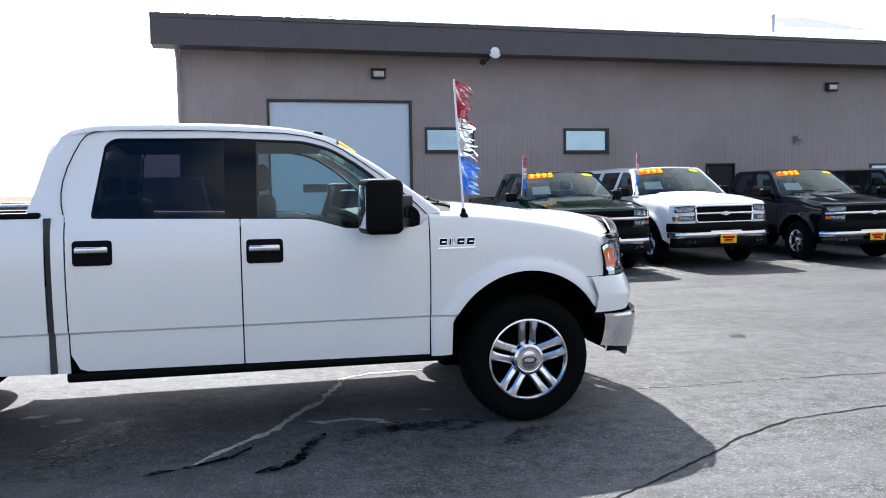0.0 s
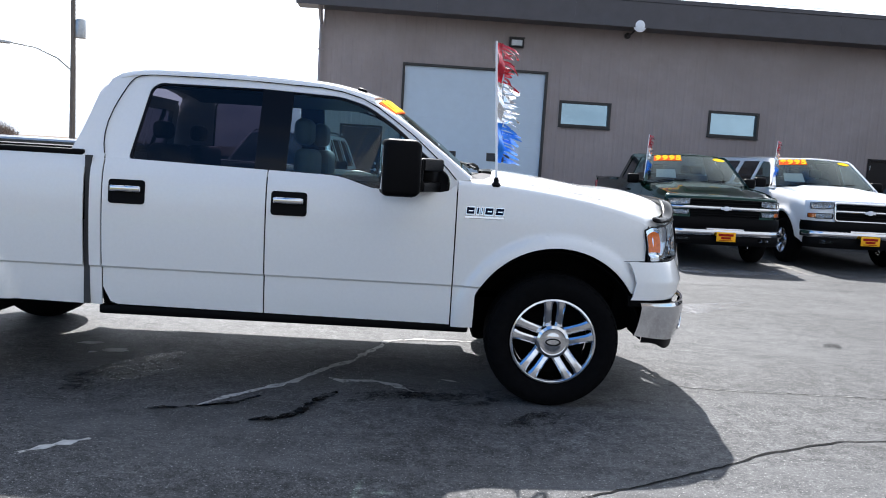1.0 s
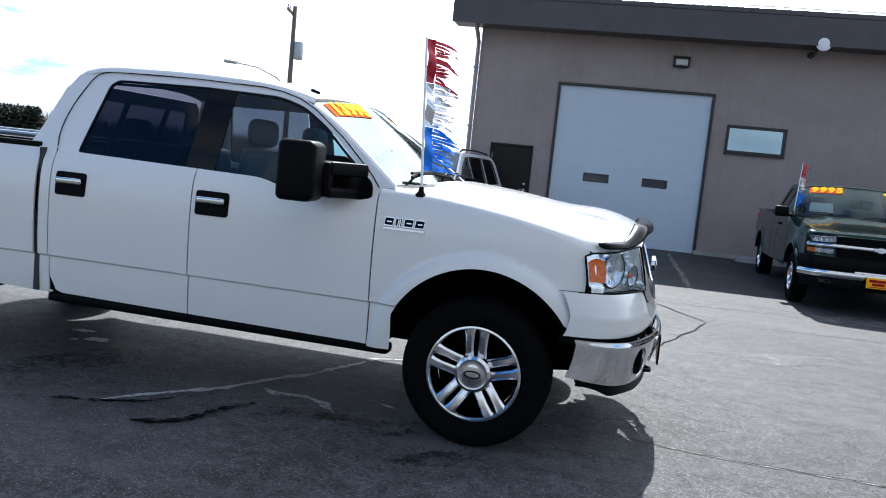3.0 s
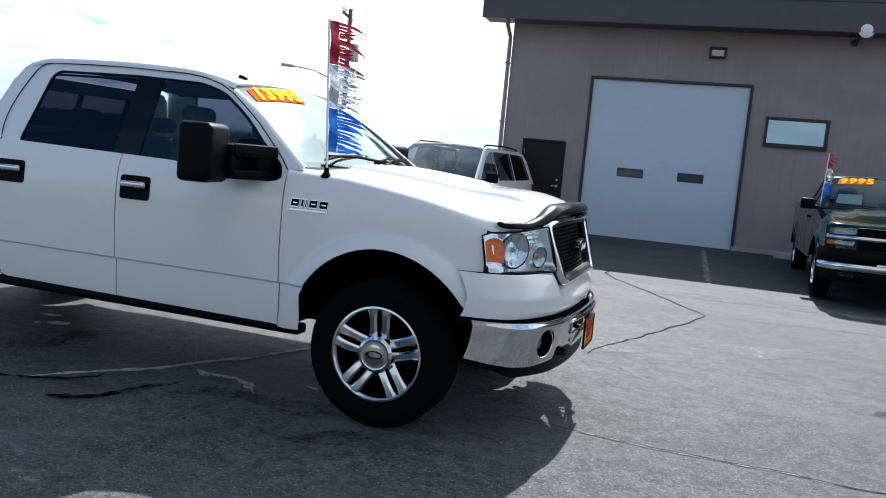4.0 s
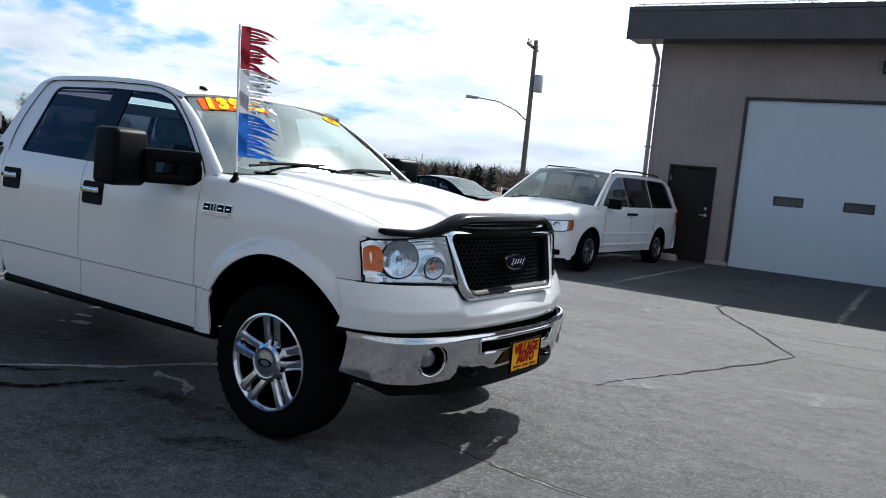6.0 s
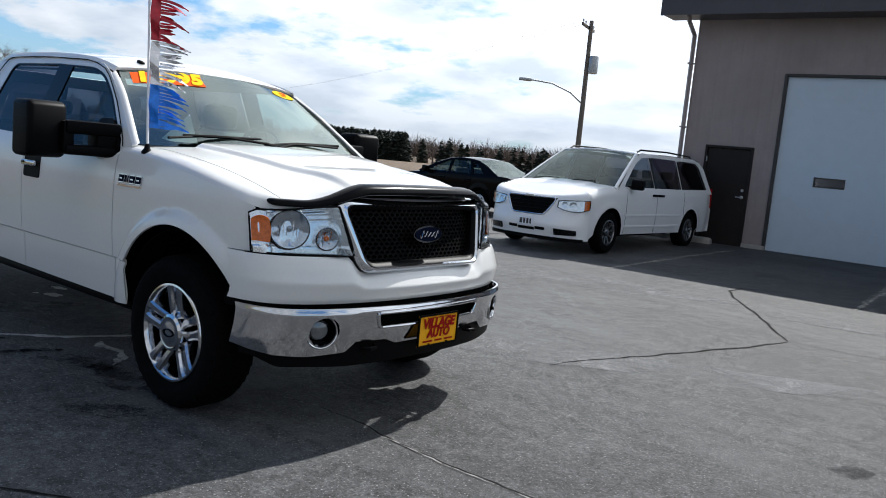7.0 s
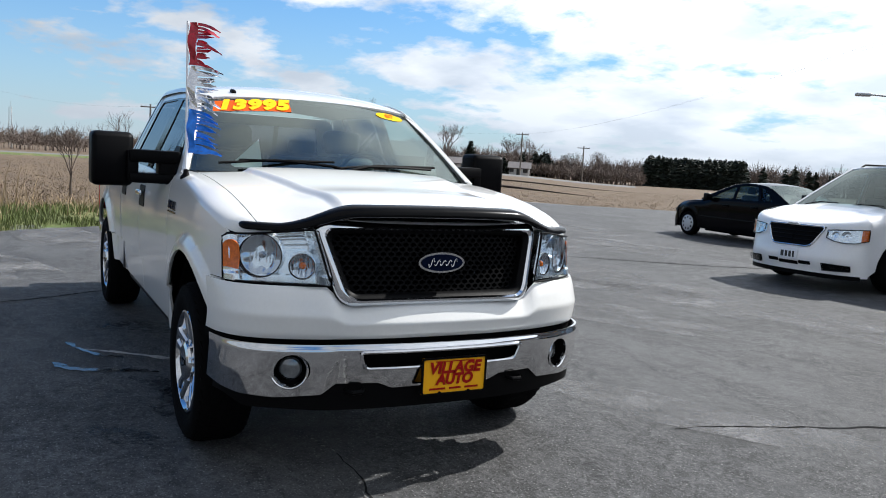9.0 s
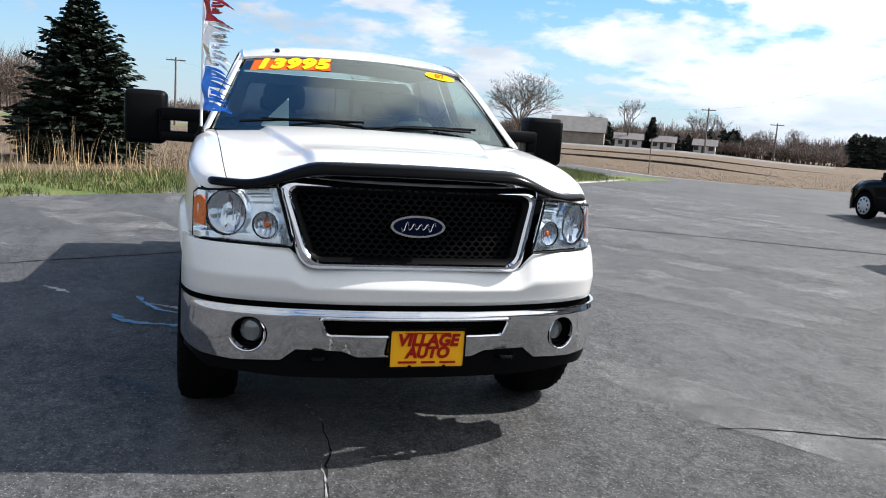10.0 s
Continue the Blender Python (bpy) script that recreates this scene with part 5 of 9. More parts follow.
        # frame strip above and around the glass, open below where the doors' upper edge meets the glass
        # the ring between the outer outline and the glass opening
        ring_outer = [(-2.86, 1.335), (-2.70, 1.32), (-2.60, 1.30)] + [(-2.585, 1.27), (-1.33, 1.262), (-1.26, 1.25), (-1.09, 1.205), (-0.62, 1.205), (-0.60, 1.305), (-0.535, 1.315)] + outer[2:]
        sheet(bm, ring_outer, [whole], up_place, 0.014)
        part("cab_frame", bm, paint, t)
        # the rear door's cut line running up the pillar to the roof
        bm = bmesh.new()
        cut = [(-2.648, 1.320), (-2.668, 1.40), (-2.672, 1.46), (-2.666, 1.53), (-2.646, 1.61), (-2.615, 1.69), (-2.582, 1.76), (-2.555, 1.795), (-2.515, 1.814), (-2.45, 1.823), (-1.9, 1.824), (-1.45, 1.806), (-1.32, 1.788), (-1.20, 1.755), (-1.10, 1.705), (-0.98, 1.622), (-0.88, 1.550), (-0.767, 1.452), (-0.67, 1.365), (-0.622, 1.310)]
        tube(bm, [(x, s * (green_y(z) + 0.0085), z) for x, z in cut], 0.0032, 5)
        part("door_cut_line", bm, M["dark"], t, "", 0)
        # seam between fender and fascia
        bm = bmesh.new()
        grid(bm, 14, 1, lambda u, v: (0.392 + 0.128 * u, s * (side_y(0.392 + 0.128 * u, 0.893) + 0.0010), 0.8905 + 0.003 * v), 0.0015)
        part("fascia_seam", bm, M["gap_grey"], t, "", 0)
        bm = bmesh.new()
        big = round_poly([(-2.518, 1.310), (-1.35, 1.293), (-1.28, 1.284), (-1.10, 1.231), (-0.665, 1.229), (-0.658, 1.324), (-0.833, 1.460), (-0.988, 1.597), (-1.170, 1.711), (-1.33, 1.757), (-1.8, 1.776), (-2.404, 1.775), (-2.453, 1.740)], [0.05, 0.05, 0.05, 0.05, 0.03, 0.04, 0.1, 0.1, 0.06, 0.06, 0, 0.05, 0.05])
        sheet(bm, big, [wf, wr], lambda a, b: (a, s * (green_y(max(b, 1.2)) - 0.002), b), 0.010)
        part("window_trim", bm, M["gloss_black"], t, "black window trim and centre pillar")
        for nm, w, g in (("front_side_glass", wf, "glass_front"), ("rear_side_glass", wr, "glass_tint")):
            bm = bmesh.new()
            sheet(bm, w, [], lambda a, b: (a, s * (green_y(max(b, 1.2)) - 0.008), b), 0)
            part(nm, bm, M[g], t, "tinted door glass", 0)
        # A pillar strip between side frame and windscreen
        bm = bmesh.new()
        pil = [(-0.545, 1.318), (-0.60, 1.36), (-0.76, 1.482), (-0.92, 1.60), (-1.03, 1.667), (-1.13, 1.722)]

        def pillar(u, v):
            k = u * (len(pil) - 1)
            i = min(int(k), len(pil) - 2)
            f = k - i
            x, z = pil[i][0] + (pil[i + 1][0] - pil[i][0]) * f, pil[i][1] + (pil[i + 1][1] - pil[i][1]) * f
            y0 = green_y(z)
            return (x + 0.012 * math.sin(v * math.pi) + 0.004 * v, s * (y0 - 0.042 * v), z + 0.012 * math.sin(v * math.pi * 0.7) + 0.006 * v)
        grid(bm, 14, 4, pillar, 0.012)
        part("a_pillar", bm, paint, t)
        tow_mirror(t, s)
        headlight(t, s)
        # side badge: chrome-rimmed dark blue fields over a thin chrome line
        def on_side(lift):
            return lambda a, b: (a, s * (side_y(a, b) + lift), b)
        bm = bmesh.new()
        sheet(bm, round_poly([(-0.566, 1.098), (-0.338, 1.100), (-0.334, 1.110), (-0.562, 1.108)], 0.003), [], on_side(0.006), 0.005)
        bd = part("fender_badge", bm, M["chrome"], t, "chrome badge with dark blue fields")
        for a0, a1 in ((-0.560, -0.508), (-0.500, -0.482), (-0.474, -0.462), (-0.452, -0.400), (-0.391, -0.339)):
            bm = bmesh.new()
            sheet(bm, round_poly([(a0, 1.117), (a1, 1.117), (a1 + 0.005, 1.165), (a0 + 0.005, 1.165)], 0.005), [], on_side(0.007), 0.006)
            part("badge_rim", bm, M["chrome"], bd, "", 0)
            bm = bmesh.new()
            sheet(bm, [(a0 + 0.0045, 1.1225), (a1 - 0.0035, 1.1225), (a1 + 0.001, 1.1595), (a0 + 0.0085, 1.1595)], [], on_side(0.0095), 0.003)
            part("badge_field", bm, M["blue_badge"], bd, "dark blue enamel", 0)
            if a1 - a0 > 0.03:
                bm = bmesh.new()
                sheet(bm, [(a0 + 0.018, 1.137), (a1 - 0.008, 1.137), (a1 - 0.007, 1.144), (a0 + 0.019, 1.144)], [], on_side(0.0115), 0.003)
                part("badge_core", bm, M["chrome"], bd, "", 0)
        # windscreen wipers: arm and blade
        bm = bmesh.new()
        y0 = -0.62 if s < 0 else 0.06
        pts = [(-0.43, y0 - 0.10, 1.352), (-0.47, y0 + 0.10, 1.398), (-0.500, y0 + 0.30, 1.402), (-0.545, y0 + 0.56, 1.398)] if s > 0 else [(-0.43, y0 + 0.70, 1.350), (-0.455, y0 + 0.56, 1.388), (-0.50, y0 + 0.30, 1.405), (-0.545, y0 + 0.02, 1.398)]
        tube(bm, pts, 0.009, 6)
        wp = part("wiper_arm", bm, M["black_plastic"], t)
        bm = bmesh.new()
        tube(bm, [(-0.505, y0 - 0.10, 1.378), (-0.555, y0 + 0.20, 1.405), (-0.575, y0 + 0.60, 1.412)], 0.008, 6)
        part("wiper_blade", bm, M["black_plastic"], wp)
        # wheels
        wheel(t, pose(0, s * 0.848, HUB_Z), s)
        wheel(t, pose(AXLE_R, s * 0.848, HUB_Z), s)
    # --- hood
    bm = bmesh.new()

    def hood(u, v):
        # the columns of the sheet bunch along the crease, so that it stays clean
        k = abs(u * 2 - 1)
        c = hood_crease(0.15) / HOOD_EDGE_Y(0.15)
        y = float(np.interp(k, (0, 0.52, 0.72, 1.0), (0, c - 0.05, c + 0.05, 1.0))) * (1 if u >= 0.5 else -1)
        a = abs(y)
        rear = -0.36 - 0.10 * y * y
        front = FRONT_X(a * 0.80) - 0.075 - 0.02 * smoothstep(0.8, 1, a)
        x = rear + (front - rear) * v
        e = HOOD_EDGE_Y(x) + 0.002
        c = hood_crease(x) / e
        yy = float(np.interp(k, (0, 0.52, 0.72, 1.0), (0, c - 0.05, c + 0.05, 1.0))) * e * (1 if u >= 0.5 else -1)
        return (x, yy, hood_z(x, yy))
    grid(bm, 100, 48, hood, 0.016)
    part("hood", bm, paint, t)
    # cowl panel under the wipers
    bm = bmesh.new()
    grid(bm, 20, 4, lambda u, v: (-0.345 - 0.10 * (2 * u - 1) ** 2 - 0.20 * v, (2 * u - 1) * 0.84, 1.318 + 0.022 * (1 - (2 * u - 1) ** 2) + 0.004 * math.sin(v * 3.1)), 0.01)
    part("cowl", bm, M["black_plastic"], t)
    # --- windscreen

    def screen(u, v, off=0.0):
        y = 2 * u - 1
        hw = 0.865 + (0.672 - 0.865) * v
        xb, zb = -0.485 - 0.085 * y * y, 1.338 - 0.012 * y * y
        xt, zt = -1.085 - 0.062 * y * y, 1.796 - 0.046 * y * y
        x = xb + (xt - xb) * v
        z = zb + (zt - zb) * v + 0.018 * math.sin(math.pi * v)
        return (x + off * 0.6, y * hw, z + off * 0.8)
    bm = bmesh.new()
    grid(bm, 24, 16, screen)
    ws = part("windscreen", bm, M["glass_screen"], t, "windscreen glass")
    bm = bmesh.new()
    fs = grid(bm, 60, 40, lambda u, v: screen(u, v, -0.004))
    kill = []
    for f in fs:
        c = f.calc_center_median()
        v = (c.z - 1.33) / 0.46
        hw = 0.865 + (0.672 - 0.865) * v
        if abs(c.y) < hw - 0.035 and 0.05 < v < 0.93:
            kill.append(f)
    bmesh.ops.delete(bm, geom=kill, context="FACES")
    part("windscreen_border", bm, M["gloss_black"], ws, "black glass border")
    # price sticker, year sticker
    bm = bmesh.new()
    grid(bm, 8, 3, lambda u, v: screen(0.042 + 0.335 * u, 0.785 + 0.175 * v, 0.004), 0.001)
    part("price_sticker", bm, M["sticker_orange"], ws, "orange price sticker with yellow figures")
    def screen_pose(u, v, off):
        p = Vector(screen(u, v, off))
        du = (Vector(screen(u + 0.02, v, off)) - Vector(screen(u - 0.02, v, off))).normalized()
        dv = (Vector(screen(u, v + 0.02, off)) - Vector(screen(u, v - 0.02, off))).normalized()
        n = du.cross(dv).normalized()
        m = Matrix((du, n.cross(du), n)).transposed().to_4x4()
        m.translation = p
        return m
    for i, ch in enumerate("13995"):
        text_part("figure", ch, 0.155, M["sticker_yellow"], ws, screen_pose(0.082 + 0.0640 * i, 0.873, 0.008), "", 0.0008, 0.0105, 0.25)
    bm = bmesh.new()
    sheet(bm, [(math.cos(2 * math.pi * i / 24), math.sin(2 * math.pi * i / 24)) for i in range(24)], [], lambda a, b: screen(0.895 + 0.075 * a, 0.905 + 0.060 * b, 0.004), 0.001)
    part("year_sticker", bm, M["sticker_yellow"], ws, "yellow oval year sticker")
    text_part("figure", "07", 0.07, M["sticker_orange"], ws, screen_pose(0.895, 0.903, 0.007), "", 0.0008, 0.001)
    # --- roof
    bm = bmesh.new()

    def roof(u, v):
        y = 2 * u - 1
        xf, xr = -1.085 - 0.062 * y * y, -2.700
        x = xf + (xr - xf) * v
        edge = ROOF_EDGE(x)
        hw = 0.700
        crown = 0.048 * (1 - y * y) + 0.016 * (1 - abs(y) ** 6)
        z = edge - 0.016 + crown * (0.75 + 0.25 * math.sin(math.pi * min(1, v + 0.1)))
        return (x, y * hw, z)
    grid(bm, 30, 40, roof, 0.014)
    part("roof", bm, paint, t)
    for s in (-1, 1):
        bm = bmesh.new()
        grid(bm, 24, 4, lambda u, v: (-1.13 - 1.57 * u, s * (0.690 + 0.020 * math.sin(v * math.pi / 2)), ROOF_EDGE(-1.13 - 1.57 * u) - 0.004 - 0.030 * v), 0.01)
        part("roof_rail", bm, paint, t)
    # antenna stub on the roof
    bm = bmesh.new()
    box(bm, (-1.255, -0.497, 1.808), (-1.195, -0.466, 1.838), 0.010, 2)
    for v in bm.verts:
        v.co.z -= 0.016 * smoothstep(-1.225, -1.19, v.co.x) if v.co.z > 1.82 else 0.0
    part("roof_antenna", bm, M["black_plastic"], t)
    # --- cab back
    bm = bmesh.new()

    def back(a, b):
        k = (b - 1.25) / 0.5
        return (-2.848 + 0.130 * max(0, k), a, b)
    sheet(bm, [(-0.90, 0.55), (0.90, 0.55), (0.905, 1.31), (0.74, 1.70), (0.68, 1.745), (-0.68, 1.745), (-0.74, 1.70), (-0.905, 1.31)], [round_poly([(-0.66, 1.36), (0.66, 1.36), (0.60, 1.66), (-0.60, 1.66)], 0.05)], back, 0.02)
    part("cab_back", bm, paint, t)
    bm = bmesh.new()
    sheet(bm, [(-0.66, 1.35), (0.66, 1.35), (0.60, 1.665), (-0.60, 1.665)], [], lambda a, b: (back(a, b)[0] + 0.012, a, b), 0)
    part("rear_window", bm, M["glass_tint"], t, "sliding rear window", 0)
    for y in (-0.235, 0.235):
        bm = bmesh.new()
        box(bm, (-2.79, y - 0.018, 1.355), (-2.77, y + 0.018, 1.66))
        for v in bm.verts:
            v.co.x += 0.35 * (v.co.z - 1.37)
        part("slider_bar", bm, M["gloss_black"], t)
    # --- bed: cover, tailgate, rear bumper
    bm = bmesh.new()
    grid(bm, 12, 12, lambda u, v: (-4.70 + 1.945 * u, (2 * v - 1) * 0.80, 1.372 + 0.018 * (1 - (2 * v - 1) ** 2)), 0.02)
    part("bed_cover", bm, M["black_plastic"], t, "black folding bed cover")
    for s in (-1, 1):
        bm = bmesh.new()
        tube(bm, [(-4.68, s * 0.83, 1.395), (-2.77, s * 0.83, 1.395)], 0.016, 8)
        part("bed_cover_rail", bm, M["dull_steel"], t, "thin aluminium side rail")
    bm = bmesh.new()
    box(bm, (-4.755, -0.80, 0.62), (-4.70, 0.80, 1.335), 0.02)
    part("tailgate", bm, paint, t)
    bm = bmesh.new()
    box(bm, (-4.93, -0.93, 0.47), (-4.74, 0.93, 0.66), 0.03)
    part("rear_bumper", bm, M["chrome"], t, "chrome rear bumper")
    for s in (-1, 1):
        bm = bmesh.new()
        box(bm, (-4.752, s * 0.90 - 0.055, 0.78), (-4.66, s * 0.90 + 0.055, 1.20), 0.015)
        part("tail_light", bm, M["red_lens"], t, "red tail light")
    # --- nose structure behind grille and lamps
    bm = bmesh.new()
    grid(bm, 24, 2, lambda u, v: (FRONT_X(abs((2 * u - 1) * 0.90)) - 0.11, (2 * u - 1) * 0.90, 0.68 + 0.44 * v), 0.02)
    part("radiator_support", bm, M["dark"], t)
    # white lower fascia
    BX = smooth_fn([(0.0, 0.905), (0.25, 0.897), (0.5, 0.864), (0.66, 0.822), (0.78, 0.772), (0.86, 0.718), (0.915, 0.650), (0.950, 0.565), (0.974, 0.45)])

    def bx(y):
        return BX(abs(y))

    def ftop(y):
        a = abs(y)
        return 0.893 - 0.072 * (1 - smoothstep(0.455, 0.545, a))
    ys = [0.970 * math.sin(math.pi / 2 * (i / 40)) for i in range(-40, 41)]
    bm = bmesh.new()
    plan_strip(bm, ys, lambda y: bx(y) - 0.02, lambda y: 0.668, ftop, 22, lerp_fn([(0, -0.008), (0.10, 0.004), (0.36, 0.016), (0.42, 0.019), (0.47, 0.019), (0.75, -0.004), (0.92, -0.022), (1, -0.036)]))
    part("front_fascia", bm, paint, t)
    # near-black strip painting the shade between fascia and bumper
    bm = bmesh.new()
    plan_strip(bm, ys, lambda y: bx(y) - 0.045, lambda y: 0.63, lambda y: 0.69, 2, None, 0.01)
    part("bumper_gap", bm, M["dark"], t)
    # chrome bumper with fog and intake openings
    def bump_bulge(v):
        return 0.020 * (1 - (1 - min(1.0, v)) ** 2) - 0.016 * (1 - v) ** 2 - 0.010 * smoothstep(0.86, 1.0, v)

    def bump_bot(y):
        a = abs(y)
        return lerp_fn([(0, 0.452), (0.25, 0.450), (0.31, 0.475), (0.50, 0.478), (0.56, 0.430), (0.75, 0.418), (0.88, 0.425), (0.94, 0.440), (0.98, 0.462)])(a)
    ysb = sorted({round(y, 4) for y in [0.968 * math.sin(math.pi / 2 * (i / 110)) for i in range(-110, 111)]})
    bm = bmesh.new()
    plan_strip(bm, ysb, lambda y: bx(y) + 0.012, bump_bot, lambda y: 0.655, 22, bump_bulge, 0.012,
               holes=((0.688, 0.540, 0.072, 0.072, 2), (-0.688, 0.540, 0.072, 0.072, 2)),
               levels=[0.490, 0.499, 0.508, 0.517, 0.526, 0.535, 0.545, 0.555, 0.565, 0.575, 0.585, 0.595, 0.605, 0.614, 0.622, 0.630, 0.638, 0.646, 0.652, 0.655], slot=(0.545, 0.622, 0.385))
    bump = part("front_bumper", bm, M["chrome"], t, "chrome front bumper with openings")
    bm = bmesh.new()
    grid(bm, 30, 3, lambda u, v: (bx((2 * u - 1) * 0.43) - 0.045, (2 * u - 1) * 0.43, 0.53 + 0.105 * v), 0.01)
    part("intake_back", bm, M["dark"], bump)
    bm = bmesh.new()
    lip = round_poly([(-0.383, 0.546), (0.383, 0.546), (0.410, 0.622), (-0.410, 0.622)], 0.022, 5)

    def lip_at(y, z):
        v = (z - bump_bot(y)) / (0.655 - bump_bot(y))
        return (bx(y) + 0.014 + bump_bulge(v), y, z)
    fine = []
    for (ya, za), (yb, zb) in zip(lip, lip[1:] + lip[:1]):
        n = max(1, int(abs(yb - ya) / 0.04))
        fine += [(ya + (yb - ya) * k / n, za + (zb - za) * k / n) for k in range(n)]
    tube(bm, [lip_at(y, z) for y, z in fine + fine[:2]], 0.009, 8)
    part("intake_lip", bm, M["chrome"], bump)
    for s in (-1, 1):
        bm = bmesh.new()
        m = Matrix.Translation((bx(0.688) - 0.012, s * 0.688, 0.540)) @ Matrix.Rotation(radians(-90), 4, "Z") @ Matrix.Rotation(radians(24 * s), 4, "Z")
        lathe(bm, [(0.076, 0.022), (0.073, 0.024), (0.070, 0.0), (0.068, -0.06), (0.0, -0.065)], 32, m)
        fg = part("fog_cup", bm, M["black_plastic"], bump)
        bm = bmesh.new()
        lathe(bm, [(0.072, 0.018), (0.074, 0.027), (0.078, 0.030), (0.083, 0.025), (0.082, 0.015)], 32, m)
        part("fog_ring", bm, M["chrome"], bump, "thin chrome ring")
        bm = bmesh.new()
        lathe(bm, [(0.050, -0.05), (0.050, -0.022), (0.042, -0.012), (0.02, -0.006), (0, -0.005)], 28, m)
        part("fog_lens", bm, M["fog_glass"], fg, "round fog lamp lens")
        # tow hook and notch shade
        bm = bmesh.new()
        tube(bm, [(0.70, s * 0.39, 0.452), (0.86, s * 0.37, 0.446), (0.895, s * 0.39, 0.442), (0.895, s * 0.43, 0.440), (0.86, s * 0.45, 0.440), (0.72, s * 0.45, 0.445)], 0.011, 8)
        part("tow_hook", bm, M["black_plastic"], t, "black tow hook")
    bm = bmesh.new()
    plan_strip(bm, [0.952 * math.sin(math.pi / 2 * i / 40) for i in range(-40, 41)], lambda y: bx(y) - 0.028, lambda y: 0.352 + 0.012 * smoothstep(0.5, 0.8, abs(y)) + 0.050 * smoothstep(0.84, 0.95, abs(y)), lambda y: 0.49, 4, lambda v: 0.012 * v, 0.012)
    part("air_dam", bm, M["black_plastic"], t, "black plastic air dam")
    # grille: chrome surround, mesh, emblem
    CY = -0.012

    def gx(y, z):
        return FRONT_X(abs(y)) + 0.040 - 0.23 * max(0, z - 0.83) - 0.02 * smoothstep(0.3, 0.6, abs(y))

    def gloop(hw_t, hw_b, zt, zb, r):
        return round_poly([(-hw_b, zb), (hw_b, zb), (hw_t, zt), (-hw_t, zt)], r, 6)
    loops = [(gloop(0.594, 0.484, 1.182, 0.810, 0.07), -0.030), (gloop(0.588, 0.478, 1.178, 0.816, 0.068), 0.000), (gloop(0.580, 0.471, 1.171, 0.823, 0.066), 0.013), (gloop(0.566, 0.461, 1.160, 0.832, 0.062), 0.022), (gloop(0.548, 0.450, 1.149, 0.841, 0.058), 0.024), (gloop(0.536, 0.441, 1.140, 0.848, 0.055), 0.012), (gloop(0.530, 0.436, 1.136, 0.852, 0.052), -0.06)]
    bm = bmesh.new()
    rings = [[bm.verts.new((gx(a, b) + off, a + CY, b)) for a, b in lp] for lp, off in loops]
    for p, q in zip(rings[1:-1], rings[2:-1]):
        n = len(p)
        for i in range(n):
            bm.faces.new((p[i], p[(i + 1) % n], q[(i + 1) % n], q[i]))
    bmesh.ops.delete(bm, geom=rings[0] + rings[-1], context="VERTS")
    gs = part("grille_surround", bm, M["grille_chrome"], t, "wide chrome grille surround")
    bm = bmesh.new()
    edge = [[bm.verts.new((gx(a, b) + off, a + CY, b)) for a, b in lp] for lp, off in loops[:2]]
    for i in range(len(edge[0])):
        k = (i + 1) % len(edge[0])
        bm.faces.new((edge[0][i], edge[0][k], edge[1][k], edge[1][i]))
    part("surround_edge", bm, M["gloss_black"], gs, "black outer edge")
    bm = bmesh.new()
    inner = [loops[-2], (gloop(0.522, 0.430, 1.130, 0.857, 0.05), 0.004), (gloop(0.508, 0.420, 1.120, 0.866, 0.045), -0.012), (gloop(0.504, 0.416, 1.117, 0.869, 0.045), -0.062)]
    edge = [[bm.verts.new((gx(a, b) + off, a + CY, b)) for a, b in lp] for lp, off in inner]
    for p, q in zip(edge, edge[1:]):
        for i in range(len(p)):
            bm.faces.new((p[i], p[(i + 1) % len(p)], q[(i + 1) % len(p)], q[i]))
    part("surround_lining", bm, M["black_plastic"], gs, "black inner lining")
    bm = bmesh.new()
    ch, cw = 0.0215, 0.037
    nz = 14
    for j in range(-1, nz + 1):
        for i in range(-15, 16):
            cy = (i + 0.5 * (j % 2)) * cw
            cz = 0.866 + j * ch * 0.97
            lim = 0.430 + (cz - 0.855) / 0.277 * 0.088
            if abs(cy) > lim + 0.004 or not 0.850 < cz < 1.140:
                continue
            hexo = [(cw * 0.5, -ch * 0.25), (cw * 0.5, ch * 0.25), (0, ch * 0.72), (-cw * 0.5, ch * 0.25), (-cw * 0.5, -ch * 0.25), (0, -ch * 0.72)]
            o = [bm.verts.new((gx(cy + a, cz + b) - 0.046, cy + a + CY, cz + b)) for a, b in hexo]
            q = [bm.verts.new((gx(cy + a * 0.74, cz + b * 0.74) - 0.046, cy + a * 0.74 + CY, cz + b * 0.70)) for a, b in hexo]
            d = [bm.verts.new((gx(cy + a * 0.66, cz + b * 0.66) - 0.066, cy + a * 0.66 + CY, cz + b * 0.62)) for a, b in hexo]
            for k in range(6):
                k2 = (k + 1) % 6
                bm.faces.new((o[k], o[k2], q[k2], q[k]))
                bm.faces.new((q[k], q[k2], d[k2], d[k]))
    part("grille_mesh", bm, M["mesh_black"], gs, "black honeycomb mesh", 0)
    bm = bmesh.new()
    grid(bm, 20, 4, lambda u, v: (gx((2 * u - 1) * 0.5, 0.85 + 0.29 * v) - 0.085, (2 * u - 1) * 0.53 + CY, 0.845 + 0.295 * v), 0.01)
    part("grille_back", bm, M["dark"], gs)
    bm = bmesh.new()
    ell = [(math.cos(2 * math.pi * i / 40), math.sin(2 * math.pi * i / 40)) for i in range(40)]
    sheet(bm, [(a * 0.118, b * 0.047) for a, b in ell], [], lambda a, b: (gx(0, 1.0) + 0.012, a + CY, 1.003 + b), 0.02)
    em = part("emblem", bm, M["chrome"], gs, "blue and chrome oval emblem")
    bm = bmesh.new()
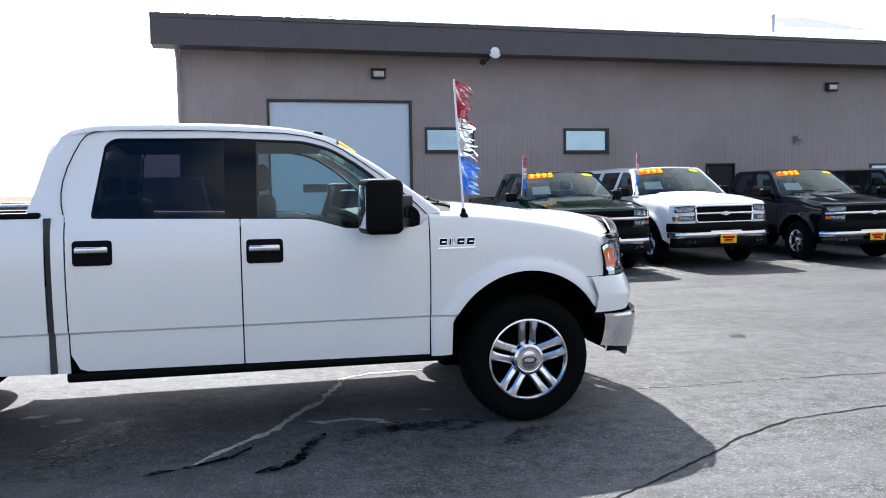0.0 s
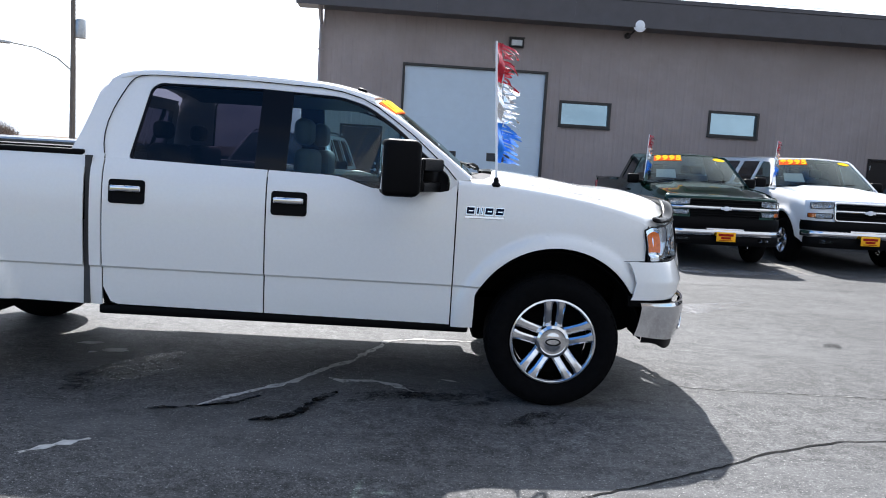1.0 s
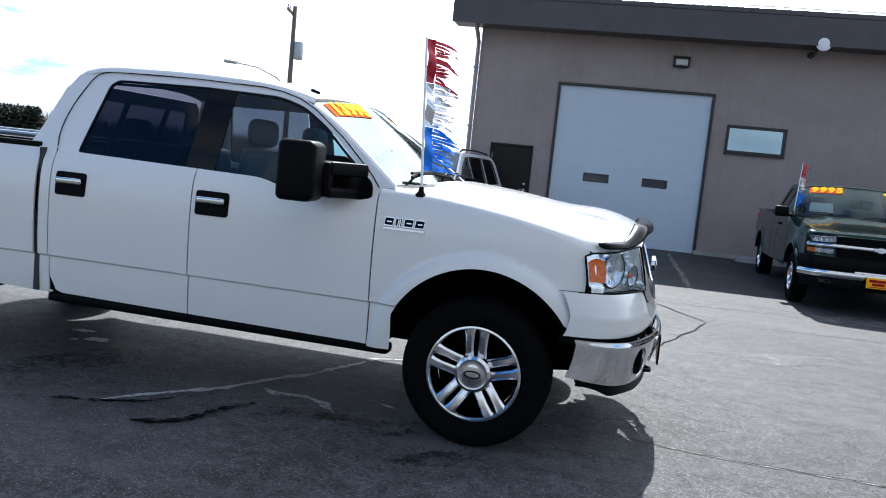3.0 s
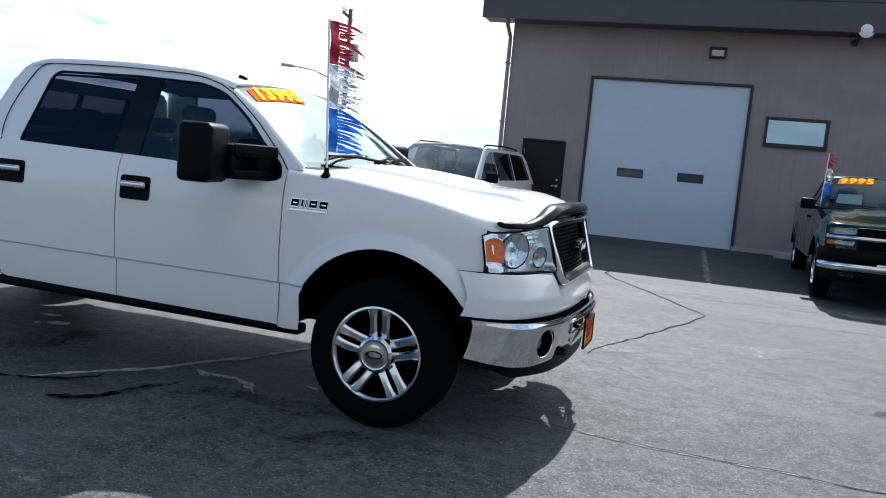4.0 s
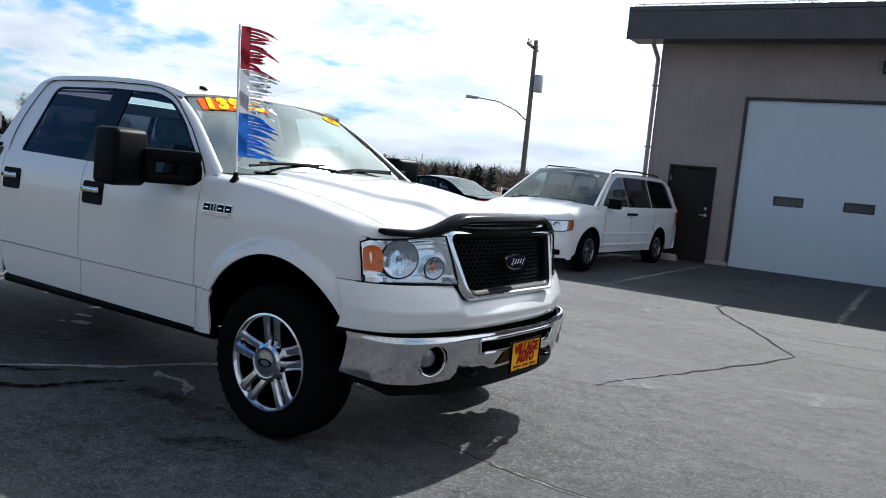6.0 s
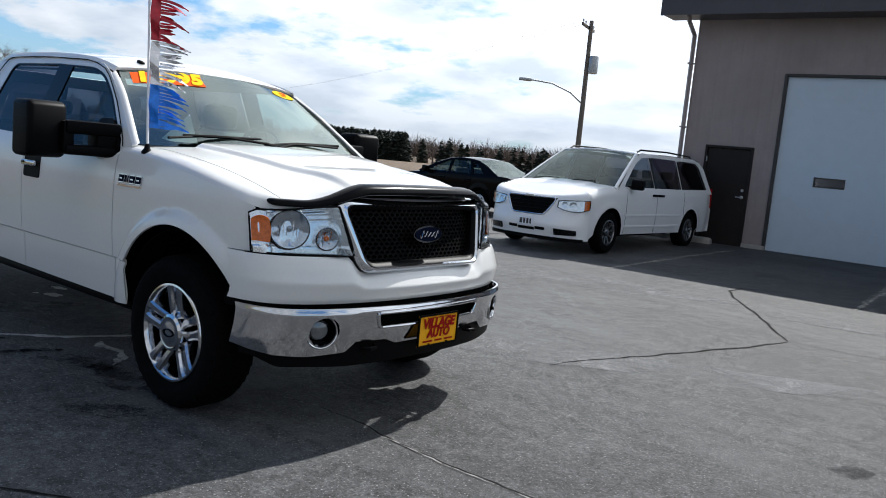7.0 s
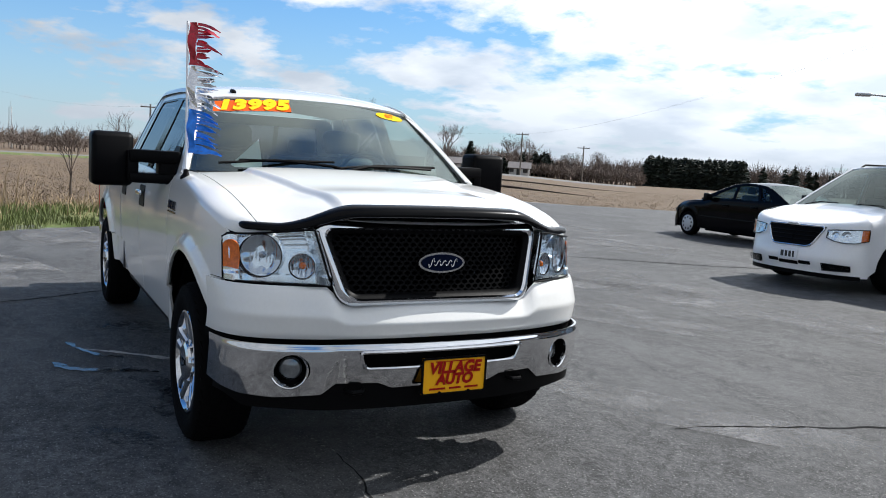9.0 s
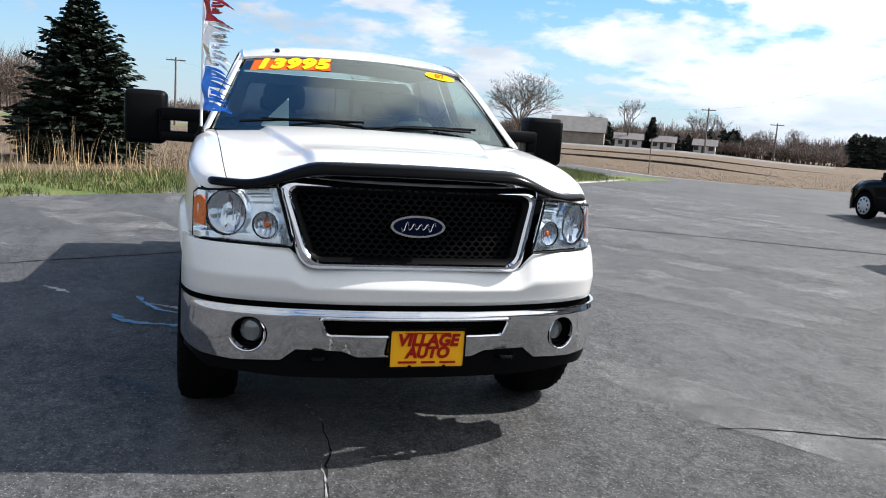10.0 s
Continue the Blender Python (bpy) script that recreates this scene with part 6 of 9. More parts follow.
    sheet(bm, [(a * 0.106, b * 0.038) for a, b in ell], [], lambda a, b: (gx(0, 1.0) + 0.016, a + CY, 1.003 + b), 0.004)
    part("emblem_field", bm, M["blue_badge"], em)
    # a flowing chrome flourish, drawn as plain strokes
    for k, hgt in enumerate((0.021, 0.013, 0.011, 0.012, 0.020)):
        c = -0.058 + 0.029 * k
        bm = bmesh.new()
        tube(bm, [(gx(0, 1.0) + 0.019, c + a + CY, 1.003 + b) for a, b in ((-0.014, -0.004), (-0.010, -hgt), (-0.002, -hgt * 0.7), (0.006, hgt * 0.6), (0.012, hgt), (0.016, 0.003))], 0.0030, 6)
        part("emblem_stroke", bm, M["chrome"], em)
    # --- smoked bug shield over the hood's front edge

    bm = bmesh.new()
    prev = None
    for i in range(97):
        y = 0.868 * math.sin(math.pi / 2 * (2 * i / 96 - 1))
        a = abs(y)
        mid = 1 - smoothstep(0.40, 0.74, a)
        tip = math.sqrt(max(0.0004, 1 - max(0.0, (a - 0.846) / 0.0222) ** 2))
        rise = 0.014 + 0.028 * mid
        zc = 1.130 + 0.062 * mid + 0.014 * (1 - min(1, a / 0.6) ** 2) + rise / 2
        hz, hx = (0.0105 + rise * 0.38) * tip, (0.026 + 0.016 * mid) * tip
        xc = FRONT_X(a) - 0.040 - 0.022 * mid
        ring = []
        for k in range(20):
            an = 2 * math.pi * k / 20
            ca, sa = math.cos(an), math.sin(an)
            dx, dz = hx * math.copysign(abs(ca) ** 0.75, ca), hz * math.copysign(abs(sa) ** 0.75, sa)
            ring.append(bm.verts.new((xc + dx - 0.45 * dz, y, zc + dz - 0.12 * dx)))
        if prev:
            for k in range(20):
                bm.faces.new((prev[k], ring[k], ring[(k + 1) % 20], prev[(k + 1) % 20]))
        else:
            bm.faces.new(ring[::-1])
        prev = ring
    bm.faces.new(prev)
    part("bug_shield", bm, M["smoked"], t, "smoked acrylic hood deflector")
    # --- dealer plate
    bm = bmesh.new()
    px, pyc, pz0, pz1 = 0.945, 0.040, 0.418, 0.580
    frame_o = round_poly([(-0.166, pz0 - 0.006), (0.166, pz0 - 0.006), (0.166, pz1 + 0.006), (-0.166, pz1 + 0.006)], 0.012)
    frame_i = round_poly([(-0.159, pz0 + 0.004), (0.159, pz0 + 0.004), (0.159, pz1 - 0.003), (-0.159, pz1 - 0.003)], 0.008)
    sheet(bm, frame_o, [frame_i], lambda a, b: (px + 0.004, a + pyc, b), 0.012)
    pl = part("dealer_plate", bm, M["black_plastic"], t, "yellow dealer plate in a black frame")
    bm = bmesh.new()
    sheet(bm, frame_o, [], lambda a, b: (px - 0.003, a + pyc, b), 0.003)
    part("plate_face", bm, M["plate_yellow"], pl)
    text_part("word", "VILLAGE", 0.070, M["plate_red"], pl, pose(px + 0.0015, pyc, 0.535, 90, 0, 90), "", 0.0008, 0.0032, 0.18)
    text_part("word", "AUTO", 0.066, M["plate_red"], pl, pose(px + 0.0015, pyc, 0.482, 90, 0, 90), "", 0.0008, 0.0032, 0.18)
    for a0, a1 in ((-0.125, -0.045), (-0.025, 0.035), (0.055, 0.125)):
        bm = bmesh.new()
        box(bm, (px + 0.0005, pyc + a0, 0.437), (px + 0.002, pyc + a1, 0.446))
        part("line_of_print", bm, M["plate_red"], pl, "", 0)
    bm = bmesh.new()
    box(bm, (px + 0.0005, pyc - 0.10, 0.564), (px + 0.002, pyc + 0.10, 0.568))
    part("line_of_print", bm, M["plate_red"], pl, "", 0)
    for a in (-0.075, 0.075):
        bm = bmesh.new()
        lathe(bm, [(0.008, 0.0), (0.008, 0.004), (0, 0.005)], 10, Matrix.Translation((px + 0.001, pyc + a, 0.422)) @ Matrix.Rotation(radians(-90), 4, "Z"))
        part("plate_screw", bm, M["black_plastic"], pl)
    # --- cabin
    bm = bmesh.new()
    box(bm, (-2.66, -0.84, 0.60), (-0.62, 0.84, 1.262))
    part("cabin_floor", bm, M["dash"], t, "", 0)
    bm = bmesh.new()
    grid(bm, 20, 6, lambda u, v: (-0.60 - 0.42 * v, (2 * u - 1) * 0.80, 1.29 + 0.045 * math.sin(v * 2.4) - 0.02 * (2 * u - 1) ** 2), 0.03)
    part("dashboard", bm, M["dash"], t)
    for y in (-0.40, 0.40):
        bm = bmesh.new()
        box(bm, (-1.62, y - 0.25, 1.20), (-1.50, y + 0.25, 1.44), 0.05, 3)
        part("seat_back", bm, M["seat"], t, "dark bucket seat")
        bm = bmesh.new()
        box(bm, (-1.64, y - 0.14, 1.46), (-1.53, y + 0.14, 1.63), 0.052, 4)
        part("head_rest", bm, M["seat"], t)
        bm = bmesh.new()
        box(bm, (-2.50, y - 0.30, 1.20), (-2.38, y + 0.30, 1.42), 0.05, 3)
        part("rear_seat_back", bm, M["seat"], t)
        bm = bmesh.new()
        box(bm, (-2.52, y - 0.12, 1.45), (-2.44, y + 0.12, 1.56), 0.035, 3)
        part("head_rest", bm, M["seat"], t)
    bm = bmesh.new()
    ring = [(-1.12 + 0.05 * math.sin(a), 0.40 + 0.18 * math.cos(a), 1.33 + 0.15 * math.sin(a)) for a in [2 * math.pi * i / 24 for i in range(25)]]
    tube(bm, ring, 0.014, 8)
    tube(bm, [(-1.12, 0.40, 1.33), (-0.95, 0.40, 1.27)], 0.03, 8)
    part("steering_wheel", bm, M["dash"], t)
    bm = bmesh.new()
    grid(bm, 20, 20, lambda u, v: (-1.15 - 1.40 * v, (2 * u - 1) * 0.68, 1.755 + 0.04 * (1 - (2 * u - 1) ** 2)), 0.01)
    part("headliner", bm, M["dash"], t)
    return t


build_pickup()


def dash_paper():
    bm = bmesh.new()
    grid(bm, 2, 6, lambda u, v: (-0.68 - 0.10 * v + 0.05 * u, -0.59 + 0.15 * u, 1.355 + (0.17 - 0.16 * (1 - u)) * v), 0.001)
    ob = solo("window_form", bm, M["paper"], "white paper form leaning on the dashboard", "paper")
    ob.matrix_basis = PICKUP_AT


dash_paper()


def foil_flag(base, h=0.83, lean=(-0.05, 0.0), size=1.0, wind=(0.72, 0.69)):
    """Clip-on plastic pole with three bands of torn foil streamers."""
    t = thing("pennant_flag", "red, silver and blue foil streamer flag on a white clip-on pole", "flag", Matrix.Translation(base), group="streamer flags on the vehicles")
    bm = bmesh.new()
    lathe(bm, [(0.030, 0), (0.030, 0.012), (0.016, 0.03), (0.012, 0.055), (0, 0.055)], 16, Matrix.Rotation(radians(90), 4, "X"))
    part("suction_base", bm, M["black_plastic"], t, "black rubber base")
    bm = bmesh.new()
    tube(bm, [(0, 0, 0.05), (lean[0] * 0.4, lean[1] * 0.4, h * 0.42), (lean[0], lean[1], h)], 0.007, 8, 0.006)
    part("pole", bm, M["pole_white"], t)
    wx, wy = wind
    rng = random.Random(5)
    for nm, mat, k0, k1 in (("red_band", "foil_red", 0.725, 0.995), ("silver_band", "foil_silver", 0.45, 0.722), ("blue_band", "foil_blue", 0.17, 0.447)):
        bm = bmesh.new()
        n = 13
        z0, z1 = h * k0, h * k1

        def at(z, d, ph):
            k = z / h
            sway = 0.012 * math.sin(26 * d + ph)
            return Vector((lean[0] * k + wx * d - wy * sway, lean[1] * k + wy * d + wx * sway, z - 0.10 * d * d / 0.18))
        grid(bm, 4, 12, lambda u, v: at(z0 + (z1 - z0) * v, 0.008 + 0.050 * size * u, 8 * v), 0.0012)
        band = part(nm, bm, M[mat], t, "", 60)
        for i in range(n):
            za = z0 + (z1 - z0) * i / n
            zb = z0 + (z1 - z0) * (i + rng.uniform(0.60, 1.0)) / n
            ln = rng.uniform(0.07, 0.165) * size
            ph, sag, curl = rng.uniform(0, 6), rng.uniform(-0.02, 0.035), rng.uniform(-0.4, 0.4)
            w = (zb - za)

            def strip(u, v):
                d = 0.056 * size + ln * u
                p = at(za + w * (v if u < 0.8 else 0.3 + 0.4 * v), d, ph)
                p.z -= sag * u * u
                p += Vector((-wy, wx, 0)) * (curl * 0.05 * u * math.sin(3 * u + 2 * v))
                return p
            bm = bmesh.new()
            grid(bm, 8, 2, strip, 0.0010)
            part("streamer", bm, M[mat], band, "", 60)
    return t


foil_flag((-0.39, -0.945, 1.283))

# ---------------------------------------------------------------- the other vehicles


def plain_wheel(parent, at, outward, R, rim_r, spokes, rim_mat, width=0.22, cover=False):
    w = new("wheel")
    w.parent = parent
    w.matrix_basis = at @ (Matrix() if outward > 0 else pose(0, 0, 0, 0, 0, 180))
    h = width / 2
    bm = bmesh.new()
    lathe(bm, [(rim_r, -h + 0.02), (rim_r + 0.03, -h), (R - 0.04, -h), (R - 0.012, -h + 0.025), (R, -h + 0.06), (R, h - 0.06), (R - 0.012, h - 0.025), (R - 0.04, h), (rim_r + 0.03, h), (rim_r, h - 0.02), (rim_r, -h + 0.02)], 40)
    part("tyre", bm, M["rubber"], w, "black tyre")
    bm = bmesh.new()
    lathe(bm, [(rim_r, h - 0.02), (rim_r + 0.004, h - 0.006), (rim_r - 0.012, h - 0.004), (rim_r - 0.022, h - 0.03), (rim_r - 0.03, -h)], 36)
    rim = part("rim", bm, rim_mat, w, "silver rim")
    bm = bmesh.new()
    lathe(bm, [(rim_r - 0.03, -0.02), (0, -0.01)], 28)
    part("brake_shade", bm, M["dark"], w)
    if cover:
        bm = bmesh.new()
        lathe(bm, [(rim_r - 0.004, h - 0.03), (rim_r - 0.006, h - 0.006), (rim_r * 0.9, h), (rim_r * 0.55, h + 0.004), (rim_r * 0.25, h + 0.012), (0, h + 0.014)], 36)
        cap = part("wheel_cover", bm, rim_mat, w, "silver plastic wheel cover")
        for i in range(spokes):
            bm = bmesh.new()
            m = Matrix.Rotation(2 * math.pi * i / spokes, 4, "Y")
            box(bm, (-0.026, h - 0.01, rim_r * 0.60), (0.026, h + 0.0045, rim_r * 0.86), 0.008)
            for v in bm.verts:
                v.co = m @ v.co
            part("slot", bm, M["dark"], cap)
        return w
    for i in range(spokes):
        bm = bmesh.new()
        m = Matrix.Rotation(2 * math.pi * i / spokes, 4, "Y")
        hw = min(0.035, 1.5 / spokes * rim_r * 0.6)
        prof = [(0.03, h - 0.045, hw * 1.2), (rim_r * 0.55, h - 0.03, hw * 0.8), (rim_r - 0.012, h - 0.018, hw)]
        rv = [[bm.verts.new(m @ Vector(p)) for p in ((-q, y - 0.03, r), (-q * 0.7, y, r), (q * 0.7, y, r), (q, y - 0.03, r))] for r, y, q in prof]
        for p, q in zip(rv, rv[1:]):
            for j in range(4):
                bm.faces.new((p[j], p[(j + 1) % 4], q[(j + 1) % 4], q[j]))
        bm.faces.new(rv[0])
        bm.faces.new(rv[-1][::-1])
        part("spoke", bm, rim_mat, rim)
    bm = bmesh.new()
    lathe(bm, [(0.062, h - 0.06), (0.060, h - 0.025), (0.045, h - 0.014), (0, h - 0.012)], 20)
    part("centre_cap", bm, rim_mat, rim)
    return w


def vehicle_lamp(t, name, st, bowls, off, mat, label, amber, at, normal, s):
    """A lamp on a vehicle's nose. st: (y, low, high) stations; bowls: (y, z, radius); amber: stations of the coloured end."""
    ys, lo, hi = zip(*st)

    def field(o, a=0.0, b=1.0):
        def f(u, v):
            y = ys[0] + (ys[-1] - ys[0]) * (a + (b - a) * u)
            z0, z1 = float(np.interp(y, ys, lo)), float(np.interp(y, ys, hi))
            return at(y, z0 + (z1 - z0) * v, off + o)
        return f
    bm = bmesh.new()
    back = field(0.0)
    grid(bm, 20, 10, lambda u, v: tuple(Vector(back(u, v)) + Vector((0.004 * math.cos(u * 19) * math.sin(math.pi * v), 0, 0))), 0.012)
    lamp = part(name, bm, mat, t, label)
    for y, z, r in bowls:
        n = normal(y)
        bm = bmesh.new()
        m = Matrix.Translation(at(y, z, off + 0.010)) @ Matrix.Rotation(math.atan2(s * n[1], n[0]) - math.pi / 2, 4, "Z")
        lathe(bm, [(r * 1.06, -0.02), (r * 1.06, 0.002), (r, 0.001), (r * 0.75, -0.010), (r * 0.35, -0.018), (r * 0.22, -0.008), (0, -0.006)], 20, m)
        part("lamp_bowl", bm, M["lamp_inner"] if mat is M["lamp_inner"] else M["lamp_bowl"], lamp)
    if amber:
        bm = bmesh.new()
        grid(bm, 6, 4, field(0.010, amber[0], amber[1]), 0.008)
        part("amber_lens", bm, M["amber"], lamp, "amber corner lens")
    bm = bmesh.new()
    grid(bm, 16, 4, field(0.024))
    part("lens", bm, M["lens"], lamp, "clear plastic lens")
    f = field(0.020)
    rim = [f(k / 14, 0) for k in range(15)] + [f(1, k / 4) for k in range(1, 5)] + [f(1 - k / 14, 1) for k in range(1, 15)] + [f(0, 1 - k / 4) for k in range(1, 5)]
    bm = bmesh.new()
    tube(bm, rim + rim[1:2], 0.006, 6)
    part("gasket", bm, M["black_plastic"], lamp)


def build_vehicle(name, label, category, at, sp, group=""):
    """A parked vehicle. Local x points forward from the front axle, z up from the ground."""
    t = thing(name, label, category, at, group)
    paint = sp["paint"]
    hw, sill, deck = sp["hw"], sp["sill"], smooth_fn(sp["deck"], 6)
    nose, tail, cx = sp["nose"], sp["tail"], sp["corner"]
    wb, R = sp["wb"], sp["R"]
    ar = R + sp.get("arch", 0.085)
    gy0, gslope, belt = sp["gy"], sp["gslope"], sp["belt"]

    def half(x):
        front = sp["taper"] * smoothstep(nose - cx - 0.5, nose - cx + 0.05, x)
        back = 0.05 * smoothstep(tail + 0.35, tail, x)
        return hw - front - back

    def sy(x, z):
        k = (z - 0.78) / 0.45
        y = half(x) - 0.028 * k * k - 0.012 * smoothstep(deck(x) - 0.06, deck(x), z)
        y -= sp.get("tuck", 0.035) * smoothstep(sp["glasshouse"][0] - 0.45, sp["glasshouse"][0] + 0.15, x) * smoothstep(deck(x) - 0.17, deck(x) + 0.02, z) ** 2
        for c in (0.0, -wb):
            d = math.hypot(x - c, z - R)
            y += sp.get("flare", 0.015) * math.exp(-(((d - ar - 0.03) / 0.05) ** 2))
        return y

    def bot(x):
        z = sill - (sill - sp["nose_bot"]) * smoothstep(ar - 0.02, nose - cx, x)
        for c in (0.0, -wb):
            if abs(x - c) < ar:
                z = max(z, R + math.sqrt(ar * ar - (x - c) ** 2))
        return z

    ncv = sp.get("nose_curve", 2.6)
    hwc = half(nose - cx)

    def nx(y):
        return nose - cx + cx * (1 - min(1.0, abs(y) / hwc) ** ncv) ** 0.55

    rr = sp.get("round", 0.06)

    def nose_normal(y):
        e = 1e-3
        ya = min(max(abs(y), e), hwc - 2 * e)
        d = (nx(ya + e) - nx(ya - e)) / (2 * e)
        n = Vector((1.0, -d)).normalized()
        return n.x, n.y * (1 if y >= 0 else -1)

    def nose_top(y):
        return deck(nx(y)) + sp["crown"] * 0.6 * (1 - min(1.0, abs(y) / hwc) ** 2)

    def lean(z):
        chin = sp.get("chin", 0.0) * math.exp(-(((z - sp.get("chin_z", 0.45)) / 0.13) ** 2))
        return chin - sp.get("rake", 0.10) * max(0.0, (z - sp["rake_z"])) - 0.06 * max(0, sill + 0.15 - z)

    def patch_point(y, z, off, s=1):
        n = nose_normal(y)
        return (nx(y) + lean(z) * (1 - min(1.0, abs(y) / hwc) ** 6) + off * n[0], s * (y + off * n[1]), z)
    xs = spread(tail, nose - cx, 90, tuple(round(v, 4) for c in (0.0, -wb) for v in (c - ar + 0.002, c + ar - 0.002, c - ar - 0.002, c + ar + 0.002)))
    for s in (-1, 1):
        bm = bmesh.new()
        cols = [[bm.verts.new((x, s * sy(x, b + (deck(x) - b) * j / 14), b + (deck(x) - b) * j / 14)) for j in range(15)] for x, b in ((x, min(bot(x), deck(x) - 0.03)) for x in xs)]
        for p, q in zip(cols, cols[1:]):
            for j in range(14):
                bm.faces.new((p[j], q[j], q[j + 1], p[j + 1]))
        part("body_side", bm, paint, t)
        for x in sp["seams"]:
            bm = bmesh.new()
            grid(bm, 1, 10, lambda u, v: (x + 0.008 * (u - 0.5), s * (sy(x, bot(x) + 0.02 + (deck(x) - bot(x) - 0.03) * v) + 0.0015), bot(x) + 0.02 + (deck(x) - bot(x) - 0.03) * v), 0.002)
            part("door_seam", bm, M["dark"], t, "", 0)
        for x, z in sp["handles"]:
            bm = bmesh.new()
            box(bm, (x - 0.10, sy(x, z) - 0.005, z - 0.022), (x + 0.10, sy(x, z) + 0.03, z + 0.022), 0.012)
            for v in bm.verts:
                v.co.y *= s
            part("door_handle", bm, sp.get("handle_mat", M["black_plastic"]), t)
        for z in sp.get("molding", ()):
            bm = bmesh.new()
            grid(bm, 30, 2, lambda u, v: (-wb + ar + 0.03 + (wb - 2 * ar - 0.06) * u, s * (sy(-wb / 2, z) + 0.012 - 0.008 * abs(v - 0.5)), z - 0.022 + 0.044 * v), 0.01)
            part("side_molding", bm, sp.get("molding_mat", paint), t)
        for c in (0.0, -wb):
            bm = bmesh.new()
            grid(bm, 20, 2, lambda u, v: (c + (ar - 0.005) * math.cos(math.pi * u), s * (hw - 0.04 - 0.25 * v), R + (ar - 0.005) * math.sin(math.pi * u)), 0.004)
            part("wheel_well", bm, M["dark"], t)
            plain_wheel(t, pose(c, s * (hw - 0.125), R), s, R, sp["rim"], sp["spokes"], sp["rim_mat"], cover=sp.get("cover", False))

        def place(a, b):
            return (a, s * (gy0 - (b - belt) * gslope), b)
        bm = bmesh.new()
        sheet(bm, sp["cab"], [round_poly(w, 0.03, 3) for w, _ in sp["wins"]], place, 0.015)
        part("cab_side", bm, paint, t)
        for w, g in sp["wins"]:
            bm = bmesh.new()
            sheet(bm, round_poly(w, 0.03, 3), [], lambda a, b: (a, s * (gy0 - 0.012 - (b - belt) * gslope), b), 0)
            part("side_window", bm, M[g], t, "", 0)
        for pl in sp.get("pillars", ()):
            bm = bmesh.new()
            sheet(bm, pl, [], lambda a, b: (a, s * (gy0 + 0.018 - (b - belt) * gslope), b), 0.003)
            part("pillar_trim", bm, M["gloss_black"], t, "", 0)
        mx, mz = sp["mirror"]
        bm = bmesh.new()
        box(bm, (mx - 0.08, gy0 + 0.03, mz - 0.02), (mx + 0.05, gy0 + 0.24, mz + 0.15), 0.035, 3)
        box(bm, (mx - 0.03, gy0 - 0.03, mz - 0.01), (mx + 0.03, gy0 + 0.06, mz + 0.04), 0.01)
        for v in bm.verts:
            v.co.y *= s
        part("side_mirror", bm, sp.get("mirror_mat", M["black_plastic"]), t)
        for nm, st, bowls, off, mt, lb, amber in sp["lamps"]:
            vehicle_lamp(t, nm, st, bowls, off, M[mt], lb, amber, lambda y, z, o: patch_point(y, z, o, s), lambda y: nose_normal(y), s)
    bm = bmesh.new()
    ys = [hwc * math.sin(math.pi / 2 * math.sin(math.pi / 2 * i / 30)) for i in range(-30, 31)]
    def shell(y, j):
        n, zt = nose_normal(y), nose_top(y)
        k = 1 - min(1.0, abs(y) / hwc) ** 6
        z_body = zt - rr
        if j <= 12:
            z = sp["nose_bot"] + (z_body - sp["nose_bot"]) * j / 12
            return Vector((nx(y) + lean(z) * k, y, z))
        a = math.pi / 2 * (j - 12) / 6
        back = rr * 1.3 * (1 - math.cos(a))
        return Vector((nx(y) + lean(z_body) * k - back * n[0], y - back * n[1], z_body + rr * math.sin(a)))
    cols = [[bm.verts.new(shell(y, j)) for j in range(19)] for y in ys]
    for p, q in zip(cols, cols[1:]):
        for j in range(18):
            bm.faces.new((p[j], q[j], q[j + 1], p[j + 1]))
    part("front_panel", bm, sp.get("nose_paint", paint), t, "", 60)
    for nm, y0, y1, z0, z1, off, mt, lb in sp["front"]:
        bm = bmesh.new()
        grid(bm, 32, 4, lambda u, v: patch_point(y0 + (y1 - y0) * u, z0 + (z1 - z0) * v, off + sp.get("puff", 0) * math.sin(math.pi * v)), 0.03)
        part(nm, bm, M[mt], t, lb)
    if sp.get("grille"):
        g = sp["grille"]
        zb, zt, wb_, wt = g["z0"], g["z1"], g["bottom"], g["top"]

        def edge_w(z):
            return wb_ + (wt - wb_) * ((z - zb) / (zt - zb)) ** 0.8
        bm = bmesh.new()
        grid(bm, 30, 8, lambda u, v: patch_point((2 * u - 1) * edge_w(zb + (zt - zb) * v), zb + (zt - zb) * v, 0.004), 0.012)
        gr = part("grille", bm, M["mesh_black"], t, "dark grille")
        for k in range(g["slats"]):
            z = zb + (zt - zb) * (k + 0.5) / g["slats"]
            bm = bmesh.new()
            grid(bm, 24, 2, lambda u, v: patch_point((2 * u - 1) * (edge_w(z) - 0.01), z + (v - 0.5) * 0.016, 0.016 + 0.006 * math.sin(math.pi * v)), 0.008)
            part("slat", bm, M["black_plastic"], gr)
        for k in range(-g["bars"], g["bars"] + 1):
            bm = bmesh.new()
            y = k * wb_ / (g["bars"] + 0.5)
            grid(bm, 1, 6, lambda u, v: patch_point(y + (u - 0.5) * 0.012, zb + (zt - zb) * v, 0.018), 0.006)
            part("upright", bm, M["black_plastic"], gr)
        loop = round_poly([(-wb_, zb), (wb_, zb), (wt, zt), (-wt, zt)], g["round"], 6)
        fine = []
        for (ya, za), (yb, zb2) in zip(loop, loop[1:] + loop[:1]):
            n = max(1, int(math.hypot(yb - ya, zb2 - za) / 0.05))
            fine += [(ya + (yb - ya) * k / n, za + (zb2 - za) * k / n) for k in range(n)]
        bm = bmesh.new()
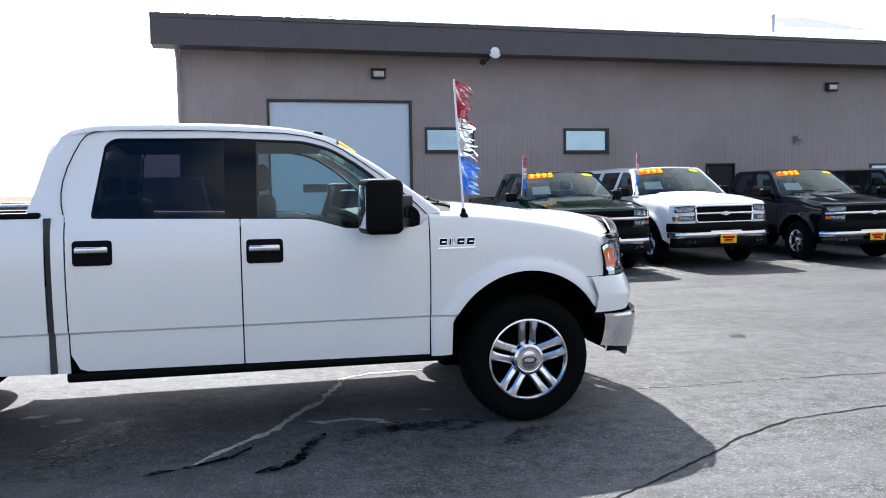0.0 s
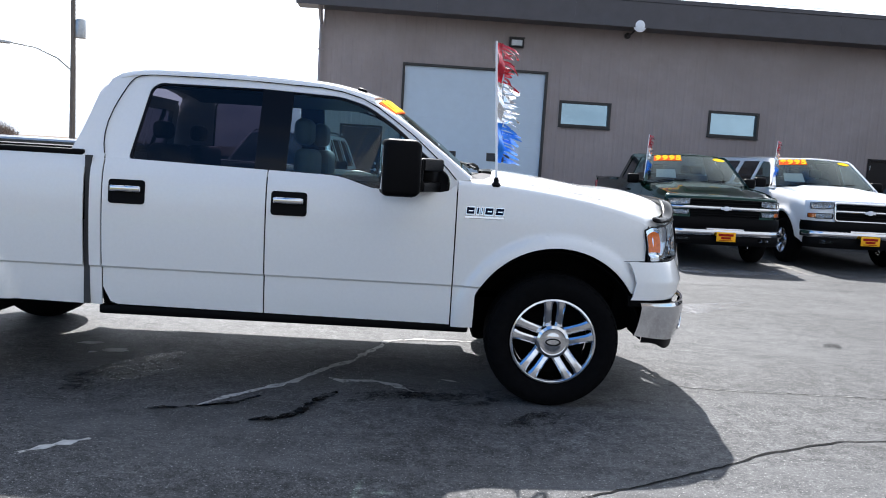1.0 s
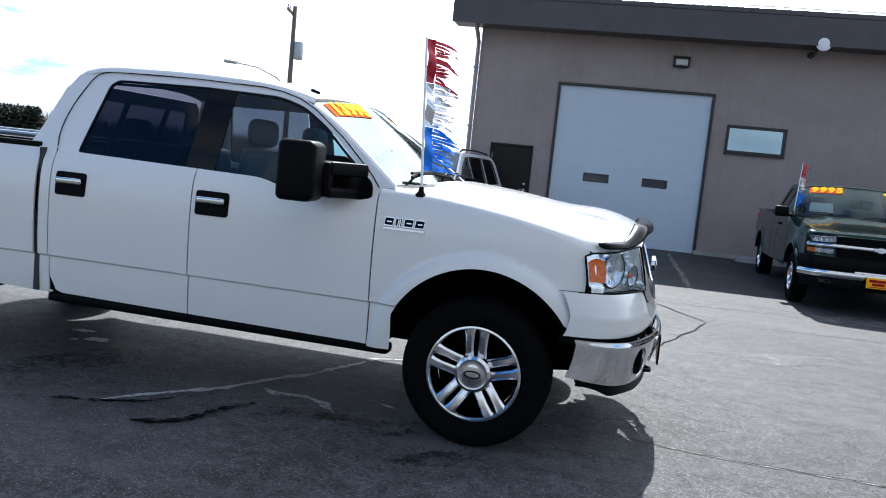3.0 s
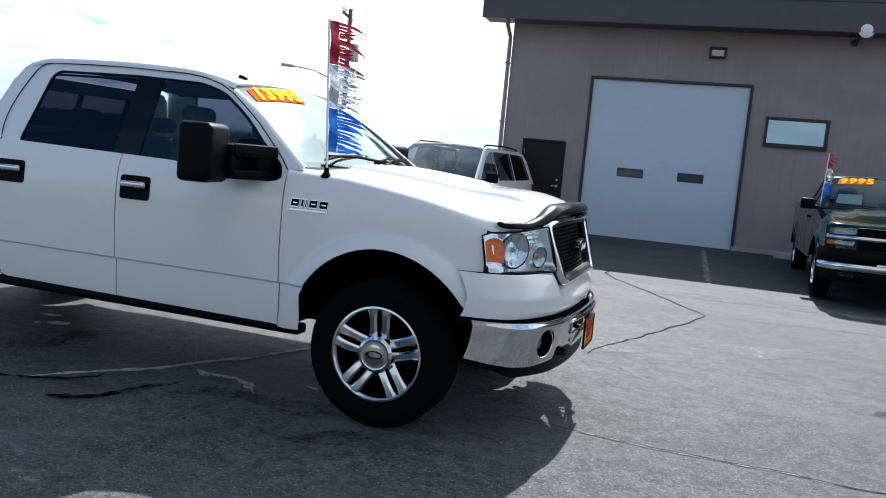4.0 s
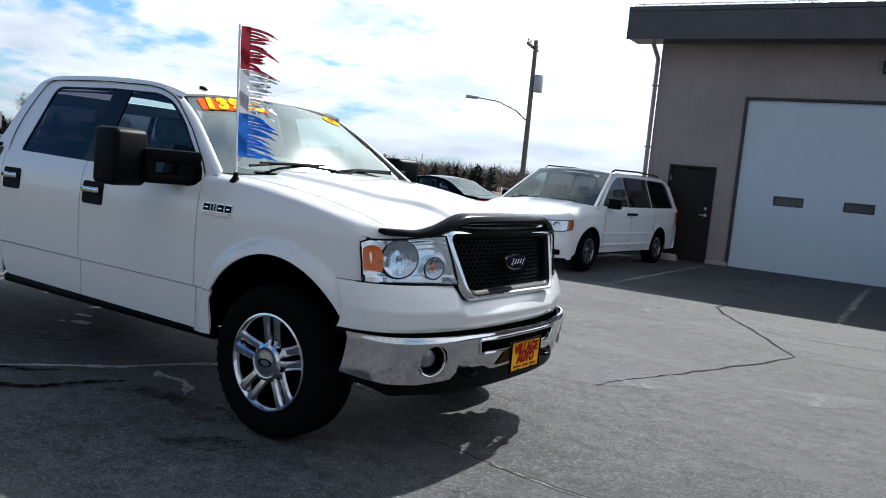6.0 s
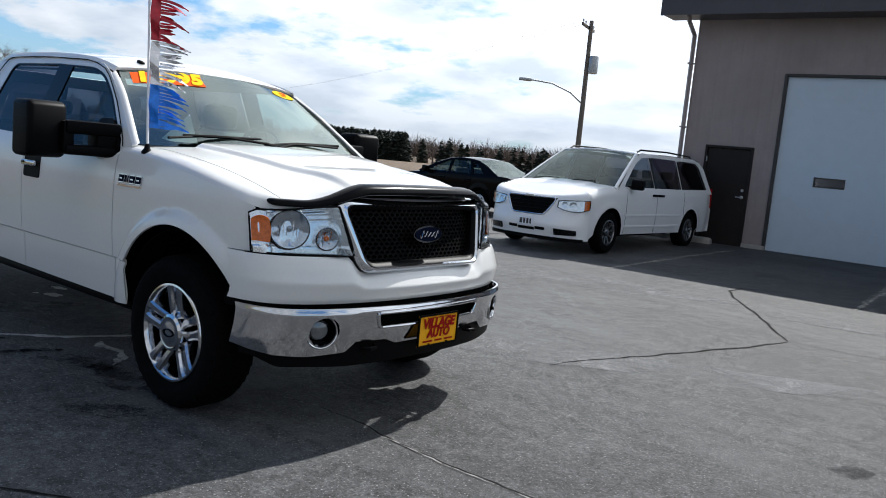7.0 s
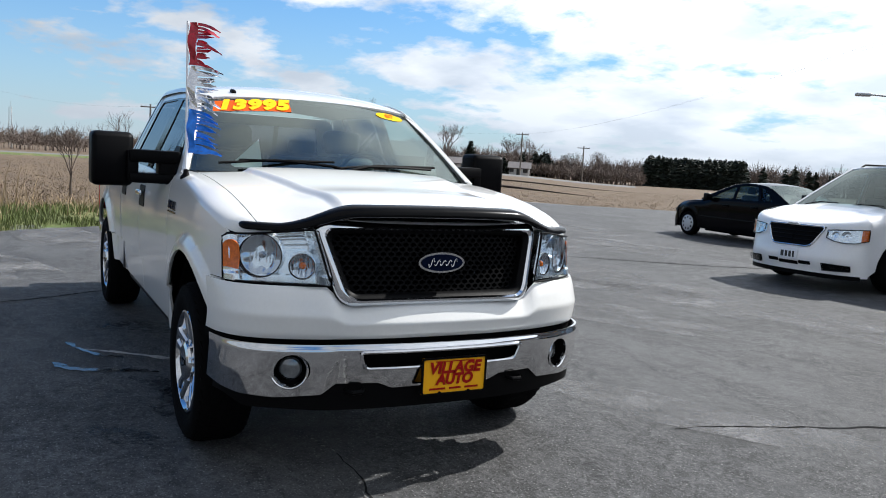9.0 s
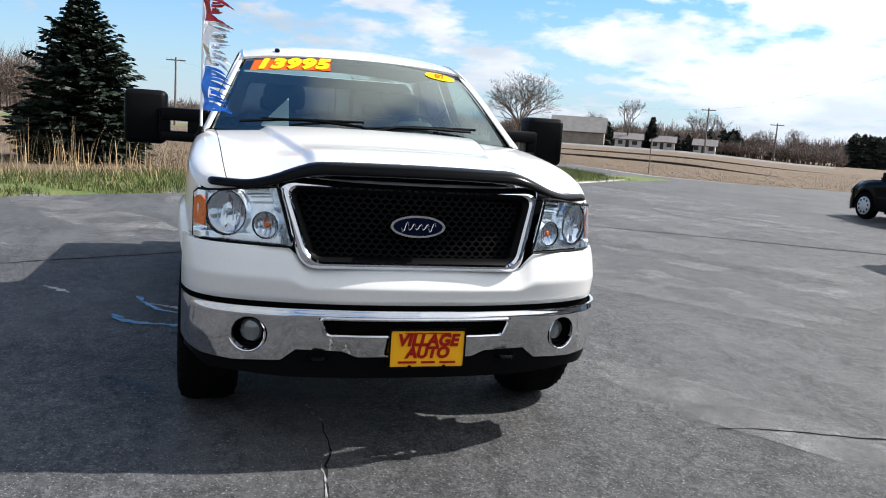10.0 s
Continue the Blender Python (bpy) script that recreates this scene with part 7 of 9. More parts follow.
        tube(bm, [patch_point(y, z, 0.012) for y, z in fine + fine[:2]], g["frame"], 8)
        part("grille_frame", bm, M[g["frame_mat"]], gr, g["frame_label"])
    # hood, roof, deck
    wsx, wsz, rfx, rfz, rrx, rrz, rbx, rbz = sp["glasshouse"]
    bm = bmesh.new()

    def hood(u, v):
        y = 2 * u - 1
        x0 = wsx - 0.02
        end = shell(y * hwc, 18)
        x = x0 + (end.x - x0) * v
        side = sy(min(x, nose - cx), deck(min(x, nose - cx)))
        k = v ** 4
        zz = deck(x) + sp["crown"] * (1 - y * y) * (1 - 0.4 * v * v) + sp.get("dome", 0) * (1 - smoothstep(0.5, 0.62, abs(y))) * (1 - k)
        return (x, y * side * (1 - k) + end.y * k, zz * (1 - k) + end.z * k)
    grid(bm, 48, 24, hood, 0.0)
    part("hood", bm, paint, t)

    def gyz(z):
        return gy0 - (z - belt) * gslope

    def wind(u, v, off=0.0):
        y = 2 * u - 1
        x, z = wsx + (rfx - wsx) * v, wsz + (rfz - wsz) * v
        return (x + 0.12 * (1 - y * y) * (1 - 0.4 * v) + off * 0.6, y * (gyz(z) - 0.012), z + 0.04 * (1 - y * y) * v + 0.012 * math.sin(math.pi * v) + off * 0.8)
    bm = bmesh.new()
    grid(bm, 16, 10, wind)
    ws = part("windscreen", bm, M["glass_clear"], t, "windscreen glass")
    bm = bmesh.new()
    fs = grid(bm, 40, 30, lambda u, v: wind(u, v, -0.004))
    bmesh.ops.delete(bm, geom=[f for i, f in enumerate(fs) if 1 <= i % 40 < 39 and 2 <= i // 40 < 28], context="FACES")
    part("screen_border", bm, M["gloss_black"], ws, "black glass border")
    for u in (0.0, 1.0):
        bm = bmesh.new()
        tube(bm, [wind(u, k / 8, -0.012) for k in range(0, 9)], 0.030, 8)
        part("a_pillar", bm, paint, t)
    bm = bmesh.new()
    tube(bm, [wind(k / 12, 1.0, -0.012) for k in range(13)], 0.024, 8)
    part("roof_header", bm, paint, t)
    bm = bmesh.new()

    def rfn(u, v):
        y = 2 * u - 1
        x, z = rfx + (rrx - rfx) * v, rfz + (rrz - rfz) * v
        return (x + 0.12 * (1 - y * y) * (0.6 if v == 0 else 0.0), y * gyz(z), z + 0.04 * (1 - y * y) + sp.get("roof_bow", 0.03) * math.sin(math.pi * v))
    grid(bm, 16, 16, rfn, 0.0)
    part("roof", bm, paint, t)
    bm = bmesh.new()
    grid(bm, 12, 8, lambda u, v: (rrx + (rbx - rrx) * v, (2 * u - 1) * (gyz(rrz + (rbz - rrz) * v) - 0.01), rrz + (rbz - rrz) * v + 0.04 * (1 - (2 * u - 1) ** 2) * (1 - v)))
    part("rear_window", bm, M[sp.get("rear_glass", "glass_tint")], t, "rear window glass")
    bm = bmesh.new()
    if sp.get("bed"):
        x0, x1, zf = sp["bed"]
        box(bm, (x0, -hw + 0.09, zf), (x1, hw - 0.09, zf + 0.03))
        part("bed_floor", bm, M["dark"], t, "", 0)
        for s in (-1, 1):
            bm = bmesh.new()
            box(bm, (x0, s * (hw - 0.075) - 0.045, deck(x0 + 0.3) - 0.03), (x1, s * (hw - 0.075) + 0.045, deck(x0 + 0.3) + 0.012), 0.01)
            part("bed_rail", bm, paint, t)
        bm = bmesh.new()
        box(bm, (rbx - 0.02, -gy0, sill), (rbx + 0.05, gy0, rbz), 0.0)
        part("cab_back", bm, paint, t, "", 0)
    else:
        grid(bm, 16, 10, lambda u, v: (rbx + 0.02 + (tail - rbx - 0.02) * v, (2 * u - 1) * sy(rbx + (tail - rbx) * v, deck(rbx + (tail - rbx) * v)), deck(rbx + (tail - rbx) * v) + 0.02 * (1 - (2 * u - 1) ** 2)))
        part("rear_deck", bm, paint, t)
    bm = bmesh.new()
    grid(bm, 10, 8, lambda u, v: (tail - 0.03 * math.sin(math.pi * v), (2 * u - 1) * (sy(tail, 0.8) - 0.01), sill + (deck(tail) + 0.01 - sill) * v), 0.02)
    part("tail_panel", bm, paint, t)
    for s in (-1, 1):
        y0, y1, z0, z1 = sp["tail_lamp"]
        bm = bmesh.new()
        box(bm, (tail - 0.045, s * (y0 + y1) / 2 - (y1 - y0) / 2, z0), (tail + sp.get("tail_wrap", 0.10), s * (y0 + y1) / 2 + (y1 - y0) / 2, z1), 0.02)
        part("tail_light", bm, M["red_lens"], t, "red tail light")
    # inside: dark tub, dash, seats
    bm = bmesh.new()
    box(bm, (rbx if not sp.get("bed") else rbx + 0.05, -gy0 + 0.05, sill + 0.05), (wsx - 0.05, gy0 - 0.05, belt - 0.10))
    box(bm, (-wb + R + 0.1, -hw + 0.25, sill - 0.06), (-R - 0.1, hw - 0.25, sill + 0.1))
    box(bm, (tail + 0.2, -hw + 0.30, sill + 0.02), (nose - cx - 0.08, hw - 0.30, deck(0.2) - 0.2))
    part("floor_tub", bm, M["dark"], t, "", 0)
    bm = bmesh.new()
    grid(bm, 8, 4, lambda u, v: (wsx + 0.02 - 0.45 * v, (2 * u - 1) * (gy0 - 0.06), belt - 0.03 + 0.03 * math.sin(3 * v)), 0.02)
    part("dashboard", bm, M["dash"], t)
    for x in sp["seat_rows"]:
        for y in (-0.38, 0.38):
            bm = bmesh.new()
            box(bm, (x - 0.07, y - 0.23, belt - 0.25), (x + 0.05, y + 0.23, belt + 0.18), 0.05, 3)
            box(bm, (x - 0.09, y - 0.12, belt + 0.20), (x - 0.01, y + 0.12, belt + 0.36), 0.035, 3)
            part("seat", bm, M["seat"], t)
    if sp.get("price"):
        bm = bmesh.new()
        grid(bm, 6, 3, lambda u, v: wind(0.06 + 0.33 * u, 0.76 + 0.20 * v, 0.006), 0.001)
        part("price_sticker", bm, M["sticker_orange"], ws, "orange price sticker with yellow figures")

        def wpose(u, v, off):
            p = Vector(wind(u, v, off))
            du = (Vector(wind(u + 0.03, v, off)) - Vector(wind(u - 0.03, v, off))).normalized()
            dv = (Vector(wind(u, v + 0.03, off)) - Vector(wind(u, v - 0.03, off))).normalized()
            n = du.cross(dv).normalized()
            m = Matrix((du, n.cross(du), n)).transposed().to_4x4()
            m.translation = p
            return m
        for i, chx in enumerate(sp["price"]):
            text_part("figure", chx, 0.19, M["sticker_yellow"], ws, wpose(0.105 + 0.082 * i, 0.86, 0.011), "", 0.001, 0.011, 0.15)
        bm = bmesh.new()
        sheet(bm, [(math.cos(2 * math.pi * i / 20), math.sin(2 * math.pi * i / 20)) for i in range(20)], [], lambda a, b: wind(0.88 + 0.08 * a, 0.89 + 0.06 * b, 0.006), 0.001)
        part("year_sticker", bm, M["sticker_yellow"], ws, "yellow oval year sticker")
        bm = bmesh.new()
        grid(bm, 4, 4, lambda u, v: wind(0.10 + 0.20 * u, 0.20 + 0.28 * v, -0.02), 0.001)
        part("window_form", bm, M["paper"], ws, "white paper form behind the glass")
    for s in (-1, 1):
        bm = bmesh.new()
        tube(bm, [wind(0.5 - 0.38 * (1 if s > 0 else 0) , 0.04, 0.015), wind(0.62 - 0.38 * (1 if s > 0 else 0), 0.10, 0.02), wind(0.80 - 0.38 * (1 if s > 0 else 0), 0.10, 0.02)], 0.008, 6)
        part("wiper", bm, M["black_plastic"], ws)
    if sp.get("plate"):
        z0, z1, off, mat, marks = sp["plate"]
        bm = bmesh.new()
        box(bm, (nose + off, -0.155, z0), (nose + off + 0.008, 0.155, z1), 0.003)
        pl = part("front_plate", bm, M[mat], t, "yellow dealer plate" if mat == "plate_yellow" else "white number plate")
        for y0, y1, k0, k1 in marks:
            bm = bmesh.new()
            box(bm, (nose + off + 0.008, y0, z0 + (z1 - z0) * k0), (nose + off + 0.010, y1, z0 + (z1 - z0) * k1))
            part("line_of_print", bm, M["plate_red"] if mat == "plate_yellow" else M["dash"], pl, "", 0)
    return t


DEALER_MARKS = [(-0.12, 0.12, 0.56, 0.82), (-0.08, 0.08, 0.26, 0.50), (-0.11, 0.11, 0.10, 0.16)]
PLATE_MARKS = [(-0.11, -0.06, 0.2, 0.8), (-0.04, 0.0, 0.2, 0.8), (0.02, 0.06, 0.2, 0.8), (0.08, 0.11, 0.2, 0.8)]


def lot_truck_spec(paint, price, suburban=False, hd=False, valance="black_plastic"):
    sp = dict(paint=paint, hw=0.985, sill=0.50, nose=0.95, tail=-4.72, corner=0.26, wb=3.64, R=0.39, arch=0.11, flare=0.03, taper=0.05,
              deck=[(-4.72, 1.30), (-2.7, 1.30), (-0.65, 1.275), (-0.2, 1.255), (0.4, 1.20), (0.75, 1.15), (0.95, 1.12)], belt=1.27, gy=0.935, gslope=0.42,
              seams=(-0.62, -1.72, -2.35), handles=((-1.58, 1.13),), nose_bot=0.42, rake=0.05, rake_z=0.7, crown=0.05, dome=0.02, nose_curve=5.0,
              cab=[(-2.62, 1.26), (-0.56, 1.26), (-0.62, 1.32), (-1.15, 1.745), (-1.30, 1.80), (-2.35, 1.81), (-2.50, 1.77)],
              wins=[([(-1.70, 1.30), (-0.78, 1.28), (-0.80, 1.33), (-1.20, 1.68), (-1.32, 1.73), (-1.68, 1.745)], "glass_front"), ([(-2.40, 1.31), (-1.80, 1.30), (-1.80, 1.745), (-2.30, 1.74)], "glass_tint")],
              glasshouse=(-0.60, 1.30, -1.22, 1.775, -2.47, 1.79, -2.62, 1.28), mirror=(-0.86, 1.28), bed=(-4.68, -2.66, 0.85), rear_glass="glass_front",
              lamps=[("headlight", [(0.570, 1.005, 1.095), (0.72, 0.985, 1.092), (0.885, 0.985, 1.075)], [(0.665, 1.043, 0.036), (0.785, 1.038, 0.036)], 0.012, "lamp_far", "clear headlight", None),
                     ("turn_lamp", [(0.585, 0.838, 0.918), (0.80, 0.835, 0.912), (0.90, 0.845, 0.905)], [(0.66, 0.877, 0.028), (0.74, 0.876, 0.028)], 0.014, "lamp_far", "clear lower lamp with an amber end", (0.74, 1.0)),
                     ("fog_lamp", [(0.56, 0.430, 0.485), (0.74, 0.425, 0.490)], [(0.60, 0.458, 0.022), (0.69, 0.458, 0.022)], 0.045, "fog_glass", "small fog lamp", None)],
              grille=dict(z0=0.745, z1=1.09, bottom=0.545, top=0.575, slats=9, bars=0, round=0.03, frame=0.008, frame_mat="black_plastic", frame_label="black grille edge"),
              front=[("grille_bar", -0.90, 0.90, 0.928, 0.978, 0.030, "chrome", "chrome bar across the grille"),
                     ("bumper", -0.93, 0.93, 0.515, 0.605, 0.07, "chrome", "chrome bumper"), ("bumper_rise", -0.30, 0.30, 0.590, 0.632, 0.060, "chrome", "raised middle of the bumper"), ("bumper_pad", -0.95, 0.95, 0.61, 0.80, 0.035, "black_plastic", "black bumper pad"),
                     ("valance", -0.92, 0.92, 0.36, 0.51, 0.04, valance, "dark lower valance")],
              puff=0.012, tail_lamp=(0.86, 0.96, 0.85, 1.22), seat_rows=(-1.75, -2.35), rim=0.215, spokes=6, rim_mat=M["alloy"], price=price, plate=(0.43, 0.58, 0.125, "plate_yellow", DEALER_MARKS), nose_paint=paint, tuck=0.05)
    if suburban:
        sp.update(bed=None, tail=-4.55, wb=3.30, cab=[(-4.45, 1.26), (-0.56, 1.26), (-0.62, 1.32), (-1.15, 1.745), (-1.30, 1.80), (-4.20, 1.82), (-4.36, 1.74)],
                  wins=[([(-1.66, 1.30), (-0.78, 1.28), (-0.80, 1.33), (-1.20, 1.68), (-1.32, 1.73), (-1.64, 1.745)], "glass_front"), ([(-2.62, 1.31), (-1.78, 1.30), (-1.76, 1.745), (-2.56, 1.745)], "glass_tint"), ([(-4.15, 1.32), (-2.80, 1.31), (-2.74, 1.745), (-4.02, 1.75)], "glass_tint")],
                  glasshouse=(-0.60, 1.30, -1.22, 1.775, -4.25, 1.80, -4.50, 1.28), seams=(-0.62, -1.72, -2.72), handles=((-1.58, 1.13), (-2.55, 1.14)), seat_rows=(-1.75, -2.7, -3.5))
    if hd:
        sp["grille"] = dict(z0=0.80, z1=1.085, bottom=0.540, top=0.560, slats=7, bars=0, round=0.05, frame=0.020, frame_mat="chrome", frame_label="chrome grille frame")
        sp["front"] = [("grille_bar", -0.54, 0.54, 0.935, 0.972, 0.030, "chrome", "chrome centre bar"),
                       ("bumper", -0.93, 0.93, 0.535, 0.625, 0.07, "chrome", "chrome bumper"), ("bumper_rise", -0.30, 0.30, 0.610, 0.652, 0.060, "chrome", "raised middle of the bumper"), ("bumper_pad", -0.95, 0.95, 0.63, 0.79, 0.035, "black_plastic", "black bumper pad"),
                       ("valance", -0.92, 0.92, 0.36, 0.53, 0.04, "black_plastic", "black lower valance")]
    return sp


def front_badge(t, x, z):
    bm = bmesh.new()
    box(bm, (x, -0.035, z - 0.036), (x + 0.02, 0.035, z + 0.036), 0.004)
    box(bm, (x, -0.085, z - 0.022), (x + 0.018, 0.085, z + 0.022), 0.004)
    part("emblem", bm, M["pole_white"], t, "small silver emblem")


LOT_GROUP = "vehicles parked by the wall"
for nm, lb, cat, x, y, k, sp, flag in (
        ("pickup_truck", "dark green pickup with a chrome grille bar and price sticker", "pickup truck", 3.80, 7.55, 0.95, lot_truck_spec(M["green_paint"], "9995", valance="black_plastic"), True),
        ("sport_utility", "white long sport utility with chrome grille and price sticker", "car", 6.25, 8.00, 0.985, lot_truck_spec(M["white_paint"], "8995", True, True), True),
        ("pickup_truck", "black pickup with a chrome grille bar and price sticker", "pickup truck", 9.10, 7.80, 0.945, lot_truck_spec(M["black_paint"], "6995", valance="black_paint"), False),
        ("sport_utility", "black long sport utility parked beside the black pickup", "car", 11.85, 7.9, 0.945, lot_truck_spec(M["black_paint"], "", True), False)):
    v = build_vehicle(nm, lb, cat, pose(x, y, lot_height(x, y - 0.4) + 0.004, 0.5, 0, -90) @ Matrix.Scale(k, 4), sp, LOT_GROUP)
    front_badge(v, 0.985, 0.953)
    if flag:
        foil_flag((x - 0.92 * k, y + 0.72 * k, 1.285 * k + lot_height(x, y)), 0.80, (0.03, 0.0), 0.85)

VAN = dict(paint=M["white_paint"], hw=0.975, sill=0.30, nose=0.93, tail=-4.12, corner=0.38, wb=3.08, R=0.335, arch=0.07, flare=0.014, taper=0.06,
           deck=[(-4.12, 1.05), (-1.0, 1.06), (-0.3, 1.085), (0.1, 1.055), (0.5, 1.00), (0.8, 0.925), (0.93, 0.865)], tuck=0.08, round=0.10, chin=0.05, chin_z=0.40,
           pillars=([(-1.635, 1.085), (-1.545, 1.085), (-1.515, 1.61), (-1.605, 1.61)], [(-2.765, 1.095), (-2.675, 1.095), (-2.655, 1.61), (-2.745, 1.60)]), belt=1.04, gy=0.935, gslope=0.33,
           seams=(-0.50, -1.62, -2.75), handles=((-1.52, 0.965), (-1.76, 0.965)), nose_bot=0.20, rake=0.22, rake_z=0.60, crown=0.045, nose_curve=2.4, dome=0.012,
           cab=[(-4.05, 1.03), (-0.18, 1.03), (-0.30, 1.10), (-0.98, 1.56), (-1.25, 1.675), (-3.45, 1.675), (-3.72, 1.62), (-3.88, 1.50)],
           wins=[([(-1.56, 1.085), (-0.44, 1.085), (-0.52, 1.16), (-0.96, 1.465), (-1.24, 1.590), (-1.53, 1.615)], "glass_front"), ([(-2.68, 1.09), (-1.63, 1.085), (-1.60, 1.615), (-2.66, 1.615)], "glass_tint"), ([(-3.86, 1.11), (-2.76, 1.09), (-2.74, 1.615), (-3.52, 1.605), (-3.68, 1.53)], "glass_tint")],
           glasshouse=(-0.14, 1.06, -1.12, 1.655, -3.72, 1.66, -4.05, 1.05), mirror=(-0.62, 1.07), rear_glass="glass_tint", roof_bow=0.035,
           lamps=[("headlight", [(0.500, 0.700, 0.800), (0.60, 0.662, 0.812), (0.72, 0.645, 0.820), (0.82, 0.652, 0.828), (0.905, 0.690, 0.832)], [(0.60, 0.742, 0.046), (0.72, 0.738, 0.058)], 0.010, "lamp_inner", "large clear headlight with an amber end", (0.89, 1.0)),
                  ("lower_intake", [(0.50, 0.268, 0.362), (0.80, 0.280, 0.350)], [], 0.008, "mesh_black", "dark lower intake", None)],
           grille=dict(z0=0.560, z1=0.835, bottom=0.300, top=0.468, slats=5, bars=0, round=0.075, frame=0.013, frame_mat="chrome", frame_label="chrome grille frame"),
           front=[("intake_slot", -0.34, -0.17, 0.315, 0.360, 0.006, "mesh_black", "dark lower slot"), ("intake_slot", -0.155, 0.155, 0.300, 0.345, 0.006, "mesh_black", "dark lower slot"), ("intake_slot", 0.17, 0.34, 0.315, 0.360, 0.006, "mesh_black", "dark lower slot"),
                  ("bumper_lip", -0.88, 0.88, 0.165, 0.222, 0.006, "black_plastic", "black lower lip")],
           tail_lamp=(0.80, 0.93, 0.75, 1.15), seat_rows=(-1.35, -2.3, -3.1), rim=0.205, spokes=9, rim_mat=M["dim_wheel"], price="", plate=(0.365, 0.500, 0.052, "paper", PLATE_MARKS), molding=(0.62, 0.43))
van = build_vehicle("minivan", "white minivan parked by the building, roof rails", "minivan", pose(-3.42, 8.60, lot_height(0, 8.6) + 0.006, 0.6, 0, -91.5), VAN)
for s in (-1, 1):
    bm = bmesh.new()
    tube(bm, [(-1.25, s * 0.67, 1.69), (-1.35, s * 0.68, 1.732), (-2.4, s * 0.69, 1.752), (-3.4, s * 0.68, 1.725), (-3.5, s * 0.67, 1.68)], 0.015, 8)
    part("roof_rail", bm, M["black_plastic"], van, "thin black roof rail")
bm = bmesh.new()
sheet(bm, [(0.085 * math.cos(6.283 * i / 24), (0.020 + 0.012 * math.cos(12.566 * i / 24)) * math.sin(6.283 * i / 24)) for i in range(24)], [], lambda a, b: (0.925, a, 0.845 + b), 0.014)
part("emblem", bm, M["dull_steel"], van, "small chrome winged emblem")

ARCHED = smooth_fn([(-3.16, 1.00), (-2.95, 1.10), (-2.65, 1.25), (-2.35, 1.345), (-2.0, 1.39), (-1.65, 1.385), (-1.35, 1.325), (-0.95, 1.17), (-0.55, 0.98)])
SEDAN = dict(paint=M["sedan_black"], hw=0.87, sill=0.22, nose=0.90, tail=-3.62, corner=0.44, wb=2.62, R=0.305, arch=0.06, flare=0.012, taper=0.09,
             deck=[(-3.62, 0.955), (-3.45, 1.00), (-3.1, 1.005), (-2.6, 0.985), (-1.4, 0.955), (-0.6, 0.935), (-0.1, 0.90), (0.3, 0.845), (0.6, 0.755), (0.80, 0.665), (0.90, 0.61)], belt=0.94, gy=0.82, gslope=0.40,
             seams=(-0.42, -1.42, -2.32), handles=((-1.30, 0.84), (-2.2, 0.85)), nose_bot=0.18, rake=0.3, rake_z=0.42, crown=0.055, nose_curve=2.1, tuck=0.09, round=0.12, chin=0.05, chin_z=0.36,
             cab=[(-3.16, 0.97), (-0.42, 0.91), (-0.50, 0.955)] + [(x, ARCHED(x)) for x in (-0.75, -0.95, -1.15, -1.35, -1.5, -1.65, -1.82, -2.0, -2.18, -2.35, -2.5, -2.65, -2.8, -2.95, -3.06)],
             wins=[([(-1.44, 0.985), (-0.72, 0.965), (-1.0, 1.13), (-1.28, 1.255), (-1.44, 1.305)], "glass_front"), ([(-2.26, 1.005), (-1.53, 0.990), (-1.53, 1.318), (-1.8, 1.345), (-2.10, 1.330)], "glass_front"), ([(-2.66, 1.03), (-2.33, 1.01), (-2.19, 1.315), (-2.40, 1.245)], "glass_front")],
             glasshouse=(-0.40, 0.955, -1.36, 1.345, -2.35, 1.355, -3.16, 1.00), mirror=(-0.76, 0.955), rear_glass="glass_clear", roof_bow=0.045, mirror_mat=M["sedan_black"], tail_wrap=0.26,
             lamps=[("headlight", [(0.44, 0.555, 0.615), (0.62, 0.545, 0.650), (0.775, 0.575, 0.665)], [(0.60, 0.595, 0.035)], 0.010, "lamp_far", "clear headlight", None)],
             grille=dict(z0=0.50, z1=0.585, bottom=0.30, top=0.33, slats=3, bars=0, round=0.03, frame=0.006, frame_mat="black_paint", frame_label="black grille edge"),
             front=[("lower_intake", -0.40, 0.40, 0.27, 0.36, 0.006, "mesh_black", "dark lower intake")],
             tail_lamp=(0.60, 0.84, 0.74, 0.92), seat_rows=(-1.55, -2.3), rim=0.20, spokes=9, rim_mat=M["wheel_cover"], cover=True, price="", molding=(0.52,))
SEDAN_AT = pose(-10.5, 13.6, 0.004, 0, 0, 176) @ Matrix.Scale(0.955, 4)
build_vehicle("sedan", "black four-door sedan with silver wheel covers on the asphalt", "car", SEDAN_AT, SEDAN)

# ---------------------------------------------------------------- marks on the asphalt


def ground_z(x, y):
    return lot_height(x, y) + min(0.0, far_height(x * 0.8, y * 0.8))


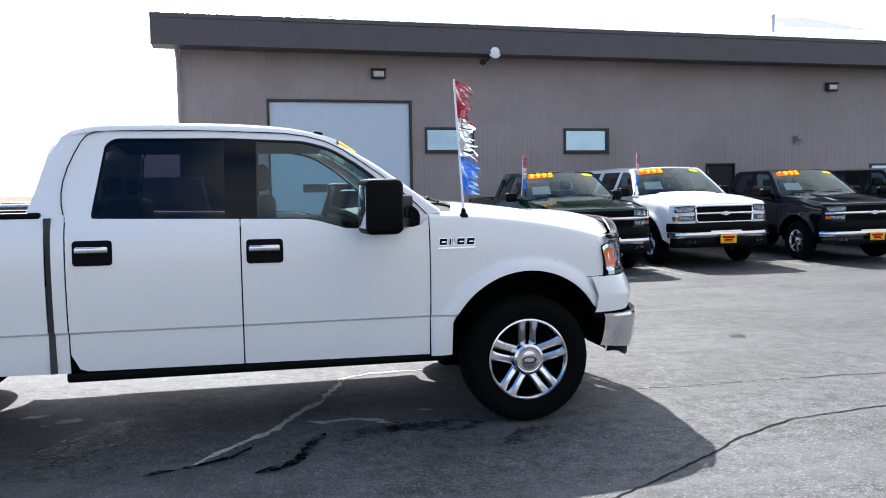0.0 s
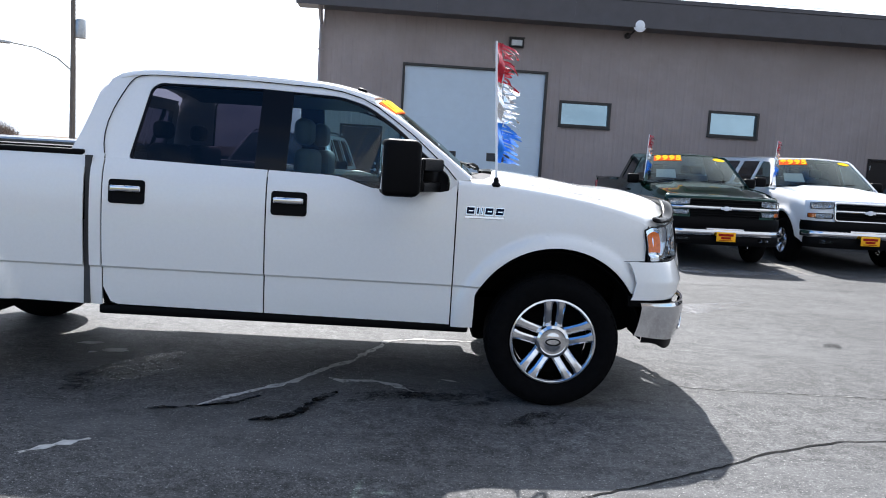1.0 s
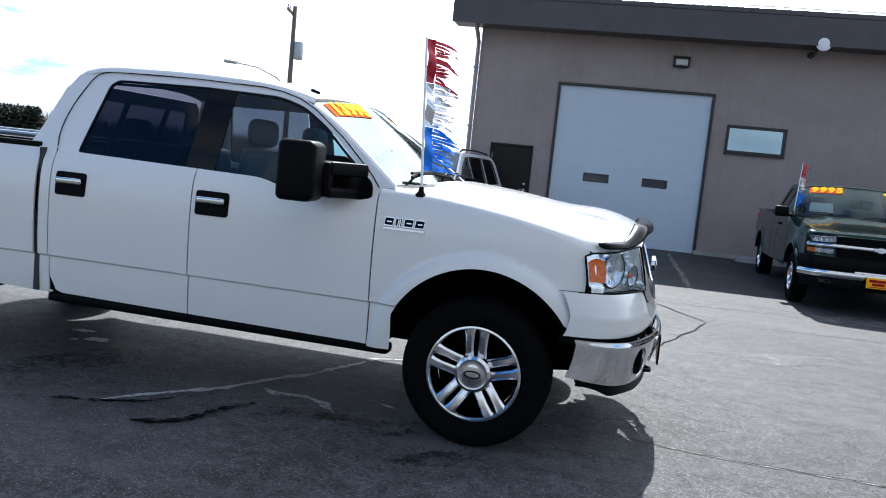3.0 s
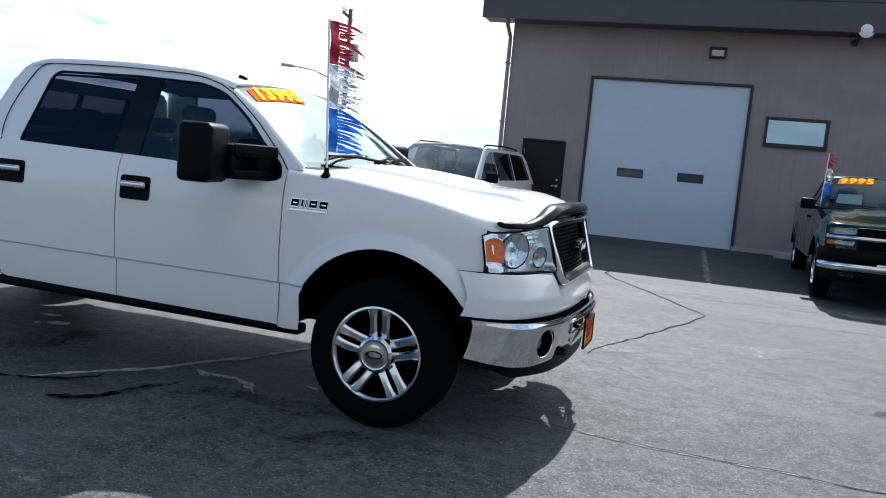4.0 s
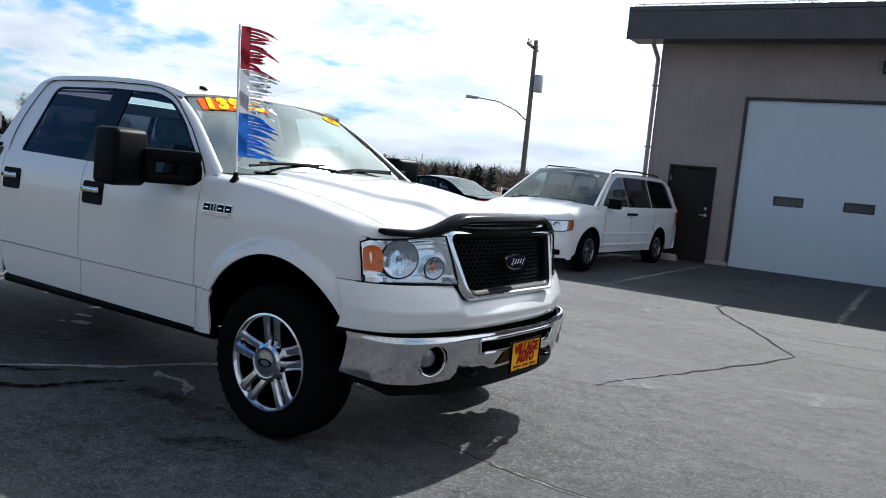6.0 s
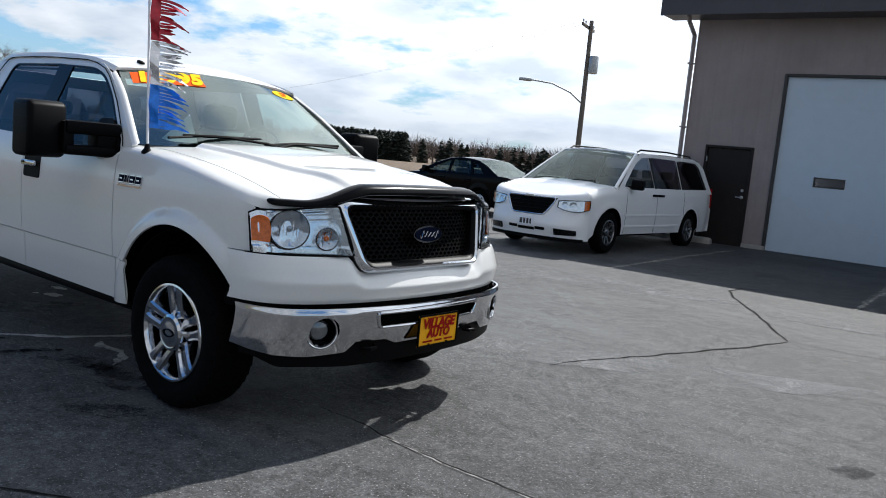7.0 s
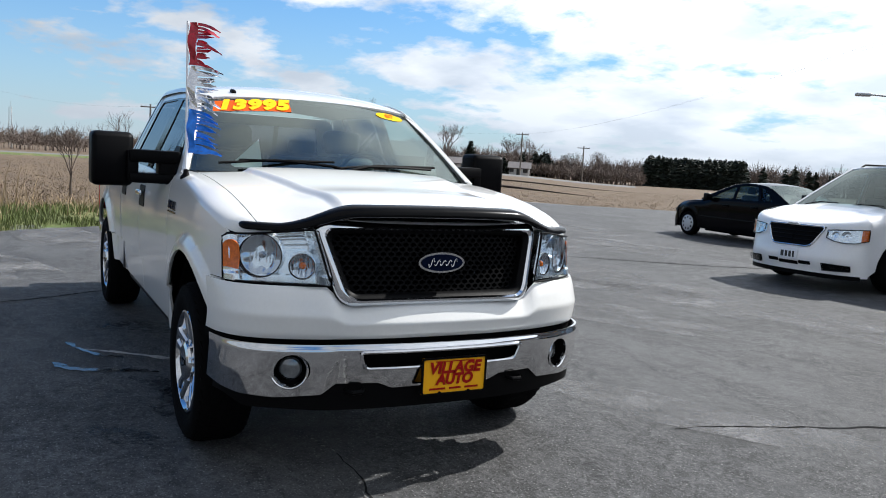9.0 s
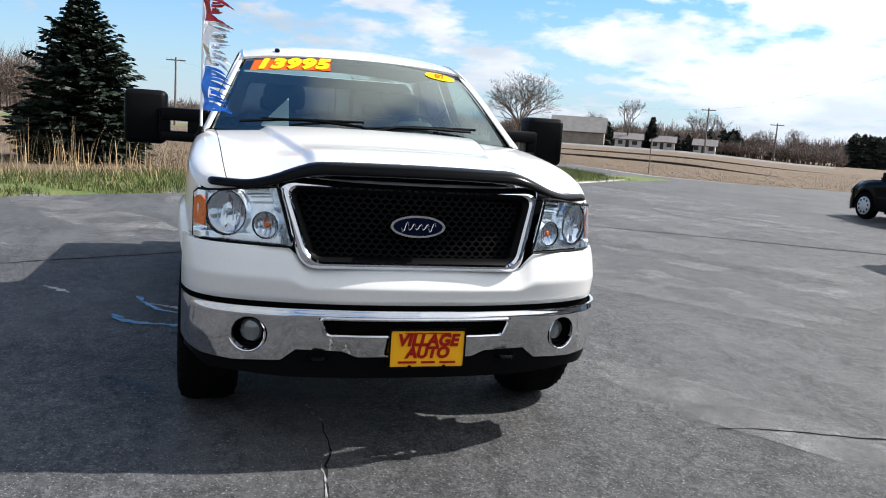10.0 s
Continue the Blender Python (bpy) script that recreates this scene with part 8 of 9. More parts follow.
def ribbon(name, pts, width, mat, label, category, lift=0.004, rough=0.35, seed=1, step=0.05):
    """A ragged strip that follows pts over the asphalt."""
    rng = random.Random(seed)
    line = []
    for (x0, y0), (x1, y1) in zip(pts, pts[1:]):
        n = max(2, int(math.hypot(x1 - x0, y1 - y0) / step))
        line += [(x0 + (x1 - x0) * k / n, y0 + (y1 - y0) * k / n) for k in range(n)]
    line.append(pts[-1])
    bm = bmesh.new()
    prev = None
    for i, (x, y) in enumerate(line):
        a, b = line[max(0, i - 1)], line[min(len(line) - 1, i + 1)]
        d = Vector((b[0] - a[0], b[1] - a[1])).normalized()
        nrm = Vector((-d.y, d.x))
        wob = 0.035 * noise.noise((x * 3.1, y * 3.1, seed)) + 0.012 * noise.noise((x * 17, y * 17, seed))
        k = i / (len(line) - 1)
        w = width * (0.35 + 0.65 * min(1, 8 * k, 8 * (1 - k))) * rng.uniform(1 - rough, 1 + rough) * 0.5
        c = Vector((x, y)) + nrm * wob
        cur = []
        for s in (-1, 1):
            p = c + nrm * w * s
            cur.append(bm.verts.new((p.x, p.y, ground_z(p.x, p.y) + lift)))
        if prev:
            bm.faces.new((prev[0], prev[1], cur[1], cur[0]))
        prev = cur
    ob = solo(name, bm, mat, label, category, kind="structure", smooth=0)
    return ob


def blotch(name, cx, cy, rx, ry, turn, mat, label, category, seed, lift=0.005):
    bm = bmesh.new()
    n = 40
    vs = []
    for i in range(n):
        a = 2 * math.pi * i / n
        r = 1 + 0.45 * noise.noise((math.cos(a) * 1.5, math.sin(a) * 1.5, seed)) + 0.25 * noise.noise((math.cos(a) * 5, math.sin(a) * 5, seed))
        x, y = rx * r * math.cos(a), ry * r * math.sin(a)
        p = Matrix.Rotation(turn, 2) @ Vector((x, y))
        vs.append(bm.verts.new((cx + p.x, cy + p.y, ground_z(cx, cy) + lift)))
    bm.faces.new(vs)
    return solo(name, bm, mat, label, category, kind="structure", smooth=0)


CRACK = "thin dark crack in the worn asphalt"
ribbon("pavement_crack", [(0.72, 1.62), (0.80, 1.9), (1.15, 3.01), (1.40, 3.8), (1.57, 4.46)], 0.020, M["crack"], CRACK, "crack", seed=2)
ribbon("pavement_crack", [(1.57, 4.46), (0.89, 5.66), (0.30, 6.6), (0.09, 7.06), (0.11, 7.45), (0.57, 7.79)], 0.026, M["crack"], CRACK, "crack", seed=3)
ribbon("pavement_crack", [(1.57, 4.46), (2.07, 4.50), (2.9, 4.66), (4.2, 4.75), (6.0, 4.9)], 0.010, M["crack"], CRACK, "crack", seed=4)
ribbon("pavement_crack", [(-0.3, -2.46), (0.05, -2.26), (0.56, -1.97), (1.08, -1.61), (1.6, -1.38), (2.36, -1.25), (3.6, -1.18), (5.2, -1.2)], 0.014, M["crack"], CRACK, "crack", seed=5)
ribbon("pavement_crack", [(-7.9, 4.2), (-7.57, 4.8), (-6.45, 6.71), (-5.17, 8.29), (-4.2, 10.0)], 0.05, M["crack"], CRACK, "crack", seed=6)
ribbon("pavement_crack", [(-3.30, -2.95), (-3.80, -2.01), (-4.21, -1.24), (-4.8, -0.2), (-5.6, 1.2)], 0.03, M["crack"], CRACK, "crack", seed=7)
ribbon("pavement_crack", [(0.46, -0.35), (0.80, -0.36), (1.10, -0.42), (1.33, -0.42), (2.06, -0.43), (3.2, -0.47), (4.8, -0.5)], 0.012, M["crack"], CRACK, "crack", seed=8)
# the crack's light-catching edge is drawn as thin pale strips
ribbon("pavement_seam", [(0.93, -0.412), (1.33, -0.434), (2.06, -0.444), (2.3, -0.452)], 0.008, M["crack_lit"], "pale strip painting the lit edge of a crack in the asphalt", "seam", 0.005, 0.5, 8)
ribbon("pavement_seam", [(0.16, -0.384), (0.44, -0.365)], 0.014, M["crack_lit"], "pale strip painting the lit edge of a crack in the asphalt", "seam", 0.005, 0.5, 9)
ribbon("pavement_seam", [(-2.0, -1.34), (-1.86, -1.13), (-1.56, -0.75), (-1.22, -0.10), (-1.02, 0.46), (-0.80, 0.60), (-0.30, 0.62)], 0.045, M["pale_mark"], "pale dried trickle across the asphalt", "stain", 0.005, 0.6, 10)
ribbon("pavement_seam", [(-1.34, -0.62), (-1.24, -0.70), (-1.08, -0.66), (-0.92, -0.70), (-0.80, -0.85)], 0.050, M["pale_mark"], "pale dried trickle across the asphalt", "stain", 0.005, 0.8, 11)
ribbon("pavement_seam", [(-0.62, -0.52), (-0.52, -0.56)], 0.03, M["pale_mark"], "pale dried trickle across the asphalt", "stain", 0.005, 0.8, 12)
blotch("oil_stain", 2.81, 1.19, 0.115, 0.085, 0.9, M["oil_dry"], "small dark oil spot on the asphalt", "stain", 51, 0.006)
ribbon("oil_stain", [(-2.24, -1.41), (-2.0, -1.35), (-1.80, -1.22), (-1.69, -1.08)], 0.042, M["oil"], "dark wet stain on the asphalt", "stain", 0.006, 0.5, 13, 0.03)
ribbon("oil_stain", [(-1.66, -1.53), (-1.50, -1.45), (-1.36, -1.14), (-1.26, -0.92)], 0.062, M["oil"], "dark wet stain on the asphalt", "stain", 0.006, 0.5, 14, 0.03)
ribbon("pavement_seam", [(-2.55, -2.13), (-2.33, -1.90)], 0.05, M["pale_mark"], "pale dried trickle across the asphalt", "stain", 0.005, 0.7, 15)
for i, (x, y, rx, ry) in enumerate(((-2.84, -0.22, 0.09, 0.06), (-3.08, -0.05, 0.09, 0.035), (-2.97, -0.30, 0.03, 0.02))):
    blotch("pale_splat", x, y, rx, ry, 0.2, M["chalk"], "small white dried splash on the asphalt", "stain", 20 + i)
for i, (x, y, rx, ry) in enumerate(((-0.60, -0.95, 0.30, 0.14), (-0.95, -0.95, 0.25, 0.12), (-0.10, -1.25, 0.22, 0.10), (-2.6, -0.7, 0.5, 0.2))):
    blotch("damp_patch", x, y, rx, ry, 0.4 * i, M["damp"], "faint dark damp patch on the asphalt", "stain", 30 + i)
for i, (x, y, rx, ry, a) in enumerate(((-7.2, -2.6, 2.6, 0.55, 0.5), (-8.6, -0.8, 2.8, 0.6, 0.3), (-6.2, -4.2, 2.2, 0.5, 0.6), (-9.5, 1.8, 2.6, 0.7, 0.1), (3.2, 6.2, 2.4, 0.35, 0.15), (1.0, 2.2, 2.0, 0.3, 0.5),
                                           (-6.5, 4.6, 3.6, 0.9, 0.35), (-9.8, 6.4, 3.8, 1.0, 0.25), (-4.4, 2.6, 3.2, 0.7, 0.45), (-13.2, 9.4, 3.6, 1.2, 0.2), (-7.2, 9.0, 3.4, 0.8, 0.3), (-2.6, 5.2, 3.0, 0.6, 0.3))):
    blotch("worn_patch", x, y, rx, ry, a, M["worn"], "pale weathered patch on the asphalt", "stain", 60 + i, 0.004)
STALL = "faded stall line painted on the asphalt"
ribbon("stall_line", [(1.30, 12.6), (1.42, 9.8), (1.52, 7.3)], 0.10, M["faded_paint"], STALL, "stall line", 0.005, 0.35, 18, 0.1)
ribbon("stall_line", [(-1.64, 12.4), (-1.66, 9.6), (-1.68, 7.0)], 0.10, M["faded_paint"], STALL, "stall line", 0.005, 0.35, 19, 0.1)
ribbon("stall_line", [(5.05, 12.4), (5.05, 6.2)], 0.10, M["faded_paint"], STALL, "stall line", 0.005, 0.35, 40, 0.1)
ribbon("stall_line", [(7.75, 12.4), (7.75, 6.2)], 0.10, M["faded_paint"], STALL, "stall line", 0.005, 0.35, 41, 0.1)


def wheel_stop(x, y, turn):
    bm = bmesh.new()
    prof = [(-0.085, 0), (-0.065, 0.10), (-0.03, 0.125), (0.03, 0.125), (0.065, 0.10), (0.085, 0)]
    m = pose(x, y, ground_z(x, y), 0, 0, turn)
    rings = [[bm.verts.new(m @ Vector((lx, d * k, h * k))) for d, h in prof] for lx, k in ((-0.9, 0.8), (-0.86, 1.0), (0.86, 1.0), (0.9, 0.8))]
    for p, q in zip(rings, rings[1:]):
        for i in range(len(prof)):
            bm.faces.new((p[i], p[(i + 1) % len(prof)], q[(i + 1) % len(prof)], q[i]))
    bm.faces.new(rings[0])
    bm.faces.new(rings[-1][::-1])
    solo("wheel_stop", bm, M["concrete"], "grey concrete wheel stop near the wall", "wheel stop", "wheel stops by the wall")


wheel_stop(-3.25, 12.82, 2)
wheel_stop(3.55, 12.75, 2)

# ---------------------------------------------------------------- verge, field and plants


def edge_point(a, out):
    return EDGE_A + EDGE_D * a + Vector((-0.821, -0.571)) * out


def soil_z(x, y):
    return land_height(x, y) - 0.05


def build_verge():
    bm = bmesh.new()
    n = 70
    rows = []
    for i in range(n + 1):
        a = -16 + 38.5 * i / n
        w = 3.4 + 0.8 * noise.noise((a * 0.35, 2, 0)) - 1.2 * smoothstep(10, 20, a)
        row = []
        for k in range(7):
            o = -0.25 + (w + 0.25) * k / 6 + (0.25 * noise.noise((a * 1.3, 7, k)) if k == 6 else 0)
            p = edge_point(a, o)
            h = 0.05 * math.sin(math.pi * k / 6) + 0.02 * noise.noise((p.x, p.y, 1))
            row.append(bm.verts.new((p.x, p.y, max(soil_z(p.x, p.y), -0.05) + (-0.06 if k in (0, 6) else 0.03 + h))))
        rows.append(row)
    for p, q in zip(rows, rows[1:]):
        for k in range(6):
            bm.faces.new((p[k], q[k], q[k + 1], p[k + 1]))
    solo("grass_verge", bm, M["turf"], "rough green grass verge along the asphalt edge", "grass", kind="structure")


def blades(name, places, mat, label, category, lo, hi, width, lean, seed):
    """Many thin blades as one mesh."""
    rng = random.Random(seed)
    vs, fs = [], []
    for x, y, z in places:
        h = rng.uniform(lo, hi)
        a = rng.uniform(0, 6.283)
        w = width * rng.uniform(0.6, 1.3)
        dx, dy = math.cos(a) * w, math.sin(a) * w
        lx, ly = rng.gauss(0, lean) * h, rng.gauss(0, lean) * h
        b = len(vs)
        vs += [(x - dx, y - dy, z), (x + dx, y + dy, z), (x + dx * 0.7 + lx * 0.4, y + dy * 0.7 + ly * 0.4, z + h * 0.6), (x - dx * 0.7 + lx * 0.4, y - dy * 0.7 + ly * 0.4, z + h * 0.6), (x + lx, y + ly, z + h)]
        fs += [(b, b + 1, b + 2, b + 3), (b + 3, b + 2, b + 4)]
    me = bpy.data.meshes.new(name)
    me.from_pydata(vs, [], fs)
    me.materials.append(mat)
    return tagged(new(name, me), label, category, kind="stuff")


def plant_ground():
    rng = random.Random(11)
    pts = []
    while len(pts) < 26000:
        a = rng.uniform(-7, 9) if rng.random() < 0.85 else rng.uniform(9, 20)
        o = rng.uniform(-0.12, 3.4) ** 1.0
        p = edge_point(a, o)
        if noise.noise((p.x * 0.9, p.y * 0.9, 4)) < -0.25 or (o < 0.15 and rng.random() < 0.6):
            continue
        pts.append((p.x, p.y, max(soil_z(p.x, p.y), -0.05) - 0.01 + 0.04 * (o > 0.2)))
    drive = [(-15.3, 4.6), (-18.1, 8.2), (-21.0, 10.6), (-24.0, 11.5), (-31, 11.9)]
    for _ in range(7000):
        k = rng.uniform(0, 3.999)
        (x0, y0), (x1, y1) = drive[int(k)], drive[int(k) + 1]
        x, y = x0 + (x1 - x0) * (k % 1) + rng.uniform(-1.3, 1.3), y0 + (y1 - y0) * (k % 1) + rng.uniform(-1.3, 1.3)
        if not in_poly(x, y, LOT):
            pts.append((x, y, soil_z(x, y) + 0.04))
    blades("grass", pts, M["grass"], "rough spring grass beside the lot", "grass", 0.06, 0.20, 0.008, 0.35, 12)
    pts = []
    while len(pts) < 1900:
        a, o = rng.uniform(-7, 8), abs(rng.gauss(2.8, 1.0))
        p = edge_point(a, o)
        if o < 0.6:
            continue
        pts.append((p.x, p.y, max(soil_z(p.x, p.y), -0.05)))
    blades("dry_grass", pts, M["dry"], "tufts of dry straw-coloured grass", "dry grass", 0.12, 0.42, 0.007, 0.4, 13)
    # standing reeds round the spruce
    pts = []
    for _ in range(150):
        x, y = rng.gauss(-15.3, 1.0), rng.gauss(-3.7, 1.5)
        pts.append((x, y, soil_z(x, y)))
    blades("reeds", pts, M["dry"], "tall dry reeds standing round the spruce", "reeds", 0.3, 1.15, 0.010, 0.16, 14)
    # corn stubble litter
    pts = []
    while len(pts) < 44000:
        d = 10 + 75 * rng.random() ** 2.0
        az = radians(rng.uniform(128, 200))
        x, y = -4 + d * math.cos(az), d * math.sin(az)
        if in_poly(x, y, LOT) or beyond_edge(x, y) < 3.3 and y < 14:
            continue
        pts.append((x, y, soil_z(x, y) - 0.01))
    blades("corn_stubble", pts, M["stubble"], "cut corn stubble and litter on the field", "stubble", 0.03, 0.10, 0.012, 1.2, 15)


def spruce(at, height, radius, seed, size=1.0):
    t = thing("spruce_tree", "dark green spruce standing in dry reeds", "tree", Matrix.Translation(at))
    rng = random.Random(seed)
    bm = bmesh.new()
    tube(bm, [(0, 0, -0.1), (0.02, 0, height * 0.5), (0, 0.01, height * 0.98)], 0.10, 8, 0.012)
    part("trunk", bm, M["bark"], t)
    vs, fs = [], []
    z = 0.12
    while z < height:
        k = z / height
        r = radius * (1 - k) ** 0.72 * rng.uniform(0.82, 1.12) * (0.80 + 0.20 * smoothstep(0, 0.22, k)) + 0.08
        n = int(14 + 26 * (1 - k))
        for i in range(n):
            a = rng.uniform(0, 6.283)
            L = r * rng.uniform(0.72, 1.15)
            droop = -0.10 + 0.35 * k - 0.12 * rng.random()
            d = Vector((math.cos(a), math.sin(a), 0))
            sd = Vector((-d.y, d.x, 0))
            m = max(4, int(L / (0.10 * size)))
            for q in range(m):
                f = (q + 0.6) / m
                base = d * (L * f) + Vector((0, 0, z + droop * L * f * f + 0.10 * f * f * L))
                w = 0.25 * size * (1 - 0.40 * f) * (0.7 + 0.5 * (1 - k))
                for sgn in (-1, 1, 0):
                    dirv = (d * 0.75 + sd * sgn * rng.uniform(0.5, 1.0) + Vector((0, 0, rng.uniform(-0.35, 0.15)))).normalized()
                    side = dirv.cross(Vector((rng.uniform(-1, 1), rng.uniform(-1, 1), 1))).normalized() * 0.050 * size
                    tip = base + dirv * w * rng.uniform(0.8, 1.5)
                    mid = base.lerp(tip, 0.5)
                    b = len(vs)
                    vs += [base - side * 0.5, mid - side, tip, mid + side, base + side * 0.5]
                    fs.append((b, b + 1, b + 2, b + 3, b + 4))
        z += (0.080 + 0.04 * k) * size
    me = bpy.data.meshes.new("crown")
    me.from_pydata([tuple(v) for v in vs], [], fs)
    me.materials.append(M["needle"])
    ob = new("crown", me)
    ob.parent = t
    return t


def bare_tree(name, label, at, height, spread_w, seed, depth=5, limbs=5, trunk_r=None, mat="twig"):
    t = thing(name, label, "tree", Matrix.Translation(at))
    rng = random.Random(seed)
    trunk_r = trunk_r or height * 0.022
    bm = bmesh.new()
    top = height * 0.32
    tube(bm, [(0, 0, -0.2), (0.01 * height, 0, top * 0.6), (0, 0.01 * height, top)], trunk_r * 1.25, 7, trunk_r * 0.8)
    part("trunk", bm, M["bark"], t)
    vs, fs = [], []

    def seg(p, q, r0, r1):
        d = (q - p).normalized()
        s = d.cross(Vector((0.3, 0.5, 0.8))).normalized()
        u = d.cross(s)
        b = len(vs)
        for c, r in ((p, r0), (q, r1)):
            for k in range(3):
                a = 2.094 * k
                vs.append(tuple(c + s * (r * math.cos(a)) + u * (r * math.sin(a))))
        for k in range(3):
            k2 = (k + 1) % 3
            fs.append((b + k, b + k2, b + 3 + k2, b + 3 + k))

    def grow(p, d, L, r, lev):
        q = p + d * L
        seg(p, q, r, r * 0.7)
        if lev == 0:
            return
        for _ in range(3 if lev > 1 else 4):
            side = Vector((rng.gauss(0, 1), rng.gauss(0, 1), rng.gauss(0.25, 0.6))).normalized()
            nd = (d * rng.uniform(0.7, 1.2) + side * rng.uniform(0.45, 0.85) * Vector((spread_w, spread_w, 1)).length / 1.7).normalized()
            grow(p.lerp(q, rng.uniform(0.55, 1.0)), nd, L * rng.uniform(0.58, 0.82), r * 0.55, lev - 1)
    for i in range(limbs):
        a = 6.283 * i / limbs + rng.uniform(-0.4, 0.4)
        d = Vector((math.cos(a) * 0.55 * spread_w, math.sin(a) * 0.55 * spread_w, 1)).normalized()
        grow(Vector((0, 0, top * rng.uniform(0.65, 1.0))), d, height * 0.24, trunk_r * 0.6, depth - 1)
    me = bpy.data.meshes.new("crown")
    me.from_pydata(vs, [], fs)
    me.materials.append(M[mat])
    ob = new("crown", me)
    ob.parent = t
    return t


def polar(az, d, eye=(4.1, -1.2)):
    a = radians(az)
    x, y = eye[0] + d * math.cos(a), eye[1] + d * math.sin(a)
    return (x, y, soil_z(x, y))


def far_woods(name, label, az0, az1, d0, d1, n, h0, h1, kind, seed):
    """A belt of far trees as one object: bare crowns or dense conifers."""
    rng = random.Random(seed)
    vs, fs = [], []

    def tri(p, q, w):
        d = (q - p)
        s = d.cross(Vector((rng.uniform(-1, 1), rng.uniform(-1, 1), 0.4))).normalized() * w
        b = len(vs)
        vs.extend([tuple(p - s), tuple(p + s), tuple(q + s * 0.3), tuple(q - s * 0.3)])
        fs.append((b, b + 1, b + 2, b + 3))
    for _ in range(n):
        az, d = rng.uniform(az0, az1), rng.uniform(d0, d1)
        c = Vector(polar(az, d))
        h = rng.uniform(h0, h1)
        if kind == "bare":
            w = h * rng.uniform(0.28, 0.42)
            tri(c, c + Vector((0, 0, h * 0.6)), 0.16)
            for _ in range(130):
                p = c + Vector((rng.gauss(0, 0.10) * h, rng.gauss(0, 0.10) * h, h * rng.uniform(0.12, 0.6)))
                a = rng.uniform(0, 6.283)
                rr = w * rng.random() ** 0.5
                zz = h * (0.35 + 0.65 * rng.random()) * (1 - 0.35 * (rr / w) ** 2)
                q = c + Vector((rr * math.cos(a), rr * math.sin(a), zz))
                tri(p.lerp(q, 0.35), q, 0.060)
        else:
            w = h * rng.uniform(0.24, 0.36)
            tri(c, c + Vector((0, 0, h)), 0.15)
            for _ in range(110):
                k = rng.random() ** 1.3
                z = h * (0.04 + 0.94 * k)
                rr = w * (1 - k) ** 0.48 * rng.uniform(0.75, 1.1)
                a = rng.uniform(0, 6.283)
                p = c + Vector((0, 0, z))
                q = c + Vector((rr * math.cos(a), rr * math.sin(a), z - 0.12 * rr))
                tri(p, q, 0.36)
    me = bpy.data.meshes.new(name)
    me.from_pydata(vs, [], fs)
    me.materials.append(M["twig"] if kind == "bare" else M["needle_far"])
    tagged(new(name, me), label, "woods", kind="stuff")


def utility_pole(at, height, lamp=None, can=False, arm_turn=0.0, label="weathered wooden utility pole with crossarm", face=0.0):
    t = thing("utility_pole", label, "utility pole", Matrix.Translation(at) @ pose(0, 0, 0, 0, 0, face), "utility poles")
    bm = bmesh.new()
    tube(bm, [(0, 0, -0.5), (0.02, 0, height * 0.5), (0, 0, height)], 0.16, 10, 0.105)
    part("pole", bm, M["wood_pole"], t)
    bm = bmesh.new()
    box(bm, (-1.2, 0.09, height - 0.42), (1.2, 0.20, height - 0.28), 0.01)
    arm = part("crossarm", bm, M["wood_pole"], t)
    arm.matrix_basis = pose(0, 0, 0, 0, 0, arm_turn)
    for x in (-1.1, -0.55, 0.55, 1.1):
        bm = bmesh.new()
        lathe(bm, [(0.02, 0), (0.02, 0.08), (0.055, 0.10), (0.05, 0.16), (0.03, 0.19), (0, 0.20)], 10, Matrix.Translation((x, 0.145, height - 0.28)) @ Matrix.Rotation(radians(90), 4, "X"))
        part("insulator", bm, M["dull_steel"], arm)
    if can:
        bm = bmesh.new()
        lathe(bm, [(0, 0), (0.24, 0.02), (0.25, 0.05), (0.25, 0.85), (0.22, 0.92), (0, 0.95)], 20, Matrix.Translation((0.36, 0.05, height - 2.75)) @ Matrix.Rotation(radians(90), 4, "X"))
        part("transformer", bm, M["galv"], t, "grey transformer can")
    if lamp:
        lx, ly, lz = lamp
        bm = bmesh.new()
        pts = [(0, 0, lz - 1.0), (lx * 0.25, ly * 0.25, lz - 0.45), (lx * 0.6, ly * 0.6, lz - 0.08), (lx, ly, lz)]
        tube(bm, pts, 0.04, 8)
        la = part("lamp_arm", bm, M["galv"], t)
        bm = bmesh.new()
        d = Vector((lx, ly, 0)).normalized()
        box(bm, (-0.05, -0.13, -0.09), (0.62, 0.13, 0.07), 0.05, 3)
        m = Matrix.Translation((lx, ly, lz)) @ Matrix.Rotation(math.atan2(d.y, d.x), 4, "Z")
        for v in bm.verts:
            v.co = m @ v.co
        part("lamp_head", bm, M["galv"], la)
    return t


def wire(p, q, sag, name="power_line"):
    bm = bmesh.new()
    p, q = Vector(p), Vector(q)
    pts = [p.lerp(q, k / 16) - Vector((0, 0, 4 * sag * (k / 16) * (1 - k / 16))) for k in range(17)]
    tube(bm, pts, 0.0035, 5)
    solo(name, bm, M["dash"], "thin dark overhead power line", "power line", "overhead power lines")


